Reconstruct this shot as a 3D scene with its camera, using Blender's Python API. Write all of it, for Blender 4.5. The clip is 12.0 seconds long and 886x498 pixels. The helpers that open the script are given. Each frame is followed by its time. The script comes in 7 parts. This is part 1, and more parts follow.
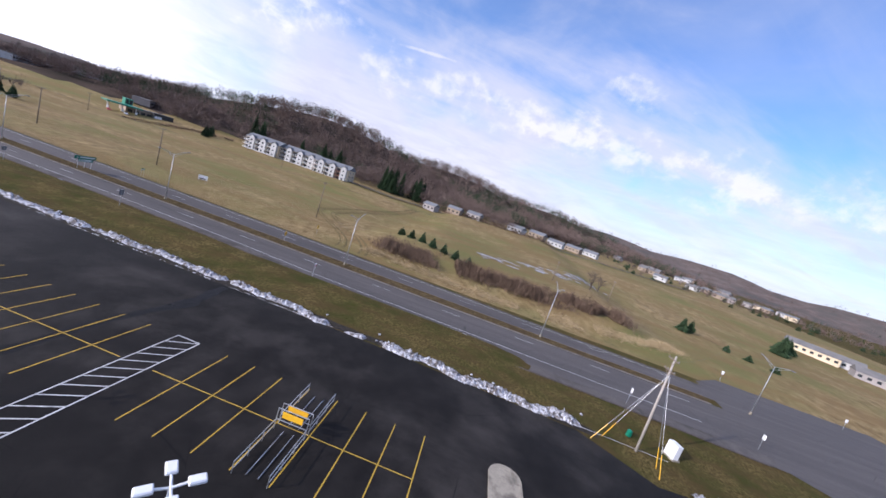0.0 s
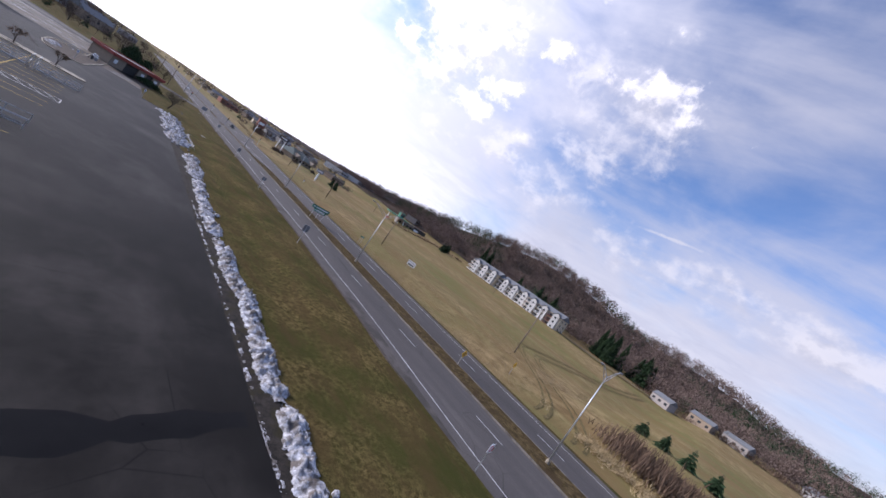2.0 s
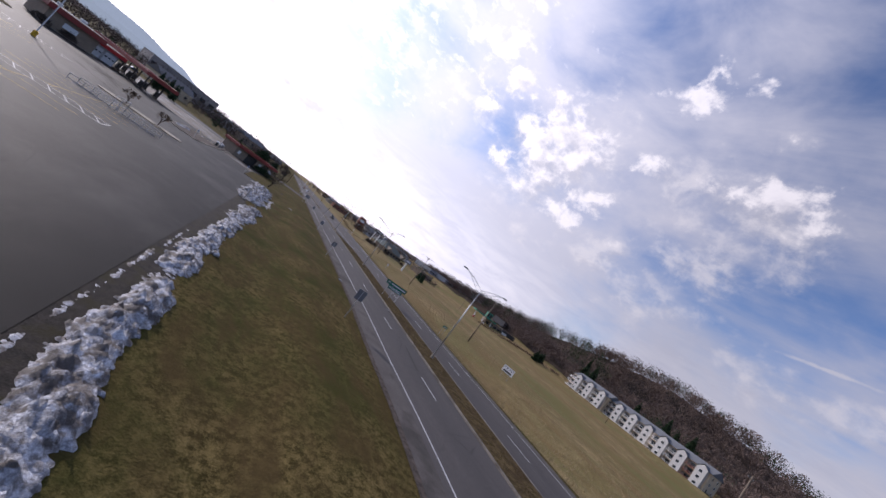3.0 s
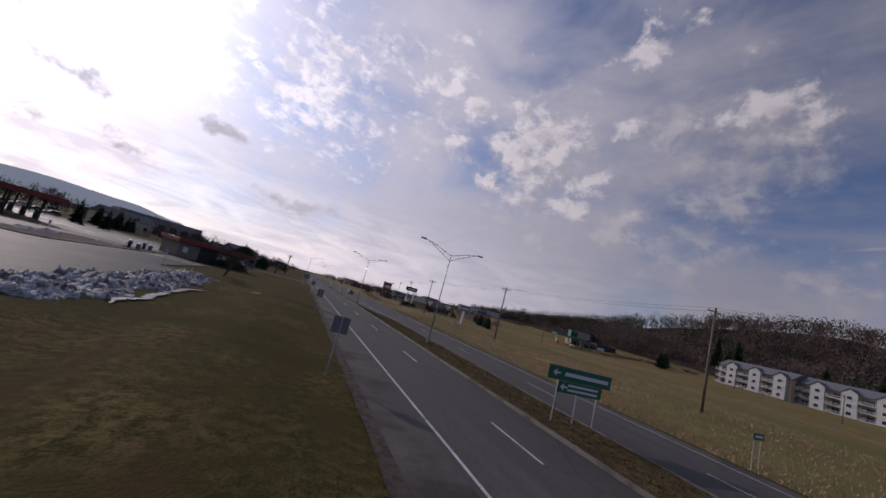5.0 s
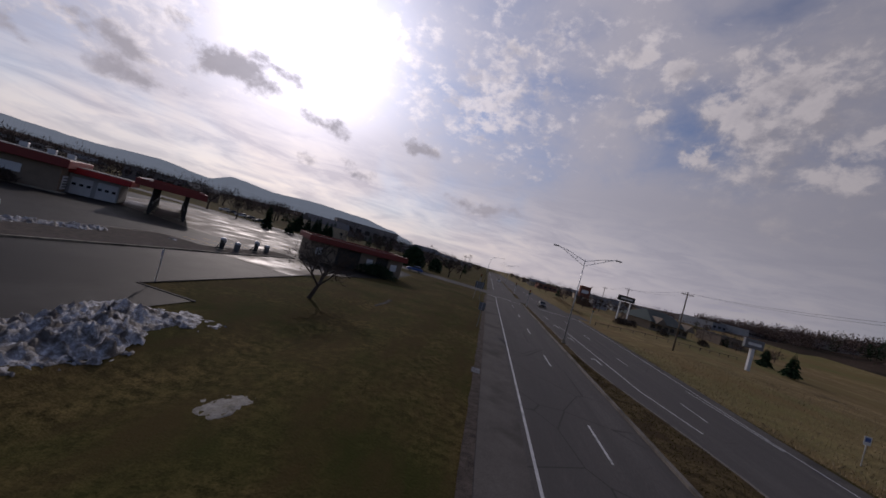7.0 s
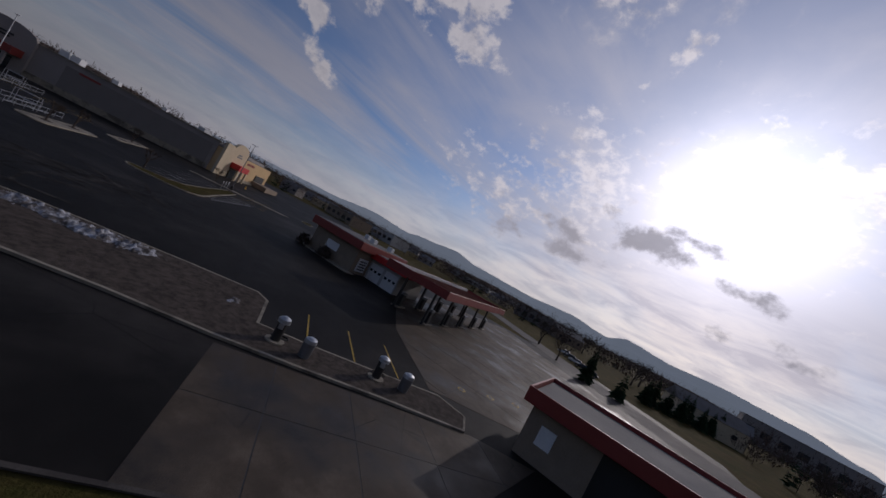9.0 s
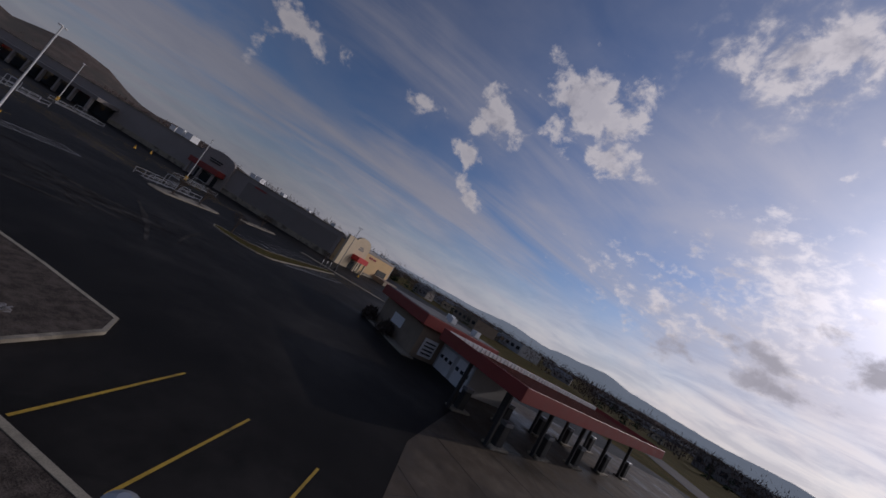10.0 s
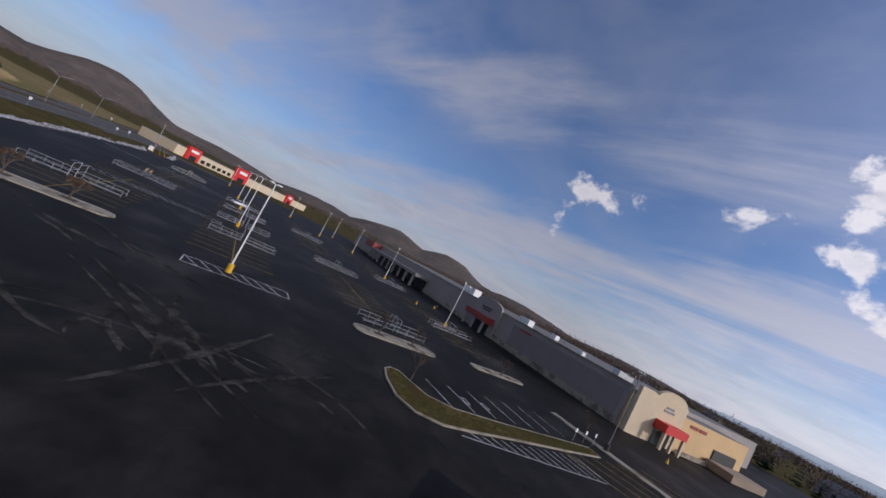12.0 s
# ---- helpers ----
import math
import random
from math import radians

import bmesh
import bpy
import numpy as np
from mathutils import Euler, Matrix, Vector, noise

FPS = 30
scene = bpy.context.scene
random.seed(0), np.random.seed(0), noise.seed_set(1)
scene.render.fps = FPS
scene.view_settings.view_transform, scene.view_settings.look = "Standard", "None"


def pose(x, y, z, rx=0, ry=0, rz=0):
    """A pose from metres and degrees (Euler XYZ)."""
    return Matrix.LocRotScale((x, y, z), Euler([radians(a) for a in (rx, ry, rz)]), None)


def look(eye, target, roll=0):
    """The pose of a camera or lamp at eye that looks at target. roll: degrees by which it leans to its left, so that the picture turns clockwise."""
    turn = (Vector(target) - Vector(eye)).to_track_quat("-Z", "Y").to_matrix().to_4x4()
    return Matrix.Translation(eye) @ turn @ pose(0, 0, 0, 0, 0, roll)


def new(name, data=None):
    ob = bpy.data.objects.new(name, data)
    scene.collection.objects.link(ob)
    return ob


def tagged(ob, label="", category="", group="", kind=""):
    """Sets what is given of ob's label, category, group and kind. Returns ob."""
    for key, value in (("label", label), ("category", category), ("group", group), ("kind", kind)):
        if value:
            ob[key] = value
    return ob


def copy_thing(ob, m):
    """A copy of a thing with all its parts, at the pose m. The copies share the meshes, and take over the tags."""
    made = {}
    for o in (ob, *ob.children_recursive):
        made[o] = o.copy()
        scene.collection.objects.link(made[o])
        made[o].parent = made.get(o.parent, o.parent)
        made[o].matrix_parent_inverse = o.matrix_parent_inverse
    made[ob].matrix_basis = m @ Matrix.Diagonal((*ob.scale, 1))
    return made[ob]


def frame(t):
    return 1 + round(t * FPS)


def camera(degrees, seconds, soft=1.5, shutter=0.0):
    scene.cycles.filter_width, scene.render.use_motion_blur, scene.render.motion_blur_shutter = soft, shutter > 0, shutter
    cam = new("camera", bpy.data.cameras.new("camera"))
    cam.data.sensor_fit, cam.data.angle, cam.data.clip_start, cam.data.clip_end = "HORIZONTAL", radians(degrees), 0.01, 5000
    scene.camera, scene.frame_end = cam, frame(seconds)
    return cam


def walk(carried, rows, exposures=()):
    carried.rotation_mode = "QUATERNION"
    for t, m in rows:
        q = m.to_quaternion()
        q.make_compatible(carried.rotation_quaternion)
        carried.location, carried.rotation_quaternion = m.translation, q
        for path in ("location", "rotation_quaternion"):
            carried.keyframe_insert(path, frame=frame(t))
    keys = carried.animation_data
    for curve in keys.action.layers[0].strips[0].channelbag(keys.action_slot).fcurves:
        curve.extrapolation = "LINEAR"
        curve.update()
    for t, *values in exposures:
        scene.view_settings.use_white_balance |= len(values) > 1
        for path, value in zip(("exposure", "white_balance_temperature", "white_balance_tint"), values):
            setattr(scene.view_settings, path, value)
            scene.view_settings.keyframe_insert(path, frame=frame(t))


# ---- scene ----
cam = camera(102.4, 12.0, soft=1.6)
PATH = (
    (0, pose(-74.57, -119.07, 22.80, 80.45, -18.43, -81.69)),
    (0.5, pose(-65.83, -116.12, 20.29, 80.14, -22.86, -73.53)),
    (1, pose(-57.03, -112.66, 18.30, 79.02, -27.28, -61.17)),
    (1.5, pose(-48.86, -108.35, 15.90, 83.29, -30.77, -52.19)),
    (2, pose(-40.30, -101.85, 12.99, 88.41, -34.12, -45.65)),
    (2.5, pose(-32.50, -93.40, 10.51, 91.91, -35.92, -37.04)),
    (3, pose(-26.41, -84.55, 8.54, 95.37, -37.23, -29.11)),
    (3.2, pose(-24.44, -80.54, 7.96, 95.90, -36.27, -26.26)),
    (4.8, pose(-16.24, -44.37, 4.41, 99.77, -17.53, -23.35)),
    (5, pose(-15.65, -39.86, 4.48, 99.32, -15.03, -22.34)),
    (5.5, pose(-14.97, -29.65, 4.52, 98.55, -8.99, -19.90)),
    (6, pose(-14.35, -20.06, 5.08, 97.17, -4.72, -12.80)),
    (6.5, pose(-13.44, -9.91, 5.88, 93.64, -7.88, -3.76)),
    (7, pose(-13.04, 0.50, 6.65, 90.99, -15.58, 7.57)),
    (7.5, pose(-13.67, 11.27, 7.29, 91.12, -25.53, 24.58)),
    (7.7, pose(-14.16, 15.35, 7.44, 91.17, -29.50, 33.52)),
    (9.3, pose(-27.52, 42.43, 8.47, 93.44, -27.76, 76.35)),
    (9.5, pose(-30.35, 44.81, 8.45, 94.32, -28.57, 81.96)),
    (10, pose(-37.56, 49.68, 7.82, 97.58, -30.83, 93.94)),
    (10.5, pose(-45.17, 52.69, 8.10, 99.04, -35.49, 109.97)),
    (11, pose(-52.69, 53.35, 8.12, 99.40, -40.32, 126.27)),
    (11.5, pose(-59.27, 51.24, 8.84, 95.95, -36.20, 139.39)),
    (12, pose(-64.24, 45.87, 11.23, 93.61, -27.26, 148.01)),
)

EXPOSURES = ((0, 0.56, 5950, 20), (1.5, 0.46, 5950, 20), (2.5, 0.03, 6100, 21), (3.2, -0.3, 6200, 22), (4.8, -1.08, 6350, 24), (5.5, -1.29, 6350, 23), (6.5, -1.52, 6400, 22), (7.5, -1.76, 6450, 22), (9.5, -1.83, 6200, 20), (10.5, -1.45, 6300, 21), (11.2, -1.0, 6300, 20), (12, -0.57, 6150, 18))
walk(cam, PATH, EXPOSURES)

# ---- light ----
SUN_AZ, SUN_EL = radians(-34.5), radians(24)   # azimuth from +y towards +x
SUN_DIR = Vector((math.sin(SUN_AZ) * math.cos(SUN_EL), math.cos(SUN_AZ) * math.cos(SUN_EL), math.sin(SUN_EL)))
sun_data = bpy.data.lights.new("sun", "SUN")
sun_data.energy, sun_data.angle, sun_data.color = 3.1, radians(0.6), (1.0, 0.93, 0.82)
sun = new("sun", sun_data)
sun.matrix_world = look(SUN_DIR * 100, (0, 0, 0))


def node(nt, kind, **settings):
    n = nt.nodes.new(kind)
    for k, v in settings.items():
        if k in n.inputs.keys():
            n.inputs[k].default_value = v
    return n


def math_node(nt, op, a, b=None, clamp=False):
    n = nt.nodes.new("ShaderNodeMath")
    n.operation, n.use_clamp = op, clamp
    for i, v in ((0, a), (1, b)):
        if v is None:
            continue
        if isinstance(v, (int, float)):
            n.inputs[i].default_value = v
        else:
            nt.links.new(v, n.inputs[i])
    return n.outputs[0]


def ramp(nt, fac, stops):
    n = nt.nodes.new("ShaderNodeValToRGB")
    e = n.color_ramp.elements
    while len(e) < len(stops):
        e.new(0.5)
    for el, (p, c) in zip(e, stops):
        el.position, el.color = p, (*c, 1) if len(c) == 3 else c
    nt.links.new(fac, n.inputs[0])
    return n.outputs[0]


def mix(nt, fac, a, b, blend="MIX"):
    n = nt.nodes.new("ShaderNodeMixRGB")
    n.blend_type = blend
    for i, v in enumerate((fac, a, b)):
        if isinstance(v, (int, float)):
            n.inputs[i].default_value = v
        elif isinstance(v, tuple):
            n.inputs[i].default_value = (*v, 1)
        else:
            nt.links.new(v, n.inputs[i])
    return n.outputs[0]


def build_world():
    """Blue winter sky with a veil round the sun, soft cloud groups, thin streaks and low haze."""
    w = bpy.data.worlds.new("sky")
    scene.world = w
    w.use_nodes = True
    nt = w.node_tree
    nt.nodes.clear()
    out, bg = node(nt, "ShaderNodeOutputWorld"), node(nt, "ShaderNodeBackground")
    sky = nt.nodes.new("ShaderNodeTexSky")
    sky.sky_type, sky.sun_disc = "NISHITA", False
    sky.sun_elevation, sky.sun_rotation = SUN_EL, SUN_AZ
    sky.air_density, sky.dust_density, sky.ozone_density = 1.0, 0.6, 3.0
    tc = nt.nodes.new("ShaderNodeTexCoord")
    direction = tc.outputs["Generated"]
    sep = nt.nodes.new("ShaderNodeSeparateXYZ")
    nt.links.new(direction, sep.inputs[0])
    up = math_node(nt, "MAXIMUM", sep.outputs[2], 0.0)
    den = math_node(nt, "ADD", up, 0.13)
    plane = nt.nodes.new("ShaderNodeCombineXYZ")
    nt.links.new(math_node(nt, "DIVIDE", sep.outputs[0], den), plane.inputs[0])
    nt.links.new(math_node(nt, "DIVIDE", sep.outputs[1], den), plane.inputs[1])

    def vec(op, a, b=None):
        n = nt.nodes.new("ShaderNodeVectorMath")
        n.operation = op
        for i, v in ((0, a), (1, b)):
            if isinstance(v, (tuple, Vector)):
                n.inputs[i].default_value = v
            elif v is not None:
                nt.links.new(v, n.inputs[i])
        return n

    d_sun = math_node(nt, "MAXIMUM", vec("DOT_PRODUCT", direction, SUN_DIR).outputs["Value"], 0.0)

    def fbm(v, scale, detail, rough, dist=0.0, place=(0, 0, 0), stretch=(1, 1, 1), turn=0.0):
        mp = nt.nodes.new("ShaderNodeMapping")
        mp.vector_type = "TEXTURE"
        mp.inputs["Location"].default_value, mp.inputs["Scale"].default_value = place, stretch
        mp.inputs["Rotation"].default_value = (0, 0, turn)
        nt.links.new(v, mp.inputs["Vector"])
        n = node(nt, "ShaderNodeTexNoise", Scale=scale, Detail=detail, Roughness=rough, Distortion=dist)
        nt.links.new(mp.outputs[0], n.inputs["Vector"])
        return n

    # directions bent a little, so that no cloud keeps a plain oval outline
    warp = fbm(direction, 5.0, 5, 0.55)
    bent = vec("ADD", direction, vec("SCALE", vec("SUBTRACT", warp.outputs["Color"], (0.5, 0.5, 0.5)).outputs[0]).outputs[0])
    bent.inputs[1].links[0].from_node.inputs["Scale"].default_value = 0.14
    bent = bent.outputs[0]

    def blob(az, el, wide, high, weight=1.0, tilt=0.0, source=None):
        """1 in the middle of a cloud, 0 on its rim; azimuth from +y, half width, half height and tilt in degrees."""
        a, e, q = radians(az), radians(el), radians(tilt)
        c = Vector((math.sin(a) * math.cos(e), math.cos(a) * math.cos(e), math.sin(e)))
        east = Vector((math.cos(a), -math.sin(a), 0))
        north = c.cross(east) * -1
        u, v = east * math.cos(q) + north * math.sin(q), north * math.cos(q) - east * math.sin(q)
        mp = nt.nodes.new("ShaderNodeMapping")
        mp.vector_type = "TEXTURE"
        mp.inputs["Location"].default_value = c
        mp.inputs["Rotation"].default_value = Matrix((c, u, c.cross(u))).transposed().to_euler()
        mp.inputs["Scale"].default_value = (0.7, radians(wide), radians(high))
        nt.links.new(source or bent, mp.inputs["Vector"])
        d = vec("LENGTH", mp.outputs[0]).outputs["Value"]
        return math_node(nt, "MULTIPLY", math_node(nt, "SUBTRACT", 1.0, d), weight)

    def group(items):
        f = blob(*items[0])
        for it in items[1:]:
            f = math_node(nt, "MAXIMUM", f, blob(*it))
        return math_node(nt, "MAXIMUM", f, -1.0)

    def ease(v, a, b, top=1.0):
        r = nt.nodes.new("ShaderNodeMapRange")
        r.interpolation_type = "SMOOTHSTEP"
        r.inputs["From Min"].default_value, r.inputs["From Max"].default_value, r.inputs["To Max"].default_value = a, b, top
        nt.links.new(v, r.inputs["Value"])
        return r.outputs[0]

    def swell(field, a, n, b):
        return math_node(nt, "ADD", math_node(nt, "MULTIPLY", field, a), math_node(nt, "MULTIPLY", math_node(nt, "SUBTRACT", n, 0.5), b))

    def times(c, k):
        return mix(nt, 1.0, c, k, "MULTIPLY")

    # light of the clouds, stronger towards the sun
    lum = math_node(nt, "ADD", math_node(nt, "MULTIPLY", d_sun, 4.5), math_node(nt, "MULTIPLY", math_node(nt, "POWER", d_sun, 3.0), 5.5))
    lum = math_node(nt, "ADD", lum, math_node(nt, "MULTIPLY", math_node(nt, "POWER", d_sun, 16.0), 6.5))
    lum = math_node(nt, "ADD", lum, math_node(nt, "MULTIPLY", math_node(nt, "POWER", d_sun, 55.0), 30.0))
    near = math_node(nt, "POWER", d_sun, 2.0)
    low = ease(sep.outputs[2], 0.34, 0.0)
    warm = mix(nt, math_node(nt, "MULTIPLY", low, near), (1.0, 0.985, 0.985), (1.0, 0.90, 0.77))

    def lit(base):
        return times(warm, math_node(nt, "ADD", lum, base))

    # clear sky
    blue = times(times(sky.outputs[0], (0.82, 1.07, 1.32)), math_node(nt, "ADD", math_node(nt, "MULTIPLY", near, 0.9), 1.05))
    # veil: thin high cloud round the sun and along the horizon
    streak = fbm(plane.outputs[0], 1.5, 8, 0.58, 0.5, (3.1, 1.7, 0), (3.6, 1, 1), radians(112))
    haze = fbm(direction, 3.2, 6, 0.55, 0.3, (0.4, 1.1, 2.0), (1, 1, 0.55))
    veil_zone = group([(24, 10, 50, 24, 1.5), (-34, 14, 36, 20, 1.4), (70, 7, 50, 10, 1.2), (20, 38, 60, 26, 0.65), (50, 24, 26, 18, 0.6)])
    veil_m = ease(swell(veil_zone, 0.75, haze.outputs["Fac"], 1.6), -0.15, 0.75, 0.9)
    thin_zone = group([(100, 14, 46, 7, 1.6, -3), (128, 9, 30, 6, 1.2), (92, 21, 30, 5, 0.9), (-138, 10, 60, 8, 1.5, 4), (172, 13, 34, 7, 1.2, -6), (-165, 24, 26, 7, 0.8, 12), (-105, 13, 40, 8, 1.3, 4), (-120, 26, 30, 6, 0.6, 10), (-70, 34, 26, 10, 0.8, 20), (60, 36, 40, 14, 0.7), (0, 45, 40, 20, 0.6)])
    thin_m = ease(swell(thin_zone, 0.45, streak.outputs["Fac"], 2.1), -0.05, 0.75, 0.8)
    low_m = ease(sep.outputs[2], 0.21, -0.02, 0.85)
    sun_m = math_node(nt, "MULTIPLY", math_node(nt, "POWER", d_sun, 6.0), 0.62, True)
    cover = mix(nt, 1.0, mix(nt, 1.0, mix(nt, 1.0, veil_m, thin_m, "SCREEN"), low_m, "SCREEN"), sun_m, "SCREEN")
    cover = mix(nt, 1.0, cover, ramp(nt, haze.outputs["Fac"], [(0.3, (0.05, 0.05, 0.05)), (0.7, (0.28, 0.28, 0.28))]), "SCREEN")
    rows = fbm(direction, 7.0, 9, 0.64, 0.5, (2.2, 5.1, 0.4), (1, 1, 0.2))
    wave = mix(nt, math_node(nt, "MULTIPLY", ease(sep.outputs[2], 0.30, 0.06), math_node(nt, "ADD", math_node(nt, "MULTIPLY", near, 0.65), 0.35)), (1, 1, 1), ramp(nt, rows.outputs["Fac"], [(0.38, (0.74, 0.74, 0.79)), (0.50, (0.98, 0.97, 0.97)), (0.62, (1.20, 1.16, 1.08))]))
    colour = mix(nt, cover, blue, times(times(lit(math_node(nt, "ADD", math_node(nt, "MULTIPLY", ease(sep.outputs[2], 0.26, 0.02), math_node(nt, "ADD", math_node(nt, "MULTIPLY", d_sun, 6.0), 0.4)), 5.2)), (0.955, 0.98, 1.06)), wave))

    # cloud relief: the side towards the sun is lighter than the far side
    lump = fbm(direction, 13.0, 10, 0.60, 0.15, (1.3, 0.7, 2.1), (1, 1, 0.8)).outputs["Fac"]
    offset = vec("ADD", direction, SUN_DIR * 0.022 + Vector((0, 0, 0.012))).outputs[0]
    lump_off = fbm(offset, 13.0, 10, 0.60, 0.15, (1.3, 0.7, 2.1), (1, 1, 0.8)).outputs["Fac"]
    relief = math_node(nt, "SUBTRACT", lump, lump_off)
    fleck = fbm(direction, 27.0, 6, 0.6, 0.2, (4.3, 2.7, 0.6), (1, 1, 0.62)).outputs["Fac"]

    def shaded(base, deep, field):
        c = times(lit(base), ramp(nt, math_node(nt, "ADD", math_node(nt, "MULTIPLY", relief, 2.4), 0.5), [(0.18, (0.72, 0.73, 0.77)), (0.62, (1.06, 1.05, 1.04))]))
        return times(c, mix(nt, ease(field, 0.35, 1.2), (1, 1, 1), deep))

    # broad soft clouds
    soft_f = swell(group([(31, 25, 14, 11, 1.0, 20), (61, 30, 8, 7, 0.9), (57, 22, 6, 5, 0.8), (48, 17, 14, 4, 0.6, -8), (72, 14, 9, 3, 0.7), (98, 13, 20, 3.2, 0.9, -3), (122, 12, 13, 3, 0.9, -4), (104, 20, 6, 2, 0.5), (18, 26, 7, 5, 0.6), (-61, 47, 12, 8, 0.8), (50, 30, 6, 6, 0.5)]), 0.85, lump, 2.6)
    colour = mix(nt, ease(soft_f, -0.05, 0.95, 0.78), colour, shaded(6.6, (0.90, 0.91, 0.93), soft_f))
    # altocumulus: small flecks on the sun's flanks
    fleck_f = swell(group([(-7, 25, 15, 9, 1.0, 10), (-54, 20, 11, 8, 1.0, -12), (-28, 27, 18, 7, 0.9), (-66, 15, 9, 5, 0.7), (6, 33, 10, 5, 0.4)]), 0.55, math_node(nt, "ADD", math_node(nt, "MULTIPLY", fleck, 0.7), math_node(nt, "MULTIPLY", lump, 0.3)), 3.2)
    colour = mix(nt, ease(fleck_f, 0.0, 0.7, 0.85), colour, shaded(10.0, (0.97, 0.97, 0.98), fleck_f))
    # single cumulus clouds
    puff_f = swell(group([(-88, 35, 7.6, 6.4, 1.25), (-81, 29.5, 5.5, 1.9, 0.95, 8), (-101, 28, 4.4, 3.4, 1.0), (-113, 23, 2.6, 3.6, 0.8, 25), (-103, 22, 3.0, 2.0, 0.85), (-99, 16.5, 3.0, 1.5, 0.6, -30), (-132, 21, 4.6, 1.8, 0.75, 6), (-136, 16, 1.8, 2.6, 0.6, 30), (-54, 35, 1.4, 0.8, 0.7), (-61, 47, 8, 5, 0.9), (-50, 40, 3, 2, 0.7), (45, 40.5, 4.2, 4.2, 0.85), (21, 31.5, 2.8, 1.8, 0.75), (-4, 31, 2.6, 1.6, 0.7), (45, 30, 2.8, 2.0, 0.7), (31, 28, 7.5, 6, 1.0, 20), (25, 22, 5, 4, 0.75), (38, 22, 6, 4, 0.75), (62, 33, 4.5, 3.0, 0.7, 15), (12, 32, 4, 2, 0.55), (17, 27, 3, 2, 0.5)]), 0.8, lump, 3.4)
    colour = mix(nt, ease(puff_f, 0.05, 0.62, 0.93), colour, shaded(8.2, (0.86, 0.87, 0.90), puff_f))
    # a short contrail
    trail = ease(swell(blob(73.5, 17.6, 5.0, 0.30, 1.0, 5, direction), 0.9, fleck, 1.6), 0.0, 0.7, 0.55)
    colour = mix(nt, trail, colour, lit(6.2))
    # thick grey clouds below the sun
    thick_f = swell(group([(-42.5, 15.8, 6.8, 2.6, 1.0, -14), (-31, 13.3, 3.6, 1.3, 1.0, -10), (-15, 14.8, 2.8, 0.9, 0.9), (-51, 10.5, 4.5, 1.4, 0.8), (-61, 9.5, 4, 1.2, 0.8), (-38, 18.5, 3.5, 1.4, 0.6), (-56, 14, 4, 1.2, 0.6, -10), (-24, 9, 6, 0.9, 0.6), (-4, 9, 7, 0.9, 0.5)]), 0.9, lump, 3.0)
    colour = mix(nt, ease(thick_f, -0.1, 0.6, 0.85), colour, mix(nt, fleck, (11.2, 11.0, 11.4), (7.6, 7.6, 8.4)))
    nt.links.new(colour, bg.inputs[0])
    bg.inputs[1].default_value = 0.11
    nt.links.new(bg.outputs[0], out.inputs[0])


build_world()


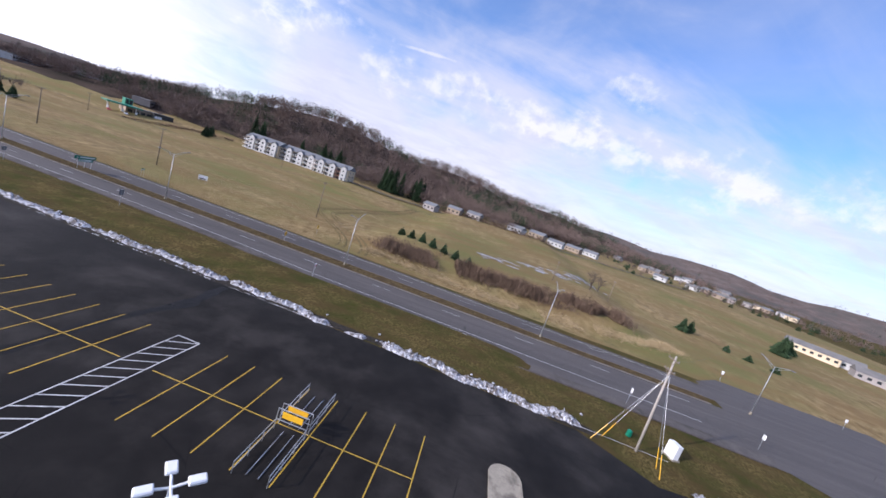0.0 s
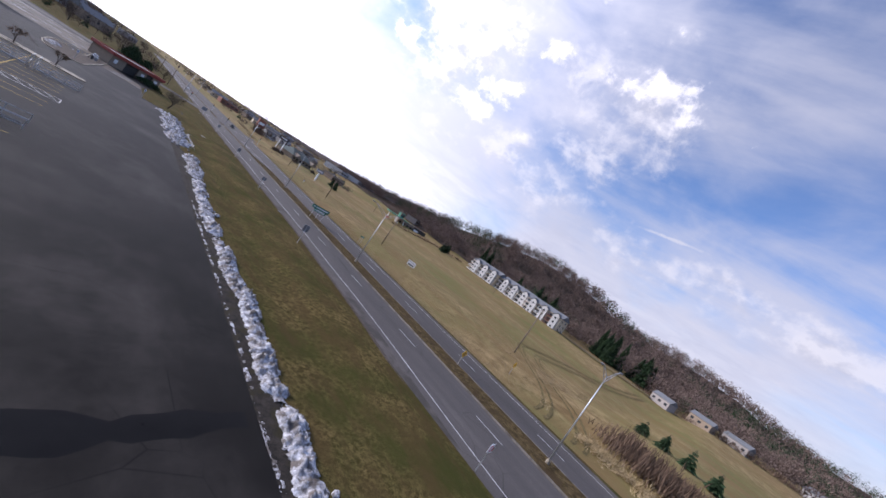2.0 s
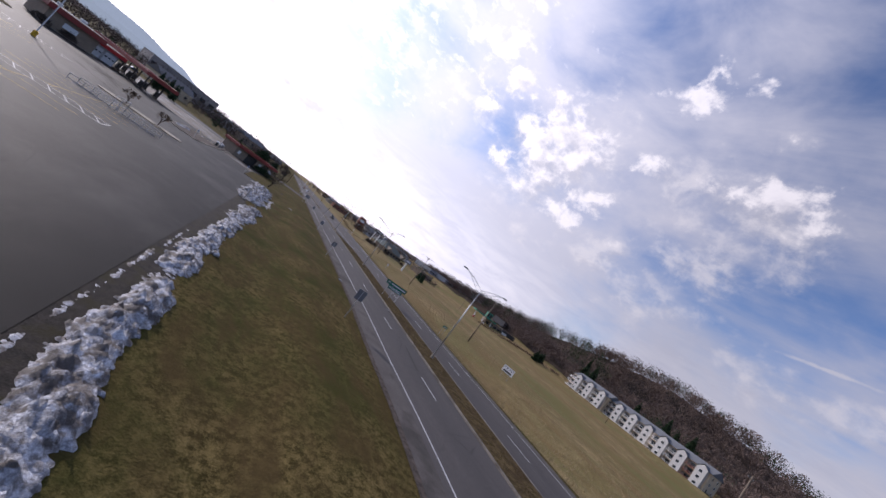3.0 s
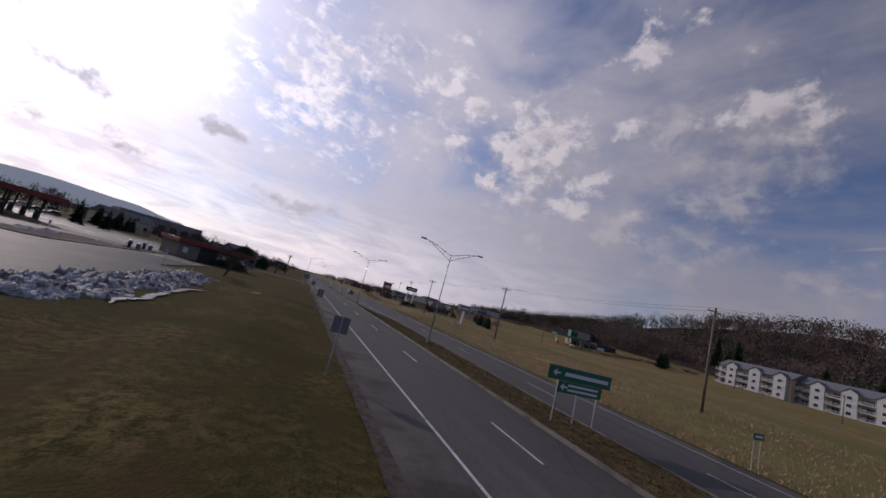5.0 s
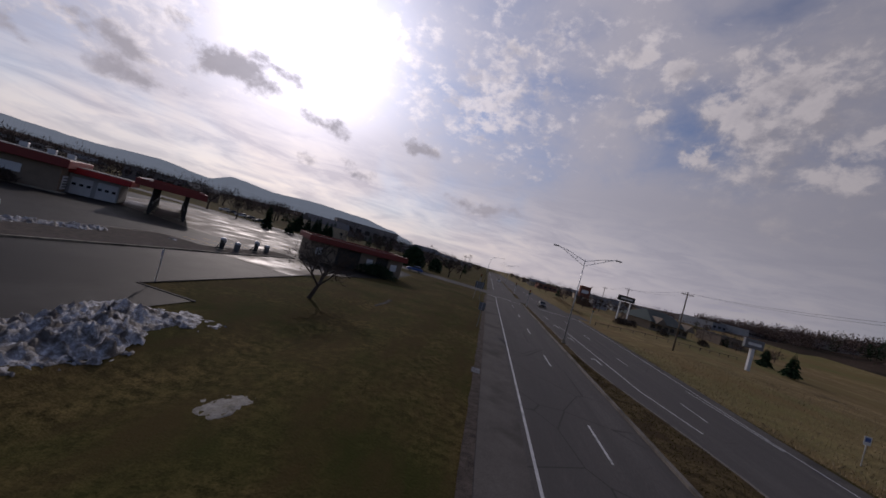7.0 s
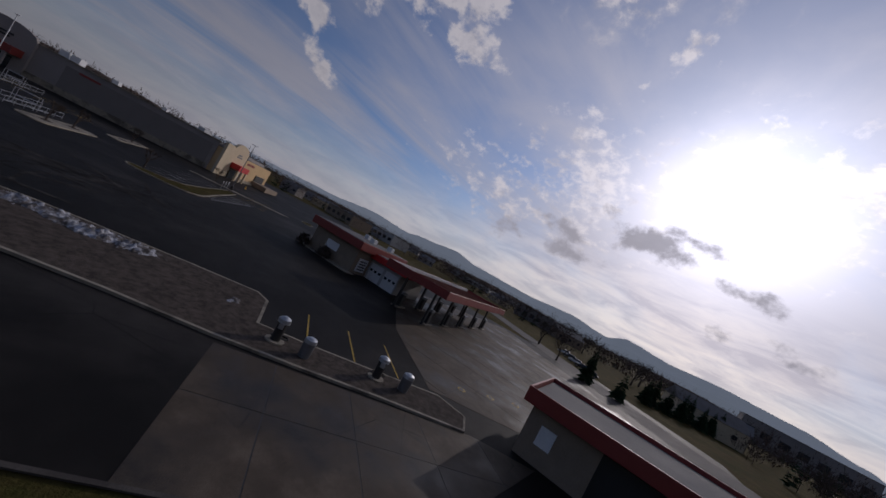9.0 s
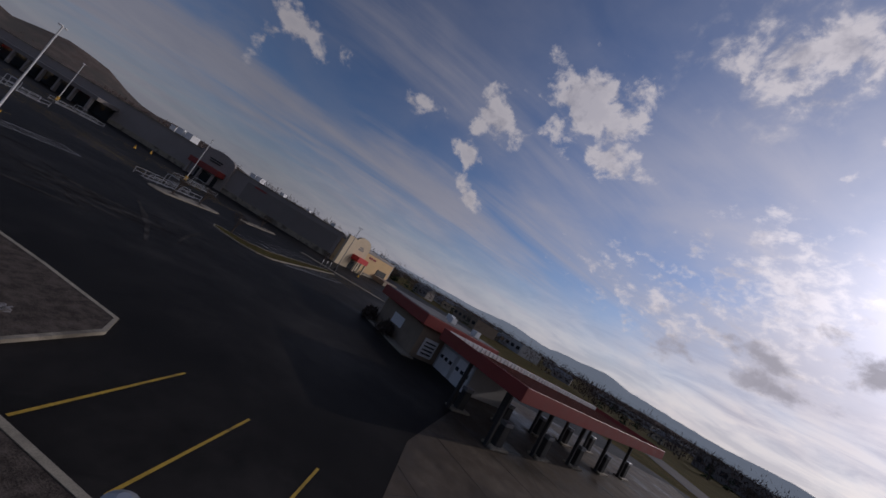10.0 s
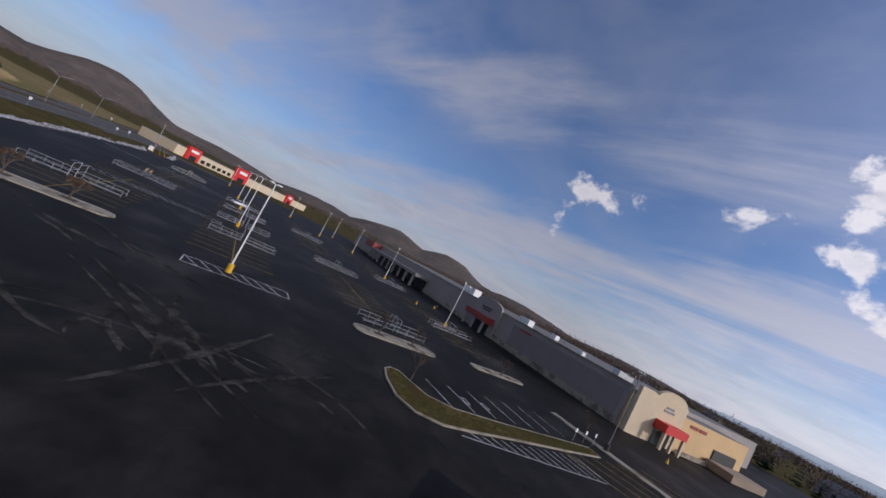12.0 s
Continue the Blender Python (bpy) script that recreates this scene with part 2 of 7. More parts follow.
# ---- materials ----
def surface(name, a, b, scale=1.0, rough=0.85, bump=0.2, fine=20.0, metal=0.0, spots=None, spot_scale=0.15, spot_edge=(0.5, 0.62), rough_spots=None, each=0.0, stretch=(1, 1, 1), coat=0.0, gloss=0.5, mottle=None, span=0.17, cracks=None):
    """Two-scale noise colour between a and b, grain bump, larger patches of a third colour."""
    m = bpy.data.materials.new(name)
    m.use_nodes = True
    nt = m.node_tree
    bsdf = nt.nodes["Principled BSDF"]
    geo = nt.nodes.new("ShaderNodeNewGeometry")
    mp = nt.nodes.new("ShaderNodeMapping")
    mp.inputs["Scale"].default_value = stretch
    nt.links.new(geo.outputs["Position"], mp.inputs["Vector"])
    def nz(s, detail=5, r=0.6):
        n = node(nt, "ShaderNodeTexNoise", Scale=s, Detail=detail, Roughness=r)
        nt.links.new(mp.outputs[0], n.inputs["Vector"])
        return n.outputs["Fac"]
    coarse, grain = nz(scale), nz(fine, 3, 0.7)
    f = math_node(nt, "ADD", math_node(nt, "MULTIPLY", coarse, 0.65), math_node(nt, "MULTIPLY", grain, 0.35))
    col = ramp(nt, f, [(0.5 - span, a), (0.5 + span, b)])
    big = None
    if spots:
        big = ramp(nt, nz(spot_scale, 6, 0.6), [(spot_edge[0], (0, 0, 0)), (spot_edge[1], (1, 1, 1))])
        col = mix(nt, big, col, spots)
        col = mix(nt, 0.35, col, ramp(nt, grain, [(0.3, (0.25, 0.25, 0.25)), (0.7, (1, 1, 1))]), "MULTIPLY")
    if mottle:
        tone, m_scale, m_stretch = mottle
        mp2 = nt.nodes.new("ShaderNodeMapping")
        mp2.inputs["Scale"].default_value = m_stretch
        nt.links.new(geo.outputs["Position"], mp2.inputs["Vector"])
        n2 = node(nt, "ShaderNodeTexNoise", Scale=m_scale, Detail=8, Roughness=0.68)
        nt.links.new(mp2.outputs[0], n2.inputs["Vector"])
        col = mix(nt, ramp(nt, n2.outputs["Fac"], [(0.44, (0, 0, 0)), (0.62, (0.8, 0.8, 0.8))]), col, tone)
    if cracks:
        c_scale, c_wide, tone, c_stretch = cracks
        mp3 = nt.nodes.new("ShaderNodeMapping")
        mp3.inputs["Scale"].default_value = c_stretch
        wob = node(nt, "ShaderNodeTexNoise", Scale=0.8, Detail=4, Roughness=0.6)
        nt.links.new(geo.outputs["Position"], wob.inputs["Vector"])
        nt.links.new(mix(nt, 0.06, geo.outputs["Position"], wob.outputs["Color"], "ADD"), mp3.inputs["Vector"])
        vor = node(nt, "ShaderNodeTexVoronoi", Scale=c_scale)
        vor.feature = "DISTANCE_TO_EDGE"
        nt.links.new(mp3.outputs[0], vor.inputs["Vector"])
        line = ramp(nt, vor.outputs["Distance"], [(0.0, (1, 1, 1)), (c_wide, (0, 0, 0))])
        some = ramp(nt, nz(0.11, 3), [(0.46, (0, 0, 0)), (0.58, (1, 1, 1))])
        col = mix(nt, mix(nt, 1.0, line, some, "MULTIPLY"), col, tone)
    if each:
        info = nt.nodes.new("ShaderNodeObjectInfo")
        v = math_node(nt, "ADD", math_node(nt, "MULTIPLY", info.outputs["Random"], each), 1 - each / 2)
        hsv = nt.nodes.new("ShaderNodeHueSaturation")
        nt.links.new(v, hsv.inputs["Value"])
        nt.links.new(col, hsv.inputs["Color"])
        col = hsv.outputs[0]
    nt.links.new(col, bsdf.inputs["Base Color"])
    bsdf.inputs["Metallic"].default_value = metal
    bsdf.inputs["Specular IOR Level"].default_value = gloss
    bsdf.inputs["Coat Weight"].default_value = coat
    if rough_spots is not None and big is not None:
        nt.links.new(mix(nt, big, (rough,) * 3, (rough_spots,) * 3), bsdf.inputs["Roughness"])
    else:
        nt.links.new(ramp(nt, coarse, [(0.3, (max(rough - 0.08, 0.02),) * 3), (0.7, (min(rough + 0.08, 1),) * 3)]), bsdf.inputs["Roughness"])
    if bump:
        bn = node(nt, "ShaderNodeBump", Strength=bump, Distance=0.05)
        nt.links.new(grain, bn.inputs["Height"])
        nt.links.new(bn.outputs[0], bsdf.inputs["Normal"])
    return m


M = {}
M["lot"] = surface("lot_asphalt", (0.0118, 0.0105, 0.0094), (0.0245, 0.0218, 0.0194), 0.35, 0.62, 0.25, 45, spots=(0.058, 0.051, 0.045), spot_scale=0.10, spot_edge=(0.47, 0.72), rough_spots=0.60, gloss=0.062, mottle=((0.0112, 0.0101, 0.0092), 0.09, (1, 0.4, 1)), span=0.12, cracks=(0.16, 0.006, (0.008, 0.0076, 0.0072), (1, 1, 1)))
M["road"] = surface("road_asphalt", (0.090, 0.080, 0.073), (0.135, 0.121, 0.111), 0.5, 0.8, 0.2, 30, spots=(0.076, 0.069, 0.065), spot_scale=0.05, stretch=(1, 0.15, 1), gloss=0.13, mottle=((0.078, 0.071, 0.066), 0.7, (1, 0.04, 1)), span=0.13, cracks=(0.22, 0.012, (0.045, 0.041, 0.038), (1, 0.8, 1)))
M["shoulder"] = surface("shoulder_concrete", (0.094, 0.083, 0.074), (0.14, 0.125, 0.111), 0.6, 0.85, 0.15, 25, spots=(0.068, 0.06, 0.053), spot_scale=0.2, gloss=0.12, span=0.12)
M["grass"] = surface("winter_grass", (0.046, 0.036, 0.012), (0.175, 0.130, 0.050), 2.6, 0.95, 1.0, 11, spots=(0.052, 0.054, 0.015), spot_scale=0.16, spot_edge=(0.39, 0.64), gloss=0.02, mottle=((0.070, 0.048, 0.020), 0.5, (1, 0.35, 1)), span=0.09)
M["field"] = surface("dry_field_grass", (0.15, 0.105, 0.046), (0.36, 0.265, 0.128), 0.35, 0.95, 0.9, 6, spots=(0.165, 0.152, 0.054), spot_scale=0.022, spot_edge=(0.42, 0.62), gloss=0.05, mottle=((0.175, 0.115, 0.05), 0.09, (1, 0.3, 1)), span=0.10)
M["concrete"] = surface("old_concrete", (0.074, 0.056, 0.040), (0.15, 0.117, 0.085), 0.5, 0.72, 0.2, 30, spots=(0.034, 0.028, 0.022), spot_scale=0.17, spot_edge=(0.48, 0.64), rough_spots=0.36, gloss=0.16, mottle=((0.062, 0.046, 0.032), 0.4, (1, 1, 1)), span=0.11, each=0.25, cracks=(0.3, 0.008, (0.022, 0.018, 0.015), (1, 1, 1)))
M["kerb"] = surface("kerb_concrete", (0.26, 0.225, 0.165), (0.40, 0.35, 0.265), 1.2, 0.85, 0.2, 25, spots=(0.15, 0.127, 0.095), spot_scale=0.5)
M["white_paint"] = surface("white_road_paint", (0.42, 0.41, 0.40), (0.72, 0.71, 0.69), 1.5, 0.7, 0.1, 18, spots=(0.22, 0.22, 0.21), spot_scale=0.9, spot_edge=(0.56, 0.72))
M["yellow_paint"] = surface("yellow_road_paint", (0.40, 0.25, 0.02), (0.58, 0.37, 0.04), 1.5, 0.7, 0.1, 18, spots=(0.18, 0.12, 0.03), spot_scale=0.9, spot_edge=(0.56, 0.75))
M["snow"] = surface("old_snow", (0.28, 0.28, 0.30), (0.84, 0.85, 0.88), 2.6, 0.7, 1.0, 14, spots=(0.11, 0.09, 0.075), spot_scale=1.7, spot_edge=(0.46, 0.58), mottle=((0.15, 0.13, 0.115), 4.5, (1, 1, 1)), span=0.12)
M["slush"] = surface("thin_melting_snow", (0.08, 0.07, 0.05), (0.28, 0.265, 0.24), 2.6, 0.8, 0.6, 9, spots=(0.07, 0.06, 0.03), spot_scale=1.2, spot_edge=(0.5, 0.6))
M["ice"] = surface("meltwater_ice", (0.07, 0.062, 0.05), (0.24, 0.22, 0.19), 1.0, 0.5, 0.5, 8, spots=(0.05, 0.042, 0.032), spot_scale=0.9, rough_spots=0.34)
M["grey_wall"] = surface("grey_painted_wall", (0.30, 0.268, 0.246), (0.37, 0.332, 0.306), 0.15, 0.85, 0.15, 9, spots=(0.28, 0.257, 0.243), spot_scale=0.05)
M["dark_wall"] = surface("darker_grey_panel", (0.19, 0.168, 0.152), (0.235, 0.21, 0.192), 0.2, 0.85, 0.15, 9)
M["beige"] = surface("beige_stucco", (0.56, 0.38, 0.19), (0.66, 0.46, 0.24), 0.3, 0.9, 0.2, 12)
M["cream"] = surface("cream_siding", (0.52, 0.42, 0.28), (0.62, 0.51, 0.35), 0.4, 0.8, 0.1, 12)
M["white_wall"] = surface("white_siding", (0.36, 0.355, 0.34), (0.47, 0.465, 0.445), 0.4, 0.7, 0.1, 12)
M["red"] = surface("red_metal_fascia", (0.215, 0.028, 0.021), (0.29, 0.042, 0.031), 0.8, 0.5, 0.05, 20)
M["bright_red"] = surface("bright_red_sheet", (0.50, 0.02, 0.02), (0.60, 0.035, 0.03), 0.8, 0.5, 0.05, 20)
M["brick"] = surface("tan_block_wall", (0.22, 0.17, 0.12), (0.31, 0.24, 0.175), 0.9, 0.9, 0.3, 12)
M["redbrick"] = surface("red_brick_wall", (0.20, 0.075, 0.05), (0.30, 0.12, 0.08), 2.0, 0.9, 0.3, 12)
M["roof"] = surface("dark_flat_roof", (0.10, 0.095, 0.09), (0.18, 0.17, 0.16), 0.3, 0.9, 0.2, 8)
M["shingle"] = surface("grey_shingles", (0.10, 0.105, 0.11), (0.17, 0.175, 0.18), 1.2, 0.9, 0.3, 6)
M["dark"] = surface("dark_trim", (0.018, 0.017, 0.016), (0.035, 0.033, 0.03), 0.8, 0.6, 0.05, 12)
M["steel"] = surface("galvanised_steel", (0.38, 0.39, 0.40), (0.52, 0.53, 0.54), 1.5, 0.42, 0.05, 30, metal=0.75)
M["white_metal"] = surface("white_painted_steel", (0.62, 0.62, 0.61), (0.75, 0.75, 0.73), 1.2, 0.45, 0.05, 20)
M["wood"] = surface("weathered_pole_wood", (0.10, 0.075, 0.05), (0.20, 0.155, 0.115), 2.0, 0.9, 0.4, 20, stretch=(3, 3, 0.4))
M["pale_wood"] = surface("pale_pole_wood", (0.28, 0.25, 0.21), (0.40, 0.37, 0.32), 2.0, 0.9, 0.4, 20, stretch=(3, 3, 0.4))
M["bark"] = surface("grey_bark", (0.055, 0.043, 0.034), (0.12, 0.095, 0.078), 3.0, 0.95, 0.5, 25, gloss=0.1)
M["twig"] = surface("bare_twigs", (0.078, 0.057, 0.048), (0.17, 0.127, 0.107), 0.06, 0.95, 0.0, 2, each=0.4, gloss=0)
M["brush"] = surface("bare_brush", (0.075, 0.050, 0.036), (0.17, 0.118, 0.082), 0.2, 0.95, 0.0, 3, gloss=0.05)
M["rust_leaf"] = surface("rust_brown_leaves", (0.09, 0.05, 0.024), (0.16, 0.095, 0.045), 1.0, 0.9, 0.0, 6)
M["reed"] = surface("tan_reeds", (0.26, 0.195, 0.105), (0.42, 0.325, 0.19), 0.6, 0.95, 0.0, 5, gloss=0.05)
M["needle"] = surface("conifer_needles", (0.016, 0.034, 0.016), (0.05, 0.078, 0.036), 0.5, 0.85, 0.0, 4, each=0.4, gloss=0.1)
M["forest_floor"] = surface("leaf_litter", (0.05, 0.037, 0.029), (0.105, 0.079, 0.062), 0.08, 0.95, 0.0, 1.5, spots=(0.04, 0.035, 0.028), spot_scale=0.02, gloss=0)
M["green_sign"] = surface("green_sign_sheet", (0.0, 0.11, 0.06), (0.0, 0.15, 0.085), 1.0, 0.4, 0.0, 10)
M["sign_white"] = surface("white_sign_sheet", (0.70, 0.70, 0.69), (0.8, 0.8, 0.78), 1.0, 0.4, 0.0, 10)
M["sign_yellow"] = surface("yellow_sign_sheet", (0.62, 0.33, 0.01), (0.75, 0.42, 0.02), 1.0, 0.4, 0.0, 10)
M["sign_back"] = surface("bare_aluminium_sheet", (0.16, 0.165, 0.175), (0.24, 0.245, 0.255), 1.0, 0.5, 0.0, 10, metal=0.6)
M["blue"] = surface("blue_sign_sheet", (0.03, 0.09, 0.30), (0.05, 0.13, 0.40), 1.0, 0.4, 0.0, 10)
M["mulch"] = surface("brown_stone_mulch", (0.045, 0.036, 0.029), (0.12, 0.097, 0.08), 2.5, 0.95, 0.9, 20, gloss=0.1, span=0.11)
M["dirt"] = surface("wet_dark_dirt", (0.016, 0.014, 0.012), (0.06, 0.05, 0.041), 1.8, 0.85, 0.9, 14, spots=(0.04, 0.034, 0.018), spot_scale=0.7, gloss=0.1, span=0.1)
M["rubber"] = surface("black_rubber", (0.012, 0.012, 0.012), (0.022, 0.022, 0.022), 2.0, 0.7, 0.05, 20)
M["green_metal"] = surface("green_canopy_metal", (0.01, 0.16, 0.10), (0.02, 0.22, 0.14), 0.8, 0.4, 0.05, 15)
M["green_roof"] = surface("dark_green_roof", (0.016, 0.030, 0.023), (0.034, 0.056, 0.043), 0.8, 0.6, 0.1, 10)
M["yellow_base"] = surface("yellow_painted_concrete", (0.55, 0.30, 0.01), (0.68, 0.40, 0.02), 1.5, 0.7, 0.15, 15)
M["tyre"] = surface("dusty_tyre_marks", (0.034, 0.031, 0.028), (0.105, 0.096, 0.087), 3.0, 0.85, 0.1, 30, spots=(0.024, 0.0215, 0.0192), spot_scale=0.5, spot_edge=(0.40, 0.56), gloss=0.055)
M["wet"] = surface("wet_asphalt", (0.003, 0.003, 0.0034), (0.006, 0.006, 0.0066), 0.6, 0.35, 0.15, 45, gloss=0.06)
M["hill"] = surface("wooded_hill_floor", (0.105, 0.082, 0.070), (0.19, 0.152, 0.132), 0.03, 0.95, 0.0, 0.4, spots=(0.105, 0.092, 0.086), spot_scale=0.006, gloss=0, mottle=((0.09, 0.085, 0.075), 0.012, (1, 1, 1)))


def glass_material():
    m = bpy.data.materials.new("dark_window_glass")
    m.use_nodes = True
    b = m.node_tree.nodes["Principled BSDF"]
    b.inputs["Base Color"].default_value = (0.03, 0.035, 0.04, 1)
    b.inputs["Roughness"].default_value = 0.06
    b.inputs["IOR"].default_value = 1.5
    return m


M["glass"] = glass_material()


# ---- mesh helpers ----
def finish(name, bm, material, smooth=False):
    me = bpy.data.meshes.new(name)
    bmesh.ops.recalc_face_normals(bm, faces=bm.faces[:])
    bm.to_mesh(me)
    bm.free()
    for mm in (material if isinstance(material, (list, tuple)) else (material,)):
        me.materials.append(mm)
    if smooth:
        for p in me.polygons:
            p.use_smooth = True
    return me


def part(name, bm, material, parent, label="", smooth=False):
    ob = new(name, finish(name, bm, material, smooth))
    ob.parent = parent
    return tagged(ob, label)


def thing(name, label, category, group="", at=(0, 0, 0), turn=0.0, kind=""):
    ob = new(name)
    ob.empty_display_size = 0.2
    ob.matrix_basis = pose(*at, 0, 0, turn)
    return tagged(ob, label, category, group, kind)


def solid(name, bm, material, label, category, group="", at=(0, 0, 0), turn=0.0, kind="", smooth=False):
    ob = new(name, finish(name, bm, material, smooth))
    ob.matrix_basis = pose(*at, 0, 0, turn)
    return tagged(ob, label, category, group, kind)


def box(bm, c, s, turn=0.0, bevel=0.0):
    m = Matrix.Translation(c) @ Matrix.Rotation(turn, 4, "Z") @ Matrix.Diagonal((*s, 1))
    r = bmesh.ops.create_cube(bm, size=1, matrix=m)
    if bevel:
        es = {e for v in r["verts"] for e in v.link_edges}
        bmesh.ops.bevel(bm, geom=list(es), offset=bevel, segments=1, affect="EDGES")
    return bm


def tube(bm, a, b, r0, r1=None, seg=8, caps=True):
    r1 = r0 if r1 is None else r1
    a, b = Vector(a), Vector(b)
    d = b - a
    m = Matrix.Translation((a + b) / 2) @ d.to_track_quat("Z", "Y").to_matrix().to_4x4()
    bmesh.ops.create_cone(bm, cap_ends=caps, segments=seg, radius1=r0, radius2=r1, depth=d.length, matrix=m)
    return bm


def pipe(bm, pts, r, seg=6):
    for a, b in zip(pts[:-1], pts[1:]):
        tube(bm, a, b, r, r, seg)
    return bm


def slab(bm, pts, z0, z1):
    """A prism over a flat outline."""
    lo = [bm.verts.new((x, y, z0)) for x, y in pts]
    hi = [bm.verts.new((x, y, z1)) for x, y in pts]
    bm.faces.new(hi)
    n = len(pts)
    for i in range(n):
        bm.faces.new((lo[i], lo[(i + 1) % n], hi[(i + 1) % n], hi[i]))
    return bm


def fresh():
    return bmesh.new()


def smooth01(v):
    v = min(max(v, 0.0), 1.0)
    return v * v * (3 - 2 * v)


def bar(p, q, w):
    """Corner points of a thin strip from p to q."""
    d = (Vector(q) - Vector(p)).normalized()
    n = Vector((-d.y, d.x)) * w / 2
    p, q = Vector(p), Vector(q)
    return [tuple(p + n), tuple(q + n), tuple(q - n), tuple(p - n)]


def flat(bm, pts, z):
    bm.faces.new([bm.verts.new((x, y, z)) for x, y in pts])
    return bm


# ---- ground ----
def lerp_table(y, table):
    for (y0, v0), (y1, v1) in zip(table[:-1], table[1:]):
        if y <= y1:
            f = smooth01((y - y0) / (y1 - y0))
            return v0 + (v1 - v0) * f
    return table[-1][1]


def near_edge(y):
    return lerp_table(y, ((-190, -21.0), (-134, -19.0), (-104, -15.6), (-60, -12.4), (-40, -11.8)))


def median_far(y):
    return lerp_table(y, ((-150, 0.6), (-110, 1.7), (16, 1.7), (40, -1.3)))


def far_edge(y):
    return lerp_table(y, ((-170, 8.0), (-90, 10.6), (20, 11.0), (75, 12.8)))


HILLS = (  # azimuth, distance, height, half length, half depth
    (72, 410, 52, 170, 75), (55, 520, 26, 150, 80), (90, 540, 47, 170, 95), (104, 760, 44, 200, 120),
    (112, 1400, 55, 300, 200), (124, 1500, 58, 300, 200), (138, 1500, 58, 240, 200), (150, 1600, 76, 240, 200),
    (164, 1600, 92, 200, 200), (177, 1700, 46, 300, 200), (-168, 1800, 52, 300, 200), (-156, 1700, 92, 250, 200),
    (-146, 1700, 96, 200, 200), (-133, 1700, 44, 250, 430), (-116, 1700, 24, 300, 430), (-85, 1700, 16, 250, 430),
    (-58, 1700, 20, 350, 430), (-30, 1700, 18, 300, 430), (40, 1500, 40, 500, 200))


def hill_height(x, y):
    dx, dy = x + 40, y + 20
    r, az = math.hypot(dx, dy), math.degrees(math.atan2(dx, dy))
    h = 0.0
    for a, dist, top, wide, deep in HILLS:
        da = (az - a + 180) % 360 - 180
        if abs(da) < 60:
            h = max(h, top * math.exp(-(radians(da) * dist / wide) ** 2) * math.exp(-((r - dist) / deep) ** 2))
    if h > 1:
        h *= 1 + 0.10 * noise.noise((x * 0.006, y * 0.006, 0)) + 0.05 * noise.noise((x * 0.02, y * 0.02, 3))
    return h


def ground_height(x, y):
    z = -0.03
    z += 0.7 * smooth01((x - 14) / 16)
    z += 2.6 * smooth01((x - 15) / 30) * smooth01((-78 - y) / 22) * smooth01((y + 185) / 20)
    z += 3.8 * smooth01((x - 110) / 90)
    z += 0.5 * smooth01((x - 30) / 40) * noise.noise((x * 0.03, y * 0.03, 1.0))
    z -= 0.32 * math.exp(-((x + 22.9) / 1.6) ** 2) * smooth01((y + 95) / 20) * smooth01((40 - y) / 10)
    z += 0.25 * math.exp(-((x + 17.5) / 3.0) ** 2) * smooth01((y + 140) / 20) * smooth01((80 - y) / 10)
    return z + hill_height(x, y)


def axis_steps(lo, hi, step, reach):
    mid = list(np.arange(lo, hi + 0.01, step))
    out, v, s = [], hi, step
    while v < reach:
        s *= 1.075
        v += s
        out.append(v)
    back, v, s = [], lo, step
    while v > -reach:
        s *= 1.075
        v -= s
        back.append(v)
    return back[::-1] + mid + out


def sheet(name, xs, ys, height, materials, pick, smooth=True):
    verts = [(x, y, height(x, y)) for y in ys for x in xs]
    nx = len(xs)
    faces = [(j * nx + i, j * nx + i + 1, (j + 1) * nx + i + 1, (j + 1) * nx + i) for j in range(len(ys) - 1) for i in range(nx - 1)]
    me = bpy.data.meshes.new(name)
    me.from_pydata(verts, [], faces)
    for mm in materials:
        me.materials.append(mm)
    for p in me.polygons:
        p.use_smooth = smooth
        p.material_index = pick(p.center)
    return new(name, me)


def ground_kind(c):
    if hill_height(c.x, c.y) > 3.5:
        return 2 if math.hypot(c.x + 40, c.y + 20) > 1000 else 3
    if c.x > 12.5 and c.y > -420:
        return 1
    return 0


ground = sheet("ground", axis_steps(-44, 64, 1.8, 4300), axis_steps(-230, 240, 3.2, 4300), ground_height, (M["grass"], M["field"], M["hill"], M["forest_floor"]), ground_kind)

SKYLINE = ((-112, 0.5), (-100, 1.2), (-89, 1.5), (-81, 2.2), (-76, 1.9), (-72, 2.4), (-67, 2.9), (-63, 2.3), (-54, 2.1), (-47, 2.5), (-42, 2.0), (-39, 3.0), (-34, 2.6), (-28, 2.9), (-21, 2.7), (-16, 2.0), (-13.5, 1.3), (-11.5, 0.5), (4, 0.35))


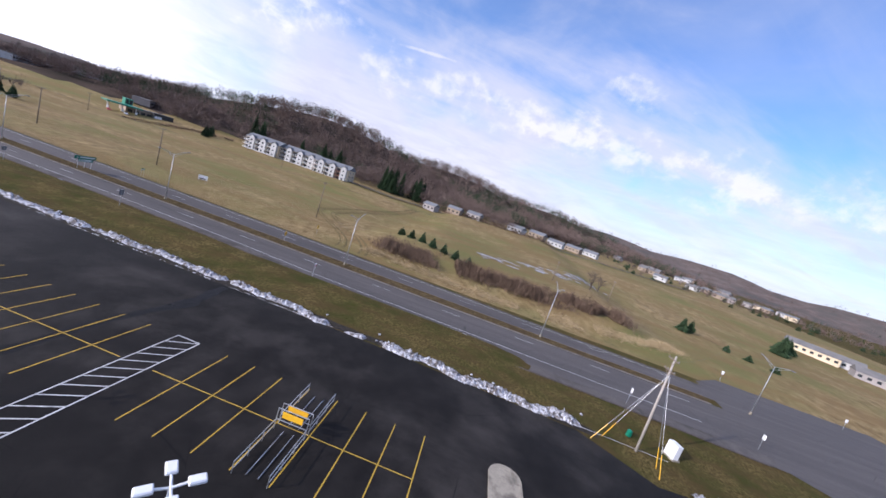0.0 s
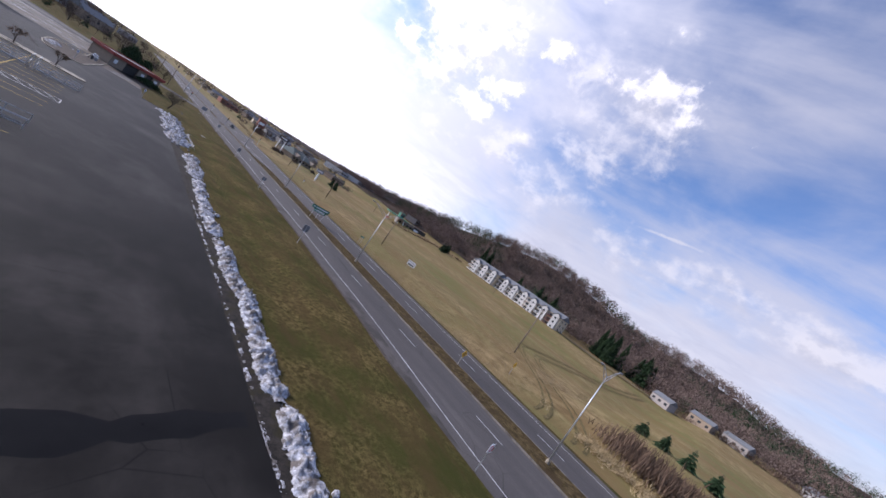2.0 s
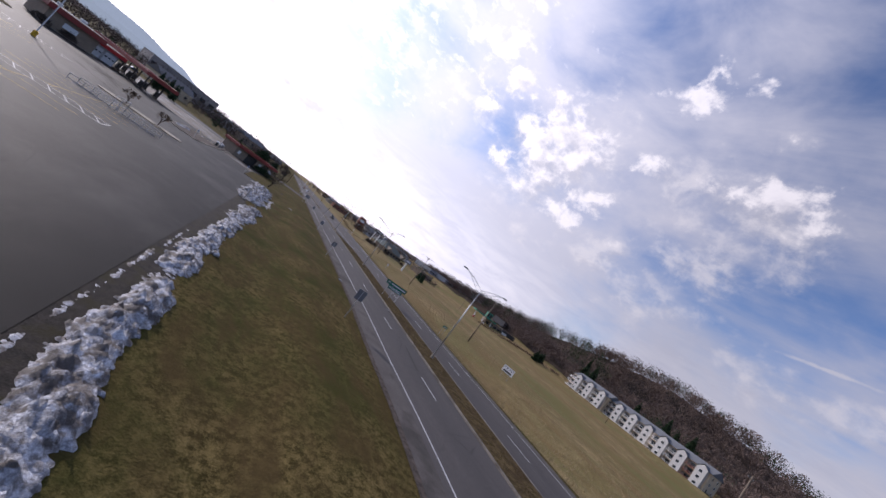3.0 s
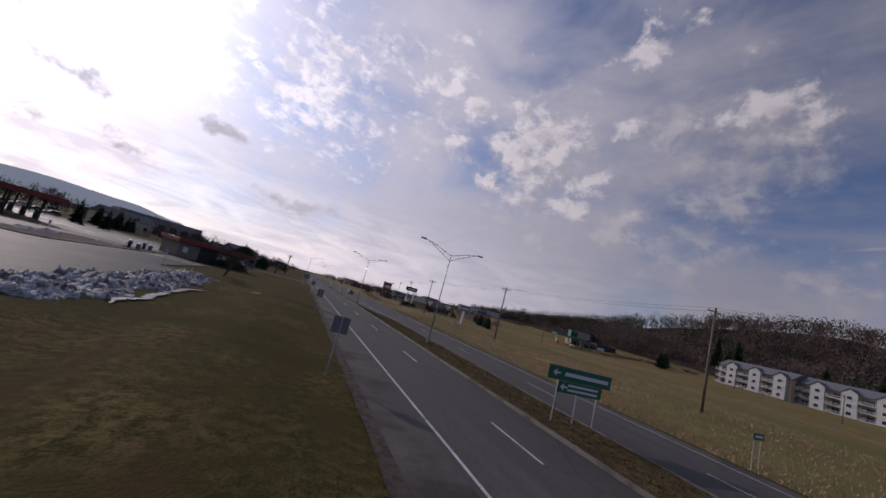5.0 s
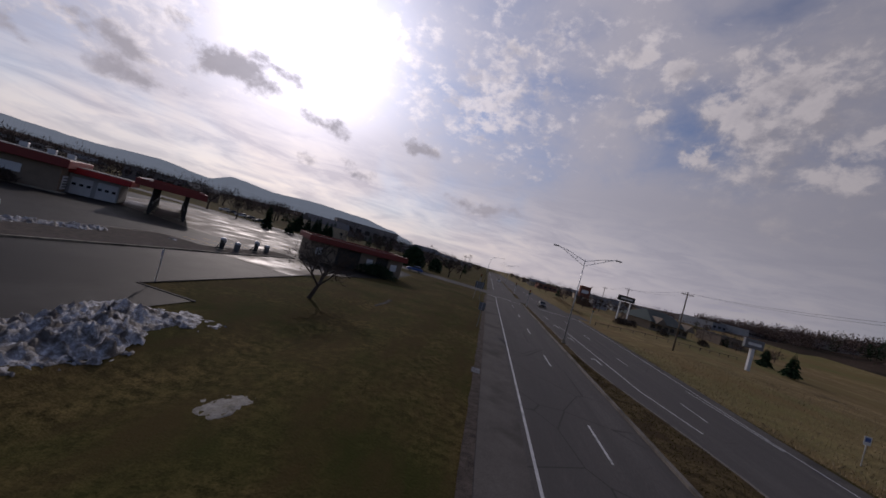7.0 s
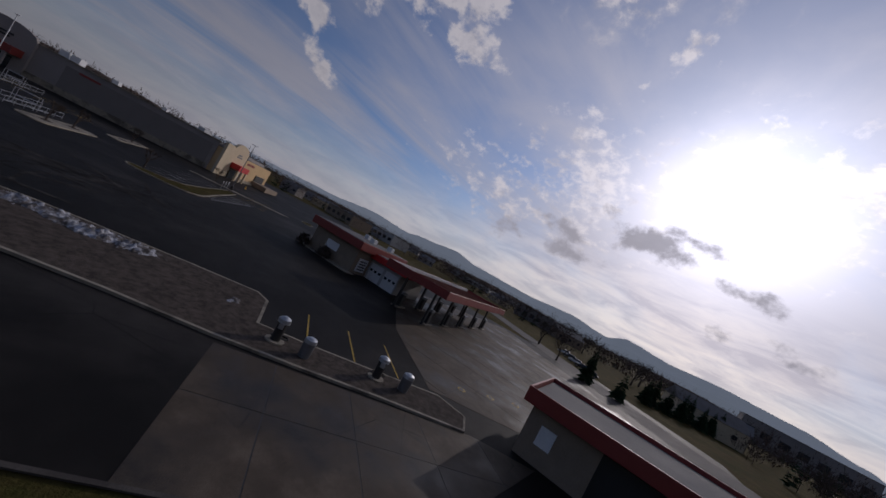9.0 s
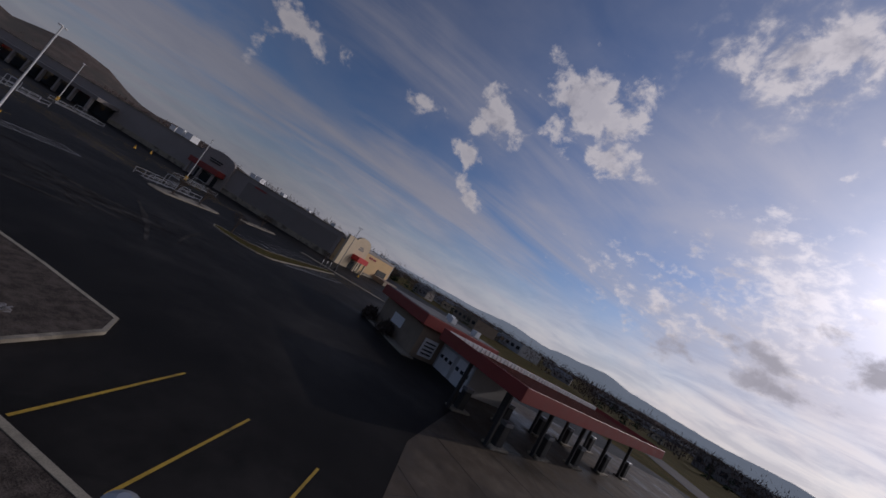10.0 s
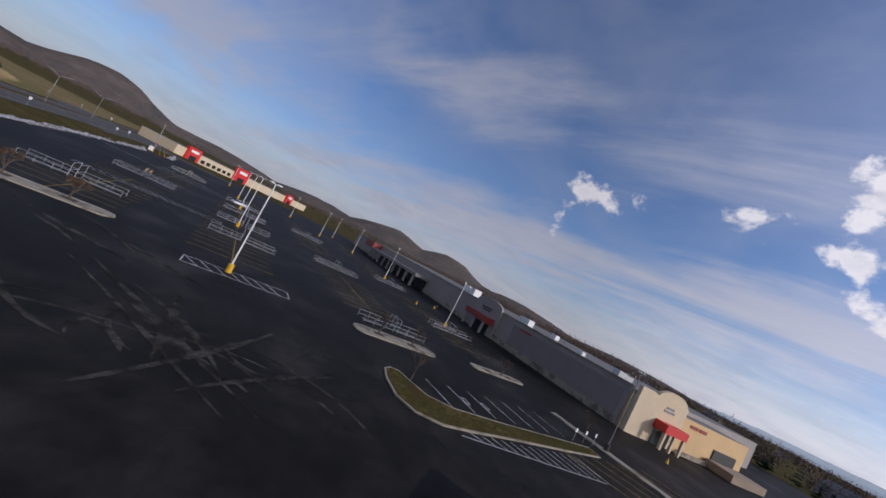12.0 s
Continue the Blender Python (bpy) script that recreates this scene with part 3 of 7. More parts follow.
def far_ridge():
    """The long hazy ridge across the valley, about four kilometres off."""
    bm = fresh()
    prev = None
    for i in range(1161):
        az = -112 + 0.1 * i
        el = lerp_table(az, SKYLINE) - 0.35 + 0.07 * noise.noise((az * 0.9, 2, 0)) + 0.035 * noise.noise((az * 6.0, 4, 0))
        c = Vector((math.sin(radians(az)), math.cos(radians(az)), 0))
        row = [bm.verts.new(Vector((-40, -20, 0)) + c * r + Vector((0, 0, z))) for r, z in ((3700, -60), (3760, math.tan(radians(el)) * 1900), (3900, math.tan(radians(el)) * 3900), (4050, -60))]
        if prev:
            for k in range(3):
                bm.faces.new((prev[k], row[k], row[k + 1], prev[k + 1]))
        prev = row
    # distance haze is put into the material as a bluish base plus emission
    m = surface("woods_haze_glow", (0.12, 0.125, 0.135), (0.17, 0.175, 0.185), 0.01, 0.95, 0.0, 0.05, gloss=0)
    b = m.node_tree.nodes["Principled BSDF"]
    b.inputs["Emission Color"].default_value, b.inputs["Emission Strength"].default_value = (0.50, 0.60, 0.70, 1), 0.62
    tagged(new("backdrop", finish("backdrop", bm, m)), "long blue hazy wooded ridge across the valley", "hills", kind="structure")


far_ridge()
tagged(ground, "brown winter grass and dry field rising to wooded hills", "ground", kind="structure")


def strip_road(name, left, right, y0, y1, step, z, material, label):
    ys = np.arange(y0, y1 + 0.01, step)
    verts, faces = [], []
    for y in ys:
        a, b = left(y), right(y)
        for k in range(4):
            verts.append((a + (b - a) * k / 3, y, z))
    for j in range(len(ys) - 1):
        for k in range(3):
            faces.append((j * 4 + k, j * 4 + k + 1, j * 4 + k + 5, j * 4 + k + 4))
    me = bpy.data.meshes.new(name)
    me.from_pydata(verts, [], faces)
    me.materials.append(material)
    return tagged(new(name, me), label, "road", kind="structure")


MED_L = -2.7
strip_road("road_near", near_edge, lambda y: MED_L, -420, 700, 5, 0.02, M["road"], "worn grey asphalt carriageway beside a grass verge")
strip_road("road_far", median_far, far_edge, -420, 700, 5, 0.02, M["road"], "worn grey asphalt carriageway beyond the median")
strip_road("shoulder_near", lambda y: near_edge(y) - 0.02, lambda y: lerp_table(y, ((-150, -17.2), (-104, -14.0), (-60, -10.6), (-40, -9.75))), -420, 700, 5, 0.026, M["shoulder"], "dusty concrete shoulder along the carriageway")
strip_road("shoulder_far", lambda y: far_edge(y) - 1.2, far_edge, -420, 700, 5, 0.026, M["shoulder"], "dusty concrete shoulder beside the field")

strip_road("gutter", lambda y: near_edge(y) - 0.45 - 0.12 * noise.noise((y * 0.6, 0, 0)), lambda y: near_edge(y) + 0.06, -170, 90, 1, 0.045, M["mulch"], "dark dirt-filled gutter between verge and shoulder")


def median(y0, y1, top_mat):
    """Raised median with a kerb on both sides."""
    ob = thing("median", "thin brown grass median with weathered concrete kerbs", "median", kind="structure")
    ys = list(np.arange(y0, y1 + 0.01, 3.0))
    bm = fresh()
    for a, b in zip(ys[:-1], ys[1:]):
        slab(bm, [(MED_L + 0.2, a), (median_far(a) - 0.2, a), (median_far(b) - 0.2, b), (MED_L + 0.2, b)], 0.0, 0.14)
    part("median_grass", bm, top_mat, ob, "thin brown grass")
    for side in (0, 1):
        bm = fresh()
        for a, b in zip(ys[:-1], ys[1:]):
            if side == 0:
                slab(bm, [(MED_L, a), (MED_L + 0.2, a), (MED_L + 0.2, b), (MED_L, b)], 0.0, 0.17)
            else:
                slab(bm, [(median_far(a) - 0.2, a), (median_far(a), a), (median_far(b), b), (median_far(b) - 0.2, b)], 0.0, 0.17)
        part("kerb", bm, M["median_kerb"], ob, "weathered concrete kerb")
    return ob


M["median_kerb"] = surface("weathered_median_kerb", (0.13, 0.113, 0.094), (0.21, 0.184, 0.155), 1.2, 0.85, 0.2, 25, spots=(0.085, 0.072, 0.058), spot_scale=0.5)
M["median_soil"] = surface("thin_median_grass", (0.05, 0.036, 0.017), (0.145, 0.104, 0.05), 1.4, 0.95, 0.9, 9, spots=(0.075, 0.052, 0.028), spot_scale=0.3, gloss=0.03, span=0.1)
median(-172, 92, M["median_soil"])
median(128, 600, M["median_soil"])

# crossing roads
bm = fresh()
flat(bm, [(-14, 97), (14, 99), (60, 120), (140, 205), (134, 212), (55, 131), (14, 112), (-14, 109), (-60, 111), (-200, 125), (-200, 116), (-60, 99)], 0.035)
tagged(new("cross_street", finish("cross_street", bm, M["road"])), "grey asphalt side street at the signals", "road", kind="structure")
bm = fresh()
flat(bm, [(-20, -172), (-34, -190), (-60, -196), (-60, -204), (-34, -206), (-20, -215), (14, -222), (30, -216), (48, -228), (75, -262), (110, -330), (116, -326), (82, -256), (56, -222), (42, -205), (36, -196), (26, -190), (18, -186), (10, -176)], 0.032)
tagged(new("side_street", finish("side_street", bm, M["road"])), "grey asphalt side street across the highway", "road", kind="structure")
bm = fresh()
flat(bm, [(206, 140), (200, 60), (193, 0), (186, -45), (205, -110), (225, -150), (262, -250), (300, -330), (306, -327), (268, -248), (231, -148), (211, -108), (192, -44), (199, 0), (206, 60), (212, 140)], 5.2)
tagged(new("back_road", finish("back_road", bm, M["road"])), "narrow asphalt road along the foot of the woods", "road", kind="structure")

# parking lot
LOT = [(-29.3, 20), (-29.3, -94), (-29.8, -112), (-31.4, -138), (-36.6, -146), (-35.0, -168), (-34.0, -200), (-60, -205), (-60, -232), (-260, -232), (-260, 60), (-139, 60), (-95, 118), (-62, 118), (-30, 84), (-29.5, 60), (-33.4, 42), (-33.4, 20)]
bm = fresh()
f = bm.faces.new([bm.verts.new((x, y, 0.02)) for x, y in LOT])
bmesh.ops.triangulate(bm, faces=[f])
tagged(new("parking_lot", finish("parking_lot", bm, M["lot"])), "black asphalt parking lot with faint tyre tracks", "parking lot", kind="structure")
# concrete forecourt of the station and the wash bay's drive
def clip(poly, nx, ny, lim):
    """The part of a flat outline with nx*x + ny*y <= lim."""
    out = []
    for (ax, ay), (bx, by) in zip(poly, poly[1:] + poly[:1]):
        da, db = nx * ax + ny * ay - lim, nx * bx + ny * by - lim
        if da <= 0:
            out.append((ax, ay))
        if da * db < 0:
            f = da / (da - db)
            out.append((ax + (bx - ax) * f, ay + (by - ay) * f))
    return out


def slabbed(outline, xs, ys, ang, parent):
    """Concrete slabs with open joints that fill an outline."""
    c, s = math.cos(radians(ang)), math.sin(radians(ang))
    for x0, x1 in zip(xs[:-1], xs[1:]):
        for y0, y1 in zip(ys[:-1], ys[1:]):
            q = outline
            for nx, ny, lim in ((c, s, x1 - 0.025), (-c, -s, -x0 - 0.025), (-s, c, y1 - 0.025), (s, -c, -y0 - 0.025)):
                q = clip(q, nx, ny, lim) if len(q) > 2 else q
            if len(q) > 2:
                me = bpy.data.meshes.new("slab")
                n = len(q)
                me.from_pydata([(x, y, 0.0) for x, y in q] + [(x, y, 0.036) for x, y in q], [], [tuple(range(n, 2 * n))] + [(k, (k + 1) % n, n + (k + 1) % n, n + k) for k in range(n)])
                me.materials.append(M["concrete"])
                ob = new("slab", me)
                ob.parent = parent


court = [(-46.2, 50.6), (-58.5, 50.6), (-92, 58), (-108, 96), (-80, 96), (-48, 92), (-44, 60)]
drive = [(-33.4, 37.2), (-42.1, 37.2), (-41.6, 52), (-40, 56), (-33.4, 46)]
for pts, xs, ys, ang, lab in ((court, list(np.arange(-40, 60, 5.5)), list(np.arange(20, 150, 5.5)), 45, "stained pale concrete forecourt of the fuel station"), (drive, [-43, -37.8, -33], [36, 40.2, 44.1, 48.2, 52.3, 57], 0, "stained brown concrete drive before the car wash")):
    bm = fresh()
    flat(bm, pts, 0.026)
    fc = tagged(new("forecourt", finish("forecourt", bm, M["dark"])), lab, "forecourt", kind="structure")
    slabbed(pts, xs, ys, ang, fc)
for x, y in ((-48.6, 54.5), (-49.3, 57.9), (-50.0, 61.2), (-51.1, 65.1)):
    cover = thing("fill_cover", "round steel fill cover with a worn yellow ring", "fill cover", "fuel fill covers", at=(x, y, 0.036))
    part("ring", tube(fresh(), (0, 0, 0), (0, 0, 0.008), 0.36, 0.36, 18), M["yellow_paint"], cover)
    part("lid", tube(fresh(), (0, 0, 0), (0, 0, 0.014), 0.27, 0.26, 18), M["roof"], cover)


# painted lines of the lot and roads
def painted(name, strips, z, material, label):
    bm = fresh()
    for p, q, w in strips:
        flat(bm, bar(p, q, w), z)
    return tagged(new(name, finish(name, bm, material)), label, "road marking", kind="structure")


STALL = 3.06
yellow = []
ROWS = ((-48.8, 5.5), (-67.5, 5.5), (-89.3, 5.5), (-111.3, 5.5))
for rx_, half in ROWS:
    for y0, n in ((-93.0 + 3.2, 12), (-98.9, -8), (-7.0, -9), (-37.5, -2)):
        ys = [y0 + STALL * k for k in range(n)] if n > 0 else [y0 + STALL * k for k in range(0, n, -1)]
        for y in ys:
            yellow.append(((rx_ - half, y), (rx_ + half, y), 0.1))
        yellow.append(((rx_, min(ys) - (2.9 if n > 0 else 0)), (rx_, max(ys) + (0 if n > 0 else 2.9)), 0.1))
for k in range(3):
    yellow.append(((-46.0, 41.55 + 3.24 * k), (-51.6, 41.5 + 3.24 * k), 0.11))
for k in range(7):
    yellow.append(((-102.5 - 2.8 * k, 23.2), (-105.5 - 2.8 * k, 29.5), 0.1))
painted("stall_lines", yellow, 0.044, M["yellow_paint"], "yellow stall lines painted on asphalt")
white = []
for xa, xb, ya, yb in ((-43.2, -74.0, -95.55, -93.05), (-42.6, -64.5, -34.6, -32.2), (-62.8, -74.2, -0.4, 2.4)):
    white += [((xa, ya), (xb, ya), 0.12), ((xa, yb), (xb, yb), 0.12), ((xa, ya), (xa, yb), 0.12), ((xb, ya), (xb, yb), 0.12)]
    n = int(abs(xb - xa) / 1.45)
    for k in range(n):
        x = xa - 1.45 * (k + 0.05)
        white.append(((x, ya), (x - 1.5, yb), 0.11))
for k in range(7):
    white.append(((-88.2 - 3.1 * k, 14.3), (-88.7 - 3.1 * k, 19.6), 0.1))
# hatched no-parking band beside the planted corner island
white.append(((-86.5, 24.4), (-104.0, 27.6), 0.12))
for k in range(13):
    x = -88.0 - 1.3 * k
    white.append(((x, 23.7), (x - 0.8, 24.4 - (x + 86.5) * 0.183), 0.11))
white.append(((-29.9, -120), (-30.6, -150), 0.1))
painted("hatch_lines", white, 0.047, M["white_paint"], "white hatched walkway lines painted on asphalt")

lines = []
for k in range(-20, 40):
    y = 1.6 + 15.24 * k
    if not (92 < y < 112 or -212 < y < -172):
        lines.append(((-5.8, y), (-5.8, y + 3.81), 0.13))
        lines.append(((5.3, y - 2.6), (5.3, y + 1.2), 0.13))
for a, b in ((-40, 92), (118, 600)):
    lines.append(((-9.45, a), (-9.45, b), 0.13))
for a, b in zip(range(-164, -40, 4), range(-160, -36, 4)):
    q = lambda y: lerp_table(y, ((-150, -13.4), (-104, -12.4), (-60, -10.0), (-40, -9.45)))
    lines.append(((q(a), a), (q(b), b), 0.13))
for a, b in zip(range(-168, 90, 4), range(-164, 94, 4)):
    lines.append(((far_edge(a) - 1.5, a), (far_edge(b) - 1.5, b), 0.13))
lines += [((3.0, 26), (1.9, 33), 0.14), ((1.9, 33), (1.6, 66), 0.14), ((9.3, 28), (9.2, 40), 0.12), ((-11.5, 93), (-2.9, 93), 0.5), ((1.6, 93.2), (12.5, 93.5), 0.5)]
for y in (40, 52, 63, 74):
    lines += [((0.9, y), (0.9, y + 2.6), 0.16), ((0.9, y + 2.6), (0.3, y + 1.8), 0.18)]
lines += [((-16.6, -118.6), (-13.9, -118.6), 0.12), ((-16.6, -122.2), (-16.6, -118.6), 0.12), ((-13.9, -122.2), (-13.9, -118.6), 0.12), ((-16.6, -122.2), (-13.9, -122.2), 0.12)]
painted("lane_lines", lines, 0.034, M["white_paint"], "worn white lane lines and turn arrows on the highway")


# ---- kerbed islands ----
def island(name, outline, inner, label, height=0.16, kerb=0.2):
    """A kerb ring with a filled inside."""
    ob = thing(name, label, "traffic island", "kerbed islands", kind="structure")
    c = Vector((sum(p[0] for p in outline) / len(outline), sum(p[1] for p in outline) / len(outline)))
    n = len(outline)
    ins = []
    for i in range(n):
        p0, p1, p2 = Vector(outline[i - 1]), Vector(outline[i]), Vector(outline[(i + 1) % n])
        t = ((p2 - p0).normalized())
        nn = Vector((-t.y, t.x))
        ins.append(p1 + nn * kerb)
    area = sum(outline[i][0] * outline[(i + 1) % n][1] - outline[(i + 1) % n][0] * outline[i][1] for i in range(n))
    if area < 0:
        ins = [Vector(o) * 2 - i_ for o, i_ in zip(outline, ins)]
    bm = fresh()
    for i in range(n):
        j = (i + 1) % n
        slab(bm, [tuple(outline[i]), tuple(outline[j]), tuple(ins[j]), tuple(ins[i])], 0.0, height)
    part("kerb", bm, M["kerb"], ob, "worn concrete kerb")
    bm = fresh()
    fc = bm.faces.new([bm.verts.new((v.x, v.y, height - 0.02)) for v in ins])
    bmesh.ops.triangulate(bm, faces=[fc])
    part("fill", bm, inner, ob)
    return ob


def oval(cx, cy, lx, ly, n=18):
    pts = []
    r = min(lx, ly) / 2
    for i in range(n):
        a = 2 * math.pi * i / n
        px, py = math.cos(a), math.sin(a)
        pts.append((cx + px * r + (lx / 2 - r) * (1 if px > 0 else -1), cy + py * r + (ly / 2 - r) * (1 if py > 0 else -1)))
    return pts


island("vacuum_island", [(-47.9, 15.6), (-45.6, 16.2), (-44.4, 18.2), (-43.9, 24), (-43.3, 32), (-42.6, 37), (-42.3, 41), (-42.1, 46), (-41.6, 51.5), (-43.6, 52.5), (-45.5, 51.0), (-45.6, 46), (-45.8, 41.5), (-46.1, 38.6), (-50.6, 38.5), (-51.8, 37.6), (-52.0, 33), (-51.9, 24), (-51.2, 19), (-50.0, 16.4)], M["mulch"], "long kerbed island of brown gravel with vacuum posts")
island("lot_island", oval(-48.8, -5.2, 13.2, 3.0), M["kerb"], "oval kerbed island with small bare trees")
island("lot_island", oval(-88.9, 3.9, 13.2, 3.2), M["kerb"], "oval kerbed concrete island with dark planting squares")
island("lot_island", oval(-110.2, 2.6, 12.4, 2.4), M["kerb"], "oval kerbed concrete island beside stalls")
island("lot_island", oval(-47.0, -128.3, 8, 3.2), M["kerb"], "oval kerbed concrete island at a row's end")
island("corner_island", [(-82.6, 14.9), (-83.6, 14.2), (-84.6, 14.6), (-85.2, 16.5), (-86.0, 18.6), (-88.5, 19.9), (-95, 20.4), (-103, 20.6), (-110.6, 20.9), (-110.4, 22.8), (-103, 23.1), (-95, 23.3), (-88, 23.6), (-85.0, 23.6), (-82.6, 22.4), (-81.6, 20.3), (-81.9, 17)], M["grass"], "angled kerbed island of brown grass")
island("station_island", oval(-125, 38, 5, 3), M["grass"], "small kerbed grass island")
bm = fresh()
slab(bm, bar((-113.6, 12.5), (-117.2, 33.5), 1.6), 0.0, 0.12)
tagged(new("walkway", finish("walkway", bm, M["kerb"])), "pale raised concrete walkway across the lot", "walkway", kind="structure")
for pts in ([(-33.3, 20), (-33.3, 42)], [(-29.2, 19.8), (-33.3, 19.8)]):
    bm = fresh()
    slab(bm, bar(pts[0], pts[1], 0.16), 0.0, 0.06)
    tagged(new("lot_kerb", finish("lot_kerb", bm, M["shoulder"])), "low concrete kerb along the lot's edge", "kerb", kind="structure")


# ---- buildings ----
def window_on(parent, c, w, h, axis, depth=0.08, frame_mat=None):
    """A pane in a frame on a wall; axis 'x' or 'y' is the wall's outward axis, with its sign in depth."""
    ob = new("window")
    ob.parent = parent
    ob.matrix_basis = pose(*c)
    s = (lambda a, b, d: (d, a, b)) if axis == "x" else (lambda a, b, d: (a, d, b))
    o = (lambda a, b, d: (d, a, b)) if axis == "x" else (lambda a, b, d: (a, d, b))
    bm = fresh()
    box(bm, o(0, 0, depth * 0.2), s(w, h, abs(depth) * 0.5))
    part("pane", bm, M["glass"], ob)
    bm = fresh()
    t = 0.09
    for a, b, ww, hh in ((0, h / 2, w + t, t), (0, -h / 2, w + t, t), (-w / 2, 0, t, h), (w / 2, 0, t, h)):
        box(bm, o(a, b, depth * 0.4), s(ww, hh, abs(depth)))
    part("frame", bm, frame_mat or M["white_metal"], ob)
    return ob


def big_store():
    """Long grey store, its front facing +x."""
    st = thing("store_building", "long vacant grey store with a red entrance awning", "store", at=(-139, 0, 0))
    bm = fresh()
    box(bm, (-40, -92, 4.2), (80, 200, 8.4))
    part("wall", bm, M["grey_wall"], st, "plain grey painted wall")
    bm = fresh()
    box(bm, (0.06, -10, 3.9), (0.12, 34, 6.6))
    part("panel", bm, M["dark_wall"], st, "darker grey painted panel")
    bm = fresh()
    box(bm, (-0.1, -92, 8.55), (0.7, 200.4, 0.35), bevel=0.03)
    part("parapet_cap", bm, M["kerb"], st, "pale metal parapet cap")
    bm = fresh()
    box(bm, (0.1, -92, 0.75), (0.35, 199, 1.5))
    part("plinth", bm, M["kerb"], st, "pale masonry base")
    bm = fresh()
    box(bm, (-40, -92, 8.42), (79, 199, 0.1))
    part("roof", bm, M["roof"], st)
    # arched portal with awning
    bm = fresh()
    prof = [(-46 + 13, 0), (-46 + 13, 8.6)] + [(-39.5 + 6.5 * math.cos(a), 8.6 + 2.2 * math.sin(a)) for a in np.linspace(0, math.pi, 9)] + [(-46, 0)]
    lo = [bm.verts.new((0.0, y, z)) for y, z in prof]
    hi = [bm.verts.new((0.8, y, z)) for y, z in prof]
    bm.faces.new(hi)
    for i in range(len(prof)):
        j = (i + 1) % len(prof)
        bm.faces.new((lo[i], lo[j], hi[j], hi[i]))
    part("portal", bm, M["grey_wall"], st, "raised portal with a rounded top")
    bm = fresh()
    for k in range(2):
        box(bm, (0.9, -39.5, 7.6 - 0.7 * k), (0.1, 5 - k, 0.45))
    part("sign_bars", bm, M["dark"], st, "dark illegible sign bars")
    bm = fresh()
    slab(bm, [(0.8, -45), (4.2, -45), (4.2, -34), (0.8, -34)], 3.6, 5.3)
    part("awning", bm, M["red"], st, "red metal entrance awning")
    for y in (-44, -39.5, -35):
        bm = fresh()
        box(bm, (3.8, y, 1.8), (0.6, 0.6, 3.6))
        part("column", bm, M["grey_wall"], st)
    bm = fresh()
    box(bm, (0.9, -39.5, 1.5), (0.1, 8, 3))
    part("entrance_glass", bm, M["glass"], st, "dark glazed entrance")
    bm = fresh()
    box(bm, (0.12, -22, 6.9), (0.08, 4.5, 0.5))
    part("small_sign", bm, M["red"], st, "small red illegible sign")
    # deep covered arcade farther along
    bm = fresh()
    box(bm, (3.5, -110, 5.1), (7, 60, 1.2))
    part("arcade_roof", bm, M["dark_wall"], st, "dark flat arcade roof")
    bm = fresh()
    box(bm, (0.3, -110, 2.2), (0.3, 58, 4.4))
    part("arcade_glass", bm, M["glass"], st, "dark glazed shop fronts")
    for k in range(9):
        bm = fresh()
        box(bm, (6.5, -138 + 7 * k, 2.25), (0.8, 0.8, 4.5))
        part("column", bm, M["grey_wall"], st)
    bm = fresh()
    box(bm, (2.5, -150, 6.5), (5, 14, 3.4))
    part("red_gable", bm, M["red"], st, "dull red entrance front")
    for x, y, s in ((-8, -30, 1.6), (-9, -33, 1.6), (-14, -24, 1.2), (-5, -8, 0.9), (-10, -62, 2.2), (-10, -66, 2.2), (-20, -80, 2.0)):
        bm = fresh()
        box(bm, (x, y, 8.4 + s * 0.6), (s * 1.6, s * 1.3, s * 1.2), bevel=0.05)
        part("roof_unit", bm, M["white_metal"], st, "white rooftop air unit")
    return st


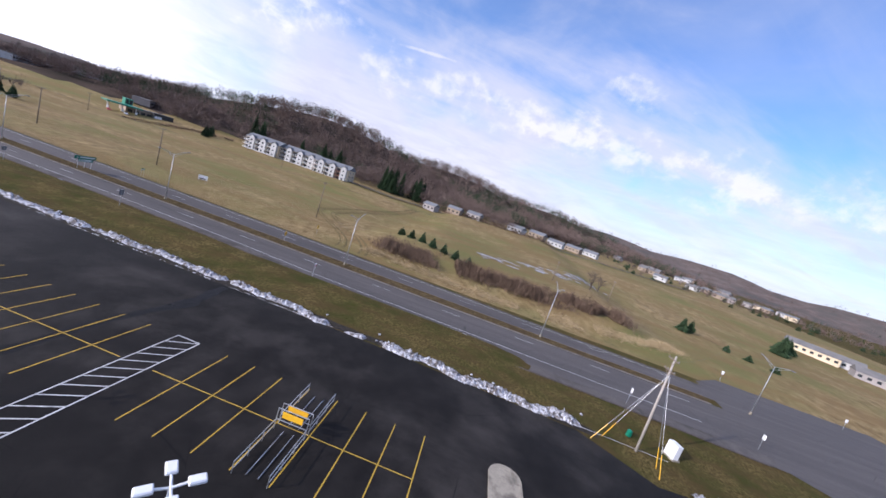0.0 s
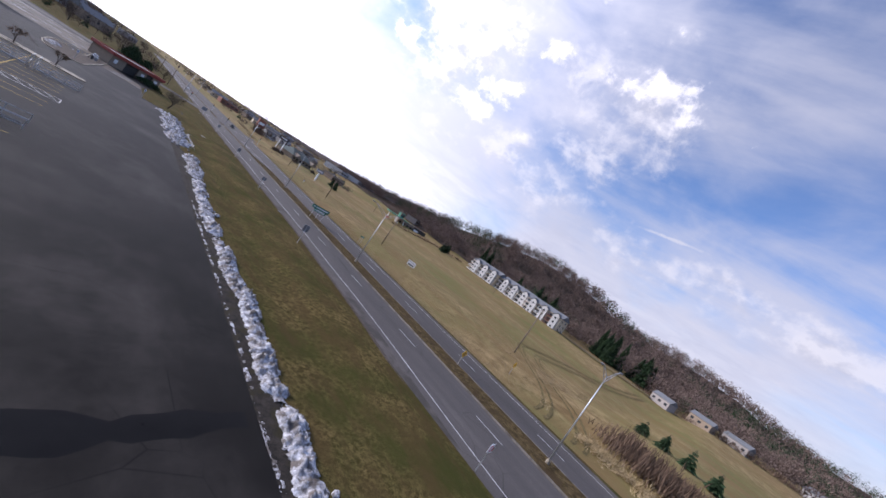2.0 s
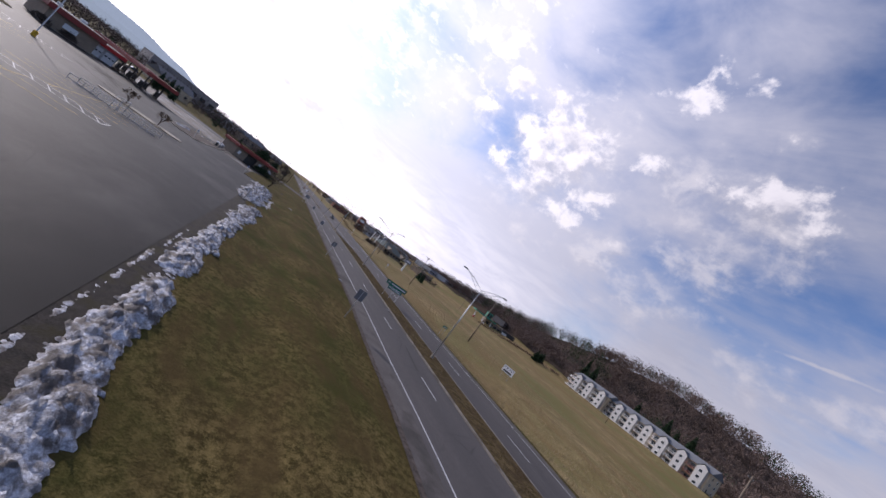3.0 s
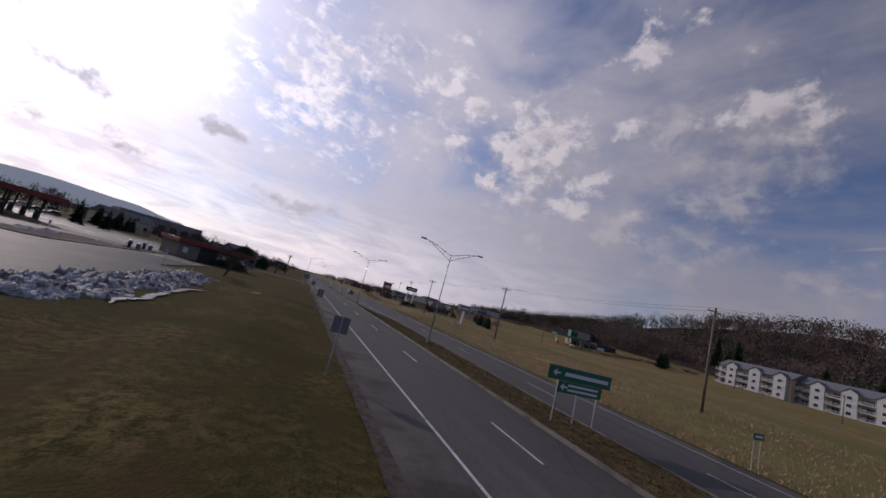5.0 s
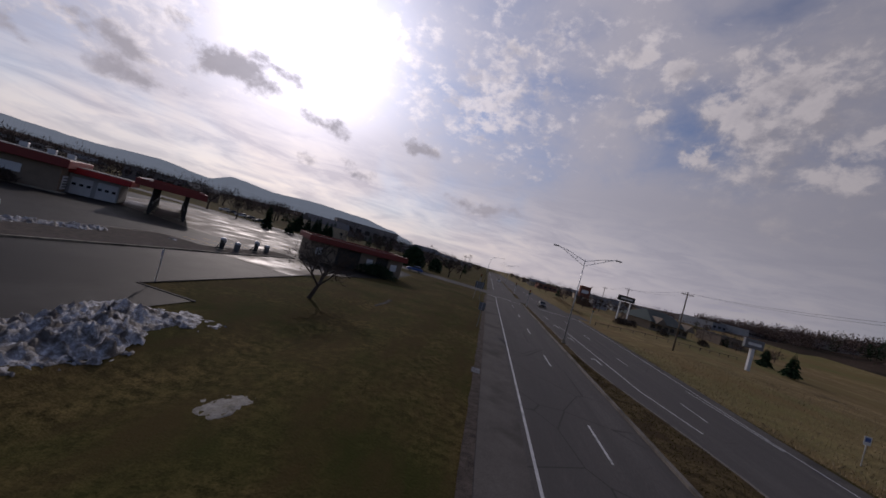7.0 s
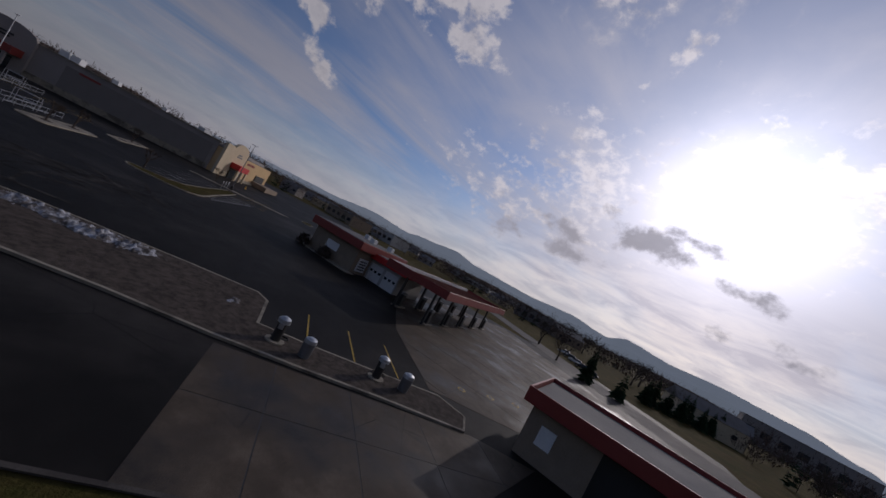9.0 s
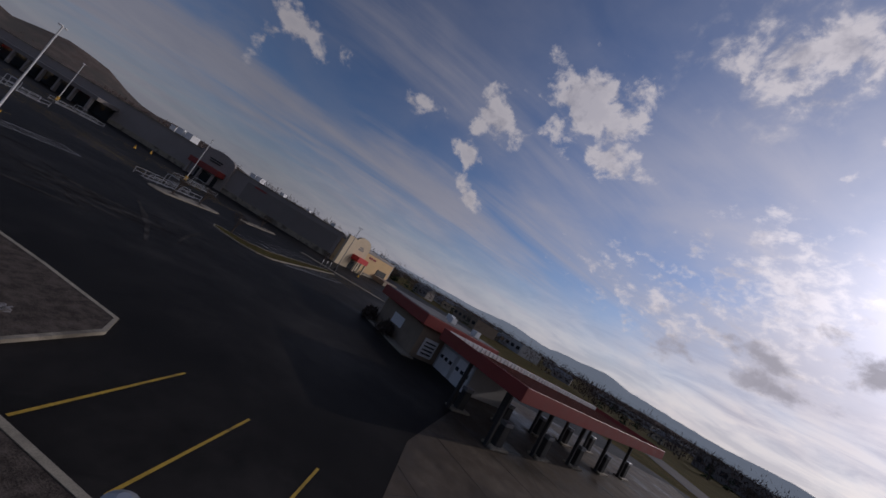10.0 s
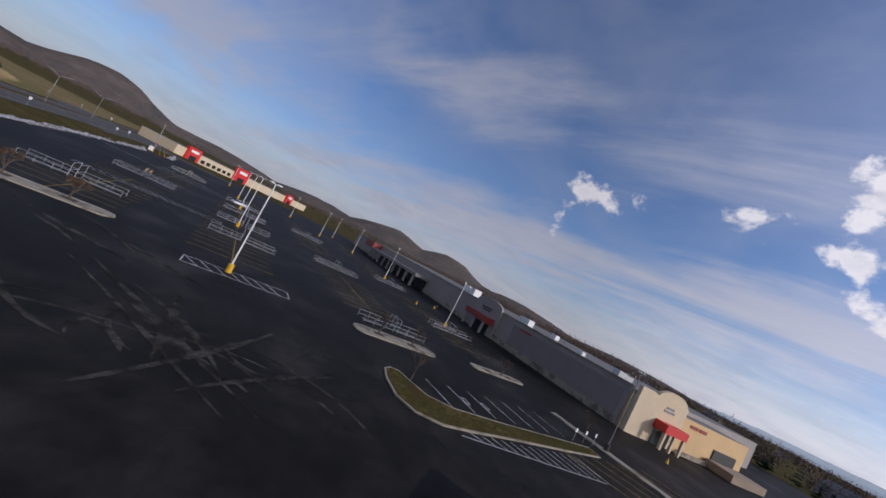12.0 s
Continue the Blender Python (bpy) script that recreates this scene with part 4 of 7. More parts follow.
def beige_store():
    """Sunlit beige store whose front faces roughly +y."""
    ob = thing("beige_store", "sunlit beige stucco store with arched front and red awning", "store", at=(-139.2, 9.6, 0), turn=-12)
    L = 38.0
    bm = fresh()
    box(bm, (-L / 2, -16, 3.7), (L, 32, 7.4))
    part("wall", bm, M["beige"], ob, "plain beige stucco wall")
    bm = fresh()
    box(bm, (-L / 2, -16, 7.45), (L - 1, 31, 0.12))
    part("roof", bm, M["roof"], ob)
    bm = fresh()
    prof = [(0.2, 0), (0.2, 9.4), (-3.2, 9.4)] + [(-9.0 + 4.6 * math.cos(a), 8.8 + 2.0 * math.sin(a)) for a in np.linspace(0.15, math.pi - 0.15, 9)] + [(-14.0, 9.0), (-14.0, 0)]
    lo = [bm.verts.new((x, -0.2, z)) for x, z in prof]
    hi = [bm.verts.new((x, 0.6, z)) for x, z in prof]
    bm.faces.new(hi)
    for i in range(len(prof)):
        j = (i + 1) % len(prof)
        bm.faces.new((lo[i], lo[j], hi[j], hi[i]))
    part("portal", bm, M["cream"], ob, "cream arched portal")
    bm = fresh()
    slab(bm, [(-6.2, 0.6), (-6.2, 3.4), (-12.6, 3.4), (-12.6, 0.6)], 3.3, 4.9)
    part("awning", bm, M["bright_red"], ob, "bright red entrance awning")
    for x in (-6.6, -9.4, -12.2):
        bm = fresh()
        box(bm, (x, 3.1, 1.65), (0.5, 0.5, 3.3))
        part("column", bm, M["cream"], ob)
    bm = fresh()
    box(bm, (-9.4, 0.66, 1.4), (5, 0.1, 2.8))
    part("entrance_glass", bm, M["glass"], ob, "dark glazed entrance")
    for x, z, w in ((-9, 7.6, 2.2), (-9, 6.9, 3.2)):
        bm = fresh()
        box(bm, (x, 0.65, z), (w, 0.1, 0.4))
        part("sign_bar", bm, M["sign_back"], ob, "faded illegible sign bar")
    for x in (-18.5, -21.5):
        bm = fresh()
        box(bm, (x, 0.06, 6.2), (2.6, 0.1, 0.7))
        part("sign_bar", bm, M["red"], ob, "small red illegible sign")
    # the dock's shaded inside is a dark slab set on the wall
    bm = fresh()
    box(bm, (-31, 0.1, 2.6), (8, 0.4, 2.6))
    part("dock_recess", bm, M["dark"], ob, "dark slab standing for the shaded loading dock")
    bm = fresh()
    box(bm, (-31, 3.2, 0.9), (12, 5.5, 1.6))
    part("dock_wall", bm, M["brick"], ob, "low tan dock wall")
    bm = fresh()
    box(bm, (-21, 1.0, 0.45), (13, 0.3, 0.9))
    part("low_wall", bm, M["kerb"], ob, "low pale masonry base")
    for x, s in ((-4, 1.8), (-6.5, 1.6)):
        bm = fresh()
        box(bm, (x, -9, 7.5 + s * 0.6), (s * 1.4, s, s * 1.3), bevel=0.05)
        part("roof_unit", bm, M["steel"], ob, "grey rooftop air unit")
    return ob


def furniture_store():
    """Far strip building with red portals, across the south of the lot."""
    ob = thing("furniture_store", "low cream store with tall red sign portals", "store", at=(-29, -243, 0), turn=50)
    bm = fresh()
    box(bm, (-72, -15, 3.0), (160, 30, 6.0))
    part("wall", bm, M["cream"], ob)
    bm = fresh()
    box(bm, (-72, -15, 6.05), (159, 29, 0.15))
    part("roof", bm, M["roof"], ob)
    for x, w, h in ((-4, 10, 8.5), (-50, 14, 10.5), (-118, 10, 8.5)):
        bm = fresh()
        box(bm, (x, 0.6, h / 2), (w, 2.4, h), bevel=0.08)
        part("portal", bm, M["bright_red"], ob, "tall red sign portal")
        bm = fresh()
        box(bm, (x, 1.88, h * 0.72), (w * 0.6, 0.12, h * 0.2))
        part("sign_bar", bm, M["sign_white"], ob, "white lettering bar")
        bm = fresh()
        box(bm, (x, 1.88, 1.6), (w * 0.5, 0.12, 3.2))
        part("entrance_glass", bm, M["glass"], ob)
    for k in range(6):
        bm = fresh()
        box(bm, (-14 - 5 * k, 0.1, 2.2), (3.2, 0.2, 2.4))
        part("window", bm, M["glass"], ob)
    return ob


def fuel_kiosk():
    """Station shop with red fascia; local x runs along its front."""
    ob = thing("station_shop", "tan block station shop with a red fascia roof", "shop", at=(-79.6, 46.6, 0), turn=42)
    bm = fresh()
    box(bm, (-5.2, 6.2, 2.0), (10.4, 12, 4.0))
    part("wall", bm, M["brick"], ob, "tan block wall")
    bm = fresh()
    box(bm, (-5.2, 6.0, 4.65), (12.0, 13.6, 1.3), bevel=0.05)
    part("fascia", bm, M["red"], ob, "red metal fascia")
    bm = fresh()
    box(bm, (-5.2, 6.0, 5.33), (11.4, 13.0, 0.1))
    part("roof", bm, M["roof"], ob, "flat gravel roof")
    bm = fresh()
    box(bm, (3.2, 8.2, 1.7), (6.4, 8.0, 3.4))
    part("wing_wall", bm, M["white_wall"], ob, "white painted wing")
    bm = fresh()
    box(bm, (3.8, 8.0, 3.9), (8.0, 9.4, 1.0), bevel=0.05)
    part("wing_fascia", bm, M["bright_red"], ob, "brighter red wing fascia")
    bm = fresh()
    box(bm, (3.8, 8.0, 4.43), (7.4, 8.8, 0.1))
    part("wing_roof", bm, M["roof"], ob)
    for x in (1.7, 4.9):
        bm = fresh()
        box(bm, (x, 4.16, 1.45), (2.6, 0.1, 2.8))
        dr = part("overhead_door", bm, M["white_metal"], ob, "white overhead door")
        for k in range(3):
            bm = fresh()
            box(bm, (x - 0.9 + 0.9 * k, 4.09, 1.7), (0.5, 0.06, 0.4))
            part("pane", bm, M["glass"], dr)
    bm = fresh()
    box(bm, (-5.5, 0.15, 2.3), (2.8, 0.08, 1.3))
    part("poster", bm, M["sign_white"], ob, "faded white window poster")
    bm = fresh()
    box(bm, (0.12, 2.2, 1.6), (0.1, 2.2, 2.2))
    part("price_board", bm, M["sign_white"], ob, "white price board with dark bars")
    for k in range(4):
        bm = fresh()
        box(bm, (0.19, 2.2, 0.9 + 0.45 * k), (0.06, 1.6, 0.18))
        part("board_bar", bm, M["dark"], ob)
    for x, y in ((-3, 6), (-7, 9), (-1.5, 9.5)):
        bm = fresh()
        box(bm, (x, y, 5.75), (1.0, 0.9, 0.8), bevel=0.04)
        part("roof_unit", bm, M["white_metal"], ob, "white rooftop unit")
    bm = fresh()
    slab(bm, [(-11.5, -1.6), (1.2, -1.6), (1.2, 0.2), (-11.5, 0.2)], 0.0, 0.15)
    part("walk", bm, M["kerb"], ob, "raised concrete walk")
    return ob


def pump_canopy():
    ob = thing("pump_canopy", "red steel pump canopy on posts over fuel pumps", "canopy", at=(-66.05, 52.5, 0), turn=135)
    L, Wd = 33.0, 9.6
    for y, sx, sy, x in ((-Wd / 2, L, 0.12, L / 2), (Wd / 2, L, 0.12, L / 2)):
        bm = fresh()
        box(bm, (x, y, 5.05), (sx, sy, 1.05), bevel=0.02)
        part("fascia", bm, M["red"], ob, "red fascia panel")
    for x in (0.0, L):
        bm = fresh()
        box(bm, (x, 0, 5.05), (0.12, Wd + 0.12, 1.05), bevel=0.02)
        part("fascia", bm, M["red"], ob, "red fascia panel")
    bm = fresh()
    box(bm, (L / 2, 0, 4.62), (L - 0.2, Wd - 0.2, 0.12))
    part("deck", bm, M["redbrick"], ob, "rusty brown deck")
    for k in range(16):
        bm = fresh()
        box(bm, (1.0 + k * 2.08, 0, 4.95), (0.12, Wd - 0.3, 0.38))
        part("joist", bm, M["redbrick"], ob)
    # white ribbed panels on the inner face of the far fascia, no lamps
    bm = fresh()
    for k in range(49):
        box(bm, (0.5 + k * 0.665, Wd / 2 - 0.55, 5.35), (0.34, 0.1, 0.42))
    box(bm, (L / 2, Wd / 2 - 0.42, 5.35), (L - 0.6, 0.05, 0.5))
    part("light_strip", bm, M["white_metal"], ob, "white ribbed inner face of the far fascia")
    for k in range(5):
        x = 2.5 + 6.9 * k
        for y in (-2.4, 2.4):
            bm = fresh()
            box(bm, (x, y, 2.35), (0.3, 0.3, 4.7), bevel=0.02)
            part("column", bm, M["dark"], ob, "dark steel post")
    return ob


def fuel_pumps():
    base = None
    for k in range(5):
        for s in (-2.4, 2.4):
            a = radians(135)
            lx, ly = 2.5 + 6.9 * k + 1.3, s
            at = (-66.05 + lx * math.cos(a) - ly * math.sin(a), 52.5 + lx * math.sin(a) + ly * math.cos(a), 0.03)
            if base is None:
                base = thing("fuel_pump", "dark fuel pump on a concrete plinth under the canopy", "fuel pump", "fuel pumps", at=at, turn=135)
                bm = fresh()
                box(bm, (0, 0, 0.09), (2.4, 1.1, 0.18), bevel=0.03)
                part("plinth", bm, M["kerb"], base)
                bm = fresh()
                box(bm, (0, 0, 1.0), (0.9, 0.55, 1.65), bevel=0.05)
                part("cabinet", bm, M["dark"], base)
                bm = fresh()
                box(bm, (0, 0, 1.98), (1.05, 0.62, 0.3), bevel=0.03)
                part("head", bm, M["sign_back"], base)
                bm = fresh()
                pipe(bm, [(0.45, 0.15, 1.5), (0.62, 0.2, 1.1), (0.6, 0.2, 0.55), (0.47, 0.18, 0.9)], 0.03)
                part("hose", bm, M["rubber"], base)
            else:
                copy_thing(base, pose(*at, 0, 0, 135))


def car_wash():
    ob = thing("car_wash", "low tan block car wash with a red fascia roof", "car wash", at=(-41.6, 54.3, 0), turn=40)
    L, Dp = 18.0, 9.0
    for x0, x1 in ((0.6, 5.0), (9.2, 12.2), (14.6, L - 0.5)):
        bm = fresh()
        box(bm, ((x0 + x1) / 2, 0.9, 1.6), (x1 - x0, 0.3, 3.2))
        part("wall", bm, M["brick"], ob, "tan block wall")
    bm = fresh()
    box(bm, (L / 2, Dp - 0.5, 1.6), (L - 1, 0.3, 3.2))
    part("wall", bm, M["brick"], ob, "tan block wall")
    for x in (0.7, L - 0.6):
        bm = fresh()
        box(bm, (x, Dp / 2 + 0.2, 1.6), (0.3, Dp - 1.4, 3.2))
        part("wall", bm, M["brick"], ob)
    for x, w in ((7.1, 4.2), (13.4, 2.4)):
        bm = fresh()
        box(bm, (x, 1.15, 1.5), (w, 0.1, 3.0))
        part("bay_door", bm, M["dark"] if w > 3 else M["glass"], ob, "dark roller door")
    bm = fresh()
    box(bm, (L / 2, Dp / 2, 3.3), (L - 0.4, Dp - 0.4, 0.16))
    part("soffit", bm, M["dark_wall"], ob)
    for c, s in (((L / 2, 0, 3.75), (L, 0.14, 0.95)), ((L / 2, Dp, 3.75), (L, 0.14, 0.95)), ((0, Dp / 2, 3.75), (0.14, Dp, 0.95)), ((L, Dp / 2, 3.75), (0.14, Dp, 0.95))):
        bm = fresh()
        box(bm, c, s, bevel=0.02)
        part("fascia", bm, M["red"], ob, "red metal fascia")
    bm = fresh()
    box(bm, (L / 2, Dp / 2, 3.85), (L - 0.3, Dp - 0.3, 0.12))
    part("roof", bm, M["roof"], ob, "flat gravel roof")
    for x, w in ((2.0, 1.0), (11.0, 1.1), (15.8, 1.2)):
        bm = fresh()
        box(bm, (x, 0.7, 1.8), (w, 0.08, 1.2))
        part("notice", bm, M["sign_white"], ob, "white notice panel")
    return ob


def apartments(x, y, z, bays, brick):
    """A three-storey apartment block at the far edge of the field, front facing -x."""
    ob = thing("apartment_building", "white three-storey apartment block with gabled bays and balconies" if not brick else "white apartment block with brown brick balconies at its end", "apartment building", "apartment blocks", at=(x, y, z))
    L = 9.4 * bays
    part("wall", box(fresh(), (7, L / 2, 4.2), (13, L, 10.0)), M["cream"], ob, "cream siding wall")
    pr = [(-0.6, 9.2), (7, 12.6), (14.6, 9.2)]
    bm = fresh()
    a = [bm.verts.new((px, -0.5, pz)) for px, pz in pr]
    b = [bm.verts.new((px, L + 0.5, pz)) for px, pz in pr]
    bm.faces.new(a)
    bm.faces.new(b[::-1])
    for i in range(3):
        j = (i + 1) % 3
        bm.faces.new((a[i], a[j], b[j], b[i]))
    part("roof", bm, M["shingle"], ob, "grey shingle roof")
    for k in range(bays):
        yb = 3.2 + 9.4 * k
        bm = fresh()
        box(bm, (-0.5, yb, 4.7), (2.4, 4.4, 9.4))
        v = [bm.verts.new((-1.7, yb + dy, zz)) for dy, zz in ((-2.2, 9.4), (2.2, 9.4), (0, 11.0))]
        bm.faces.new(v)
        bay = part("bay", bm, M["white_wall"], ob, "white gabled bay")
        bm = fresh()
        for s_ in (-1, 1):
            q = [bm.verts.new(p) for p in ((-2.0, yb + s_ * 2.7, 9.15), (-2.0, yb, 11.3), (5.5, yb, 11.3), (5.5, yb + s_ * 2.7, 9.15))]
            bm.faces.new(q)
        part("gable_roof", bm, M["shingle"], bay)
        for fl in range(3):
            zf = 1.6 + 3.0 * fl
            window_on(ob, (-1.75, yb, zf), 1.6, 1.4, "x", -0.08)
            bm = fresh()
            box(bm, (-0.8, yb + 4.7, zf - 1.35), (1.8, 4.6, 0.2))
            for q in range(8):
                box(bm, (-1.6, yb + 2.6 + 0.6 * q, zf - 0.85), (0.06, 0.07, 0.9))
            box(bm, (-1.6, yb + 4.7, zf - 0.4), (0.08, 4.6, 0.09))
            part("balcony", bm, M["redbrick"] if brick and k == 0 else M["white_metal"], ob, "railed balcony")
            # shade behind the balcony, put in as a dark panel on the flat wall
            part("balcony_recess", box(fresh(), (0.46, yb + 4.7, zf - 0.1), (0.12, 4.2, 2.5)), M["dark_wall"], ob, "dark panel standing for the shade behind the balcony")
            part("balcony_door", box(fresh(), (0.38, yb + 4.4, zf - 0.25), (0.1, 2.0, 2.0)), M["glass"], ob)
    for fl in range(3):
        for wx in (4, 10):
            window_on(ob, (wx, -0.04, 1.6 + 3 * fl), 1.4, 1.3, "y", -0.08)
    return ob


def gas_station():
    ob = thing("green_fuel_station", "fuel station with green canopy and dark shop", "fuel station", at=(152, 150, ground_height(152, 150)), turn=-19)
    bm = fresh()
    box(bm, (0, -4, 4.9), (20, 9, 0.9), bevel=0.05)
    part("canopy", bm, M["green_metal"], ob, "green canopy")
    bm = fresh()
    box(bm, (0, -4, 4.42), (19.4, 8.4, 0.1))
    part("canopy_underside", bm, M["white_wall"], ob)
    for x in (-8, 0, 8):
        bm = fresh()
        box(bm, (x, -4, 2.2), (0.5, 0.5, 4.4))
        part("column", bm, M["white_metal"], ob)
        bm = fresh()
        box(bm, (x, -5.4, 0.95), (0.8, 0.6, 1.9), bevel=0.04)
        part("pump", bm, M["white_metal"], ob, "white fuel pump")
    bm = fresh()
    box(bm, (12, 6, 2.2), (16, 10, 4.4))
    part("shop_wall", bm, M["brick"], ob)
    bm = fresh()
    box(bm, (12, 6, 4.5), (16.6, 10.6, 0.5))
    part("shop_roof", bm, M["roof"], ob)
    bm = fresh()
    box(bm, (6, 5, 7.2), (4.6, 4.6, 4.6), bevel=0.06)
    tw = part("tower", bm, M["green_metal"], ob, "green glazed corner tower")
    for dx in (-1, 1):
        bm = fresh()
        box(bm, (6 + dx * 1.05, 2.66, 7.3), (1.6, 0.08, 2.8))
        part("pane", bm, M["glass"], tw)
    bm = fresh()
    box(bm, (26, 2, 2.6), (13, 9, 5.2), bevel=0.05)
    sh = part("dark_shed", bm, M["dark"], ob, "dark brown wash bay")
    bm = fresh()
    box(bm, (22.5, -2.6, 1.6), (4.6, 0.15, 3.0))
    part("overhead_door", bm, M["white_metal"], sh, "white overhead door")
    for x in (6.5, 10.5, 14.5, 18):
        bm = fresh()
        box(bm, (x, 0.95, 1.6), (2.6, 0.1, 2.2))
        part("shop_window", bm, M["glass"], ob)
    return ob


def restaurant():
    ob = thing("restaurant", "restaurant with a dark green hipped roof and tan gables", "restaurant", at=(54, 150, 0.8), turn=28)
    ob.matrix_basis = ob.matrix_basis @ Matrix.Diagonal((0.68, 0.75, 0.8, 1))
    bm = fresh()
    box(bm, (0, 0, 1.9), (30, 18, 3.8))
    part("wall", bm, M["brick"], ob)
    bm = fresh()
    pr = [(-16.5, -10.5, 3.8), (16.5, -10.5, 3.8), (16.5, 10.5, 3.8), (-16.5, 10.5, 3.8), (-8, 0, 9.0), (8, 0, 9.0)]
    v = [bm.verts.new(p) for p in pr]
    for q in ((0, 1, 5, 4), (1, 2, 5), (2, 3, 4, 5), (3, 0, 4), (3, 2, 1, 0)):
        bm.faces.new([v[i] for i in q])
    part("roof", bm, M["green_roof"], ob, "dark green hipped roof")
    for x in (-14, 9):
        bm = fresh()
        pr = [(x, -11.5, 3.4), (x + 8, -11.5, 3.4), (x + 4, -11.5, 6.4), (x, -4, 3.4), (x + 8, -4, 3.4), (x + 4, -4, 6.4)]
        v = [bm.verts.new(p) for p in pr]
        for q in ((0, 1, 2), (0, 2, 5, 3), (1, 4, 5, 2), (0, 3, 4, 1)):
            bm.faces.new([v[i] for i in q])
        part("gable", bm, M["brick"], ob, "tan porch gable")
    for k in range(6):
        bm = fresh()
        box(bm, (-12.5 + 5 * k, -9.06, 1.9), (3.0, 0.12, 1.7))
        part("shop_window", bm, M["glass"], ob)
    return ob


big_store()
beige_store()
furniture_store()
fuel_kiosk()
pump_canopy()
fuel_pumps()
car_wash()
apartments(188, -8, 4.0, 3, True)
apartments(192, 21.5, 4.4, 3, False)
apartments(188, 51, 4.6, 3, False)
gas_station()
restaurant()


def tyre_marks():
    """Faint dusty arcs that turning cars left on the asphalt."""
    rng = random.Random(5)
    bm = fresh()
    level = 0.0215
    for cx, cy, r, a0, a1 in ((-66, 30, 10, 200, 285), (-60, 32, 12, 215, 300), (-50, -30, 60, 170, 205), (-36, -60, 90, 175, 200), (-40, -80, 70, 160, 190), (-60, -20, 40, 150, 200)):
        n = 26
        for off in (0.0, 1.5):
            prev = None
            level += 0.0008
            for i in range(n + 1):
                a = radians(a0 + (a1 - a0) * i / n)
                w = 0.05 + 0.11 * rng.random()
                q = [bm.verts.new((cx + (r + off + s * w) * math.cos(a), cy + (r + off + s * w) * math.sin(a), level)) for s in (-1, 1)]
                if prev:
                    bm.faces.new((prev[0], prev[1], q[1], q[0]))
                prev = q
    for ax, ay, bx, by in ((-60.9, 15.4, -66.1, 22.7), (-61.5, 13.2, -68.0, 23.8), (-64.3, 12.0, -64.5, 23.4), (-60.8, 20.4, -63.2, 23.5), (-61.9, 17.9, -63.5, 23.0), (-49.6, 0.8, -60.5, 8.7), (-68.1, 19.6, -70.6, 22.5), (-60.7, 22.8, -61.2, 20.0), (-52.5, 4.4, -56.3, 8.2), (-56.2, 17.5, -61.1, 23.3), (-58, 10, -70, 27), (-56.6, 10.6, -68.6, 28), (-72, 14, -62, 27), (-48, 8, -52, 26), (-50, 7, -54.5, 25), (-76, 20, -66, 26), (-57, 2, -66, 9), (-53, -2, -60, 6)):
        a, b = Vector((ax, ay)), Vector((bx, by))
        across = Vector((ay - by, bx - ax)).normalized()
        bow, wide = rng.uniform(-0.9, 0.9), rng.uniform(0.25, 0.75)
        level += 0.0008
        prev = None
        for i in range(19):
            f = i / 18
            c = a.lerp(b, f) + across * bow * 4 * f * (1 - f)
            w = wide * (0.25 + math.sin(math.pi * f)) * rng.uniform(0.6, 1.1)
            q = [bm.verts.new((c.x + across.x * w * s, c.y + across.y * w * s, level)) for s in (-0.5, 0.5)]
            if prev:
                bm.faces.new((prev[0], prev[1], q[1], q[0]))
            prev = q
    tagged(new("tyre_marks", finish("tyre_marks", bm, M["tyre"])), "faint dusty tyre arcs on the black asphalt", "road marking", kind="structure")


tyre_marks()
bm = fresh()
prev = None
for i in range(130):
    y = -141 + i * 1.2
    a = -29.35 - max(0, (-112 - y)) * 0.07
    b = a + 1.7 + 0.9 * noise.noise((y * 0.3, 0, 4))
    q = [bm.verts.new((a + (b - a) * k / 3, y, max(ground_height(a + (b - a) * k / 3, y), -0.02) + 0.022)) for k in range(4)]
    if prev:
        for k in range(3):
            bm.faces.new((prev[k], prev[k + 1], q[k + 1], q[k]))
    prev = q
tagged(new("dirt_strip", finish("dirt_strip", bm, M["dirt"])), "dark gravelly strip between asphalt and grass", "ground", kind="structure")

# wet streak across the lot
bm = fresh()
prev = None
for i in range(60):
    x = -70 + i * 0.68
    c = -86.8 - 0.06 * (x + 50) + 1.2 * noise.noise((x * 0.12, 3, 0))
    w = 0.5 + 0.9 * abs(noise.noise((x * 0.2, 8, 0))) + 0.25 * noise.noise((x, 8, 4))
    q = [bm.verts.new((x, c - w, 0.0205)), bm.verts.new((x, c + w, 0.0205))]
    if prev:
        bm.faces.new((prev[0], q[0], q[1], prev[1]))
    prev = q
tagged(new("wet_streak", finish("wet_streak", bm, M["wet"])), "dark wet streak running across the asphalt", "wet patch", kind="structure")


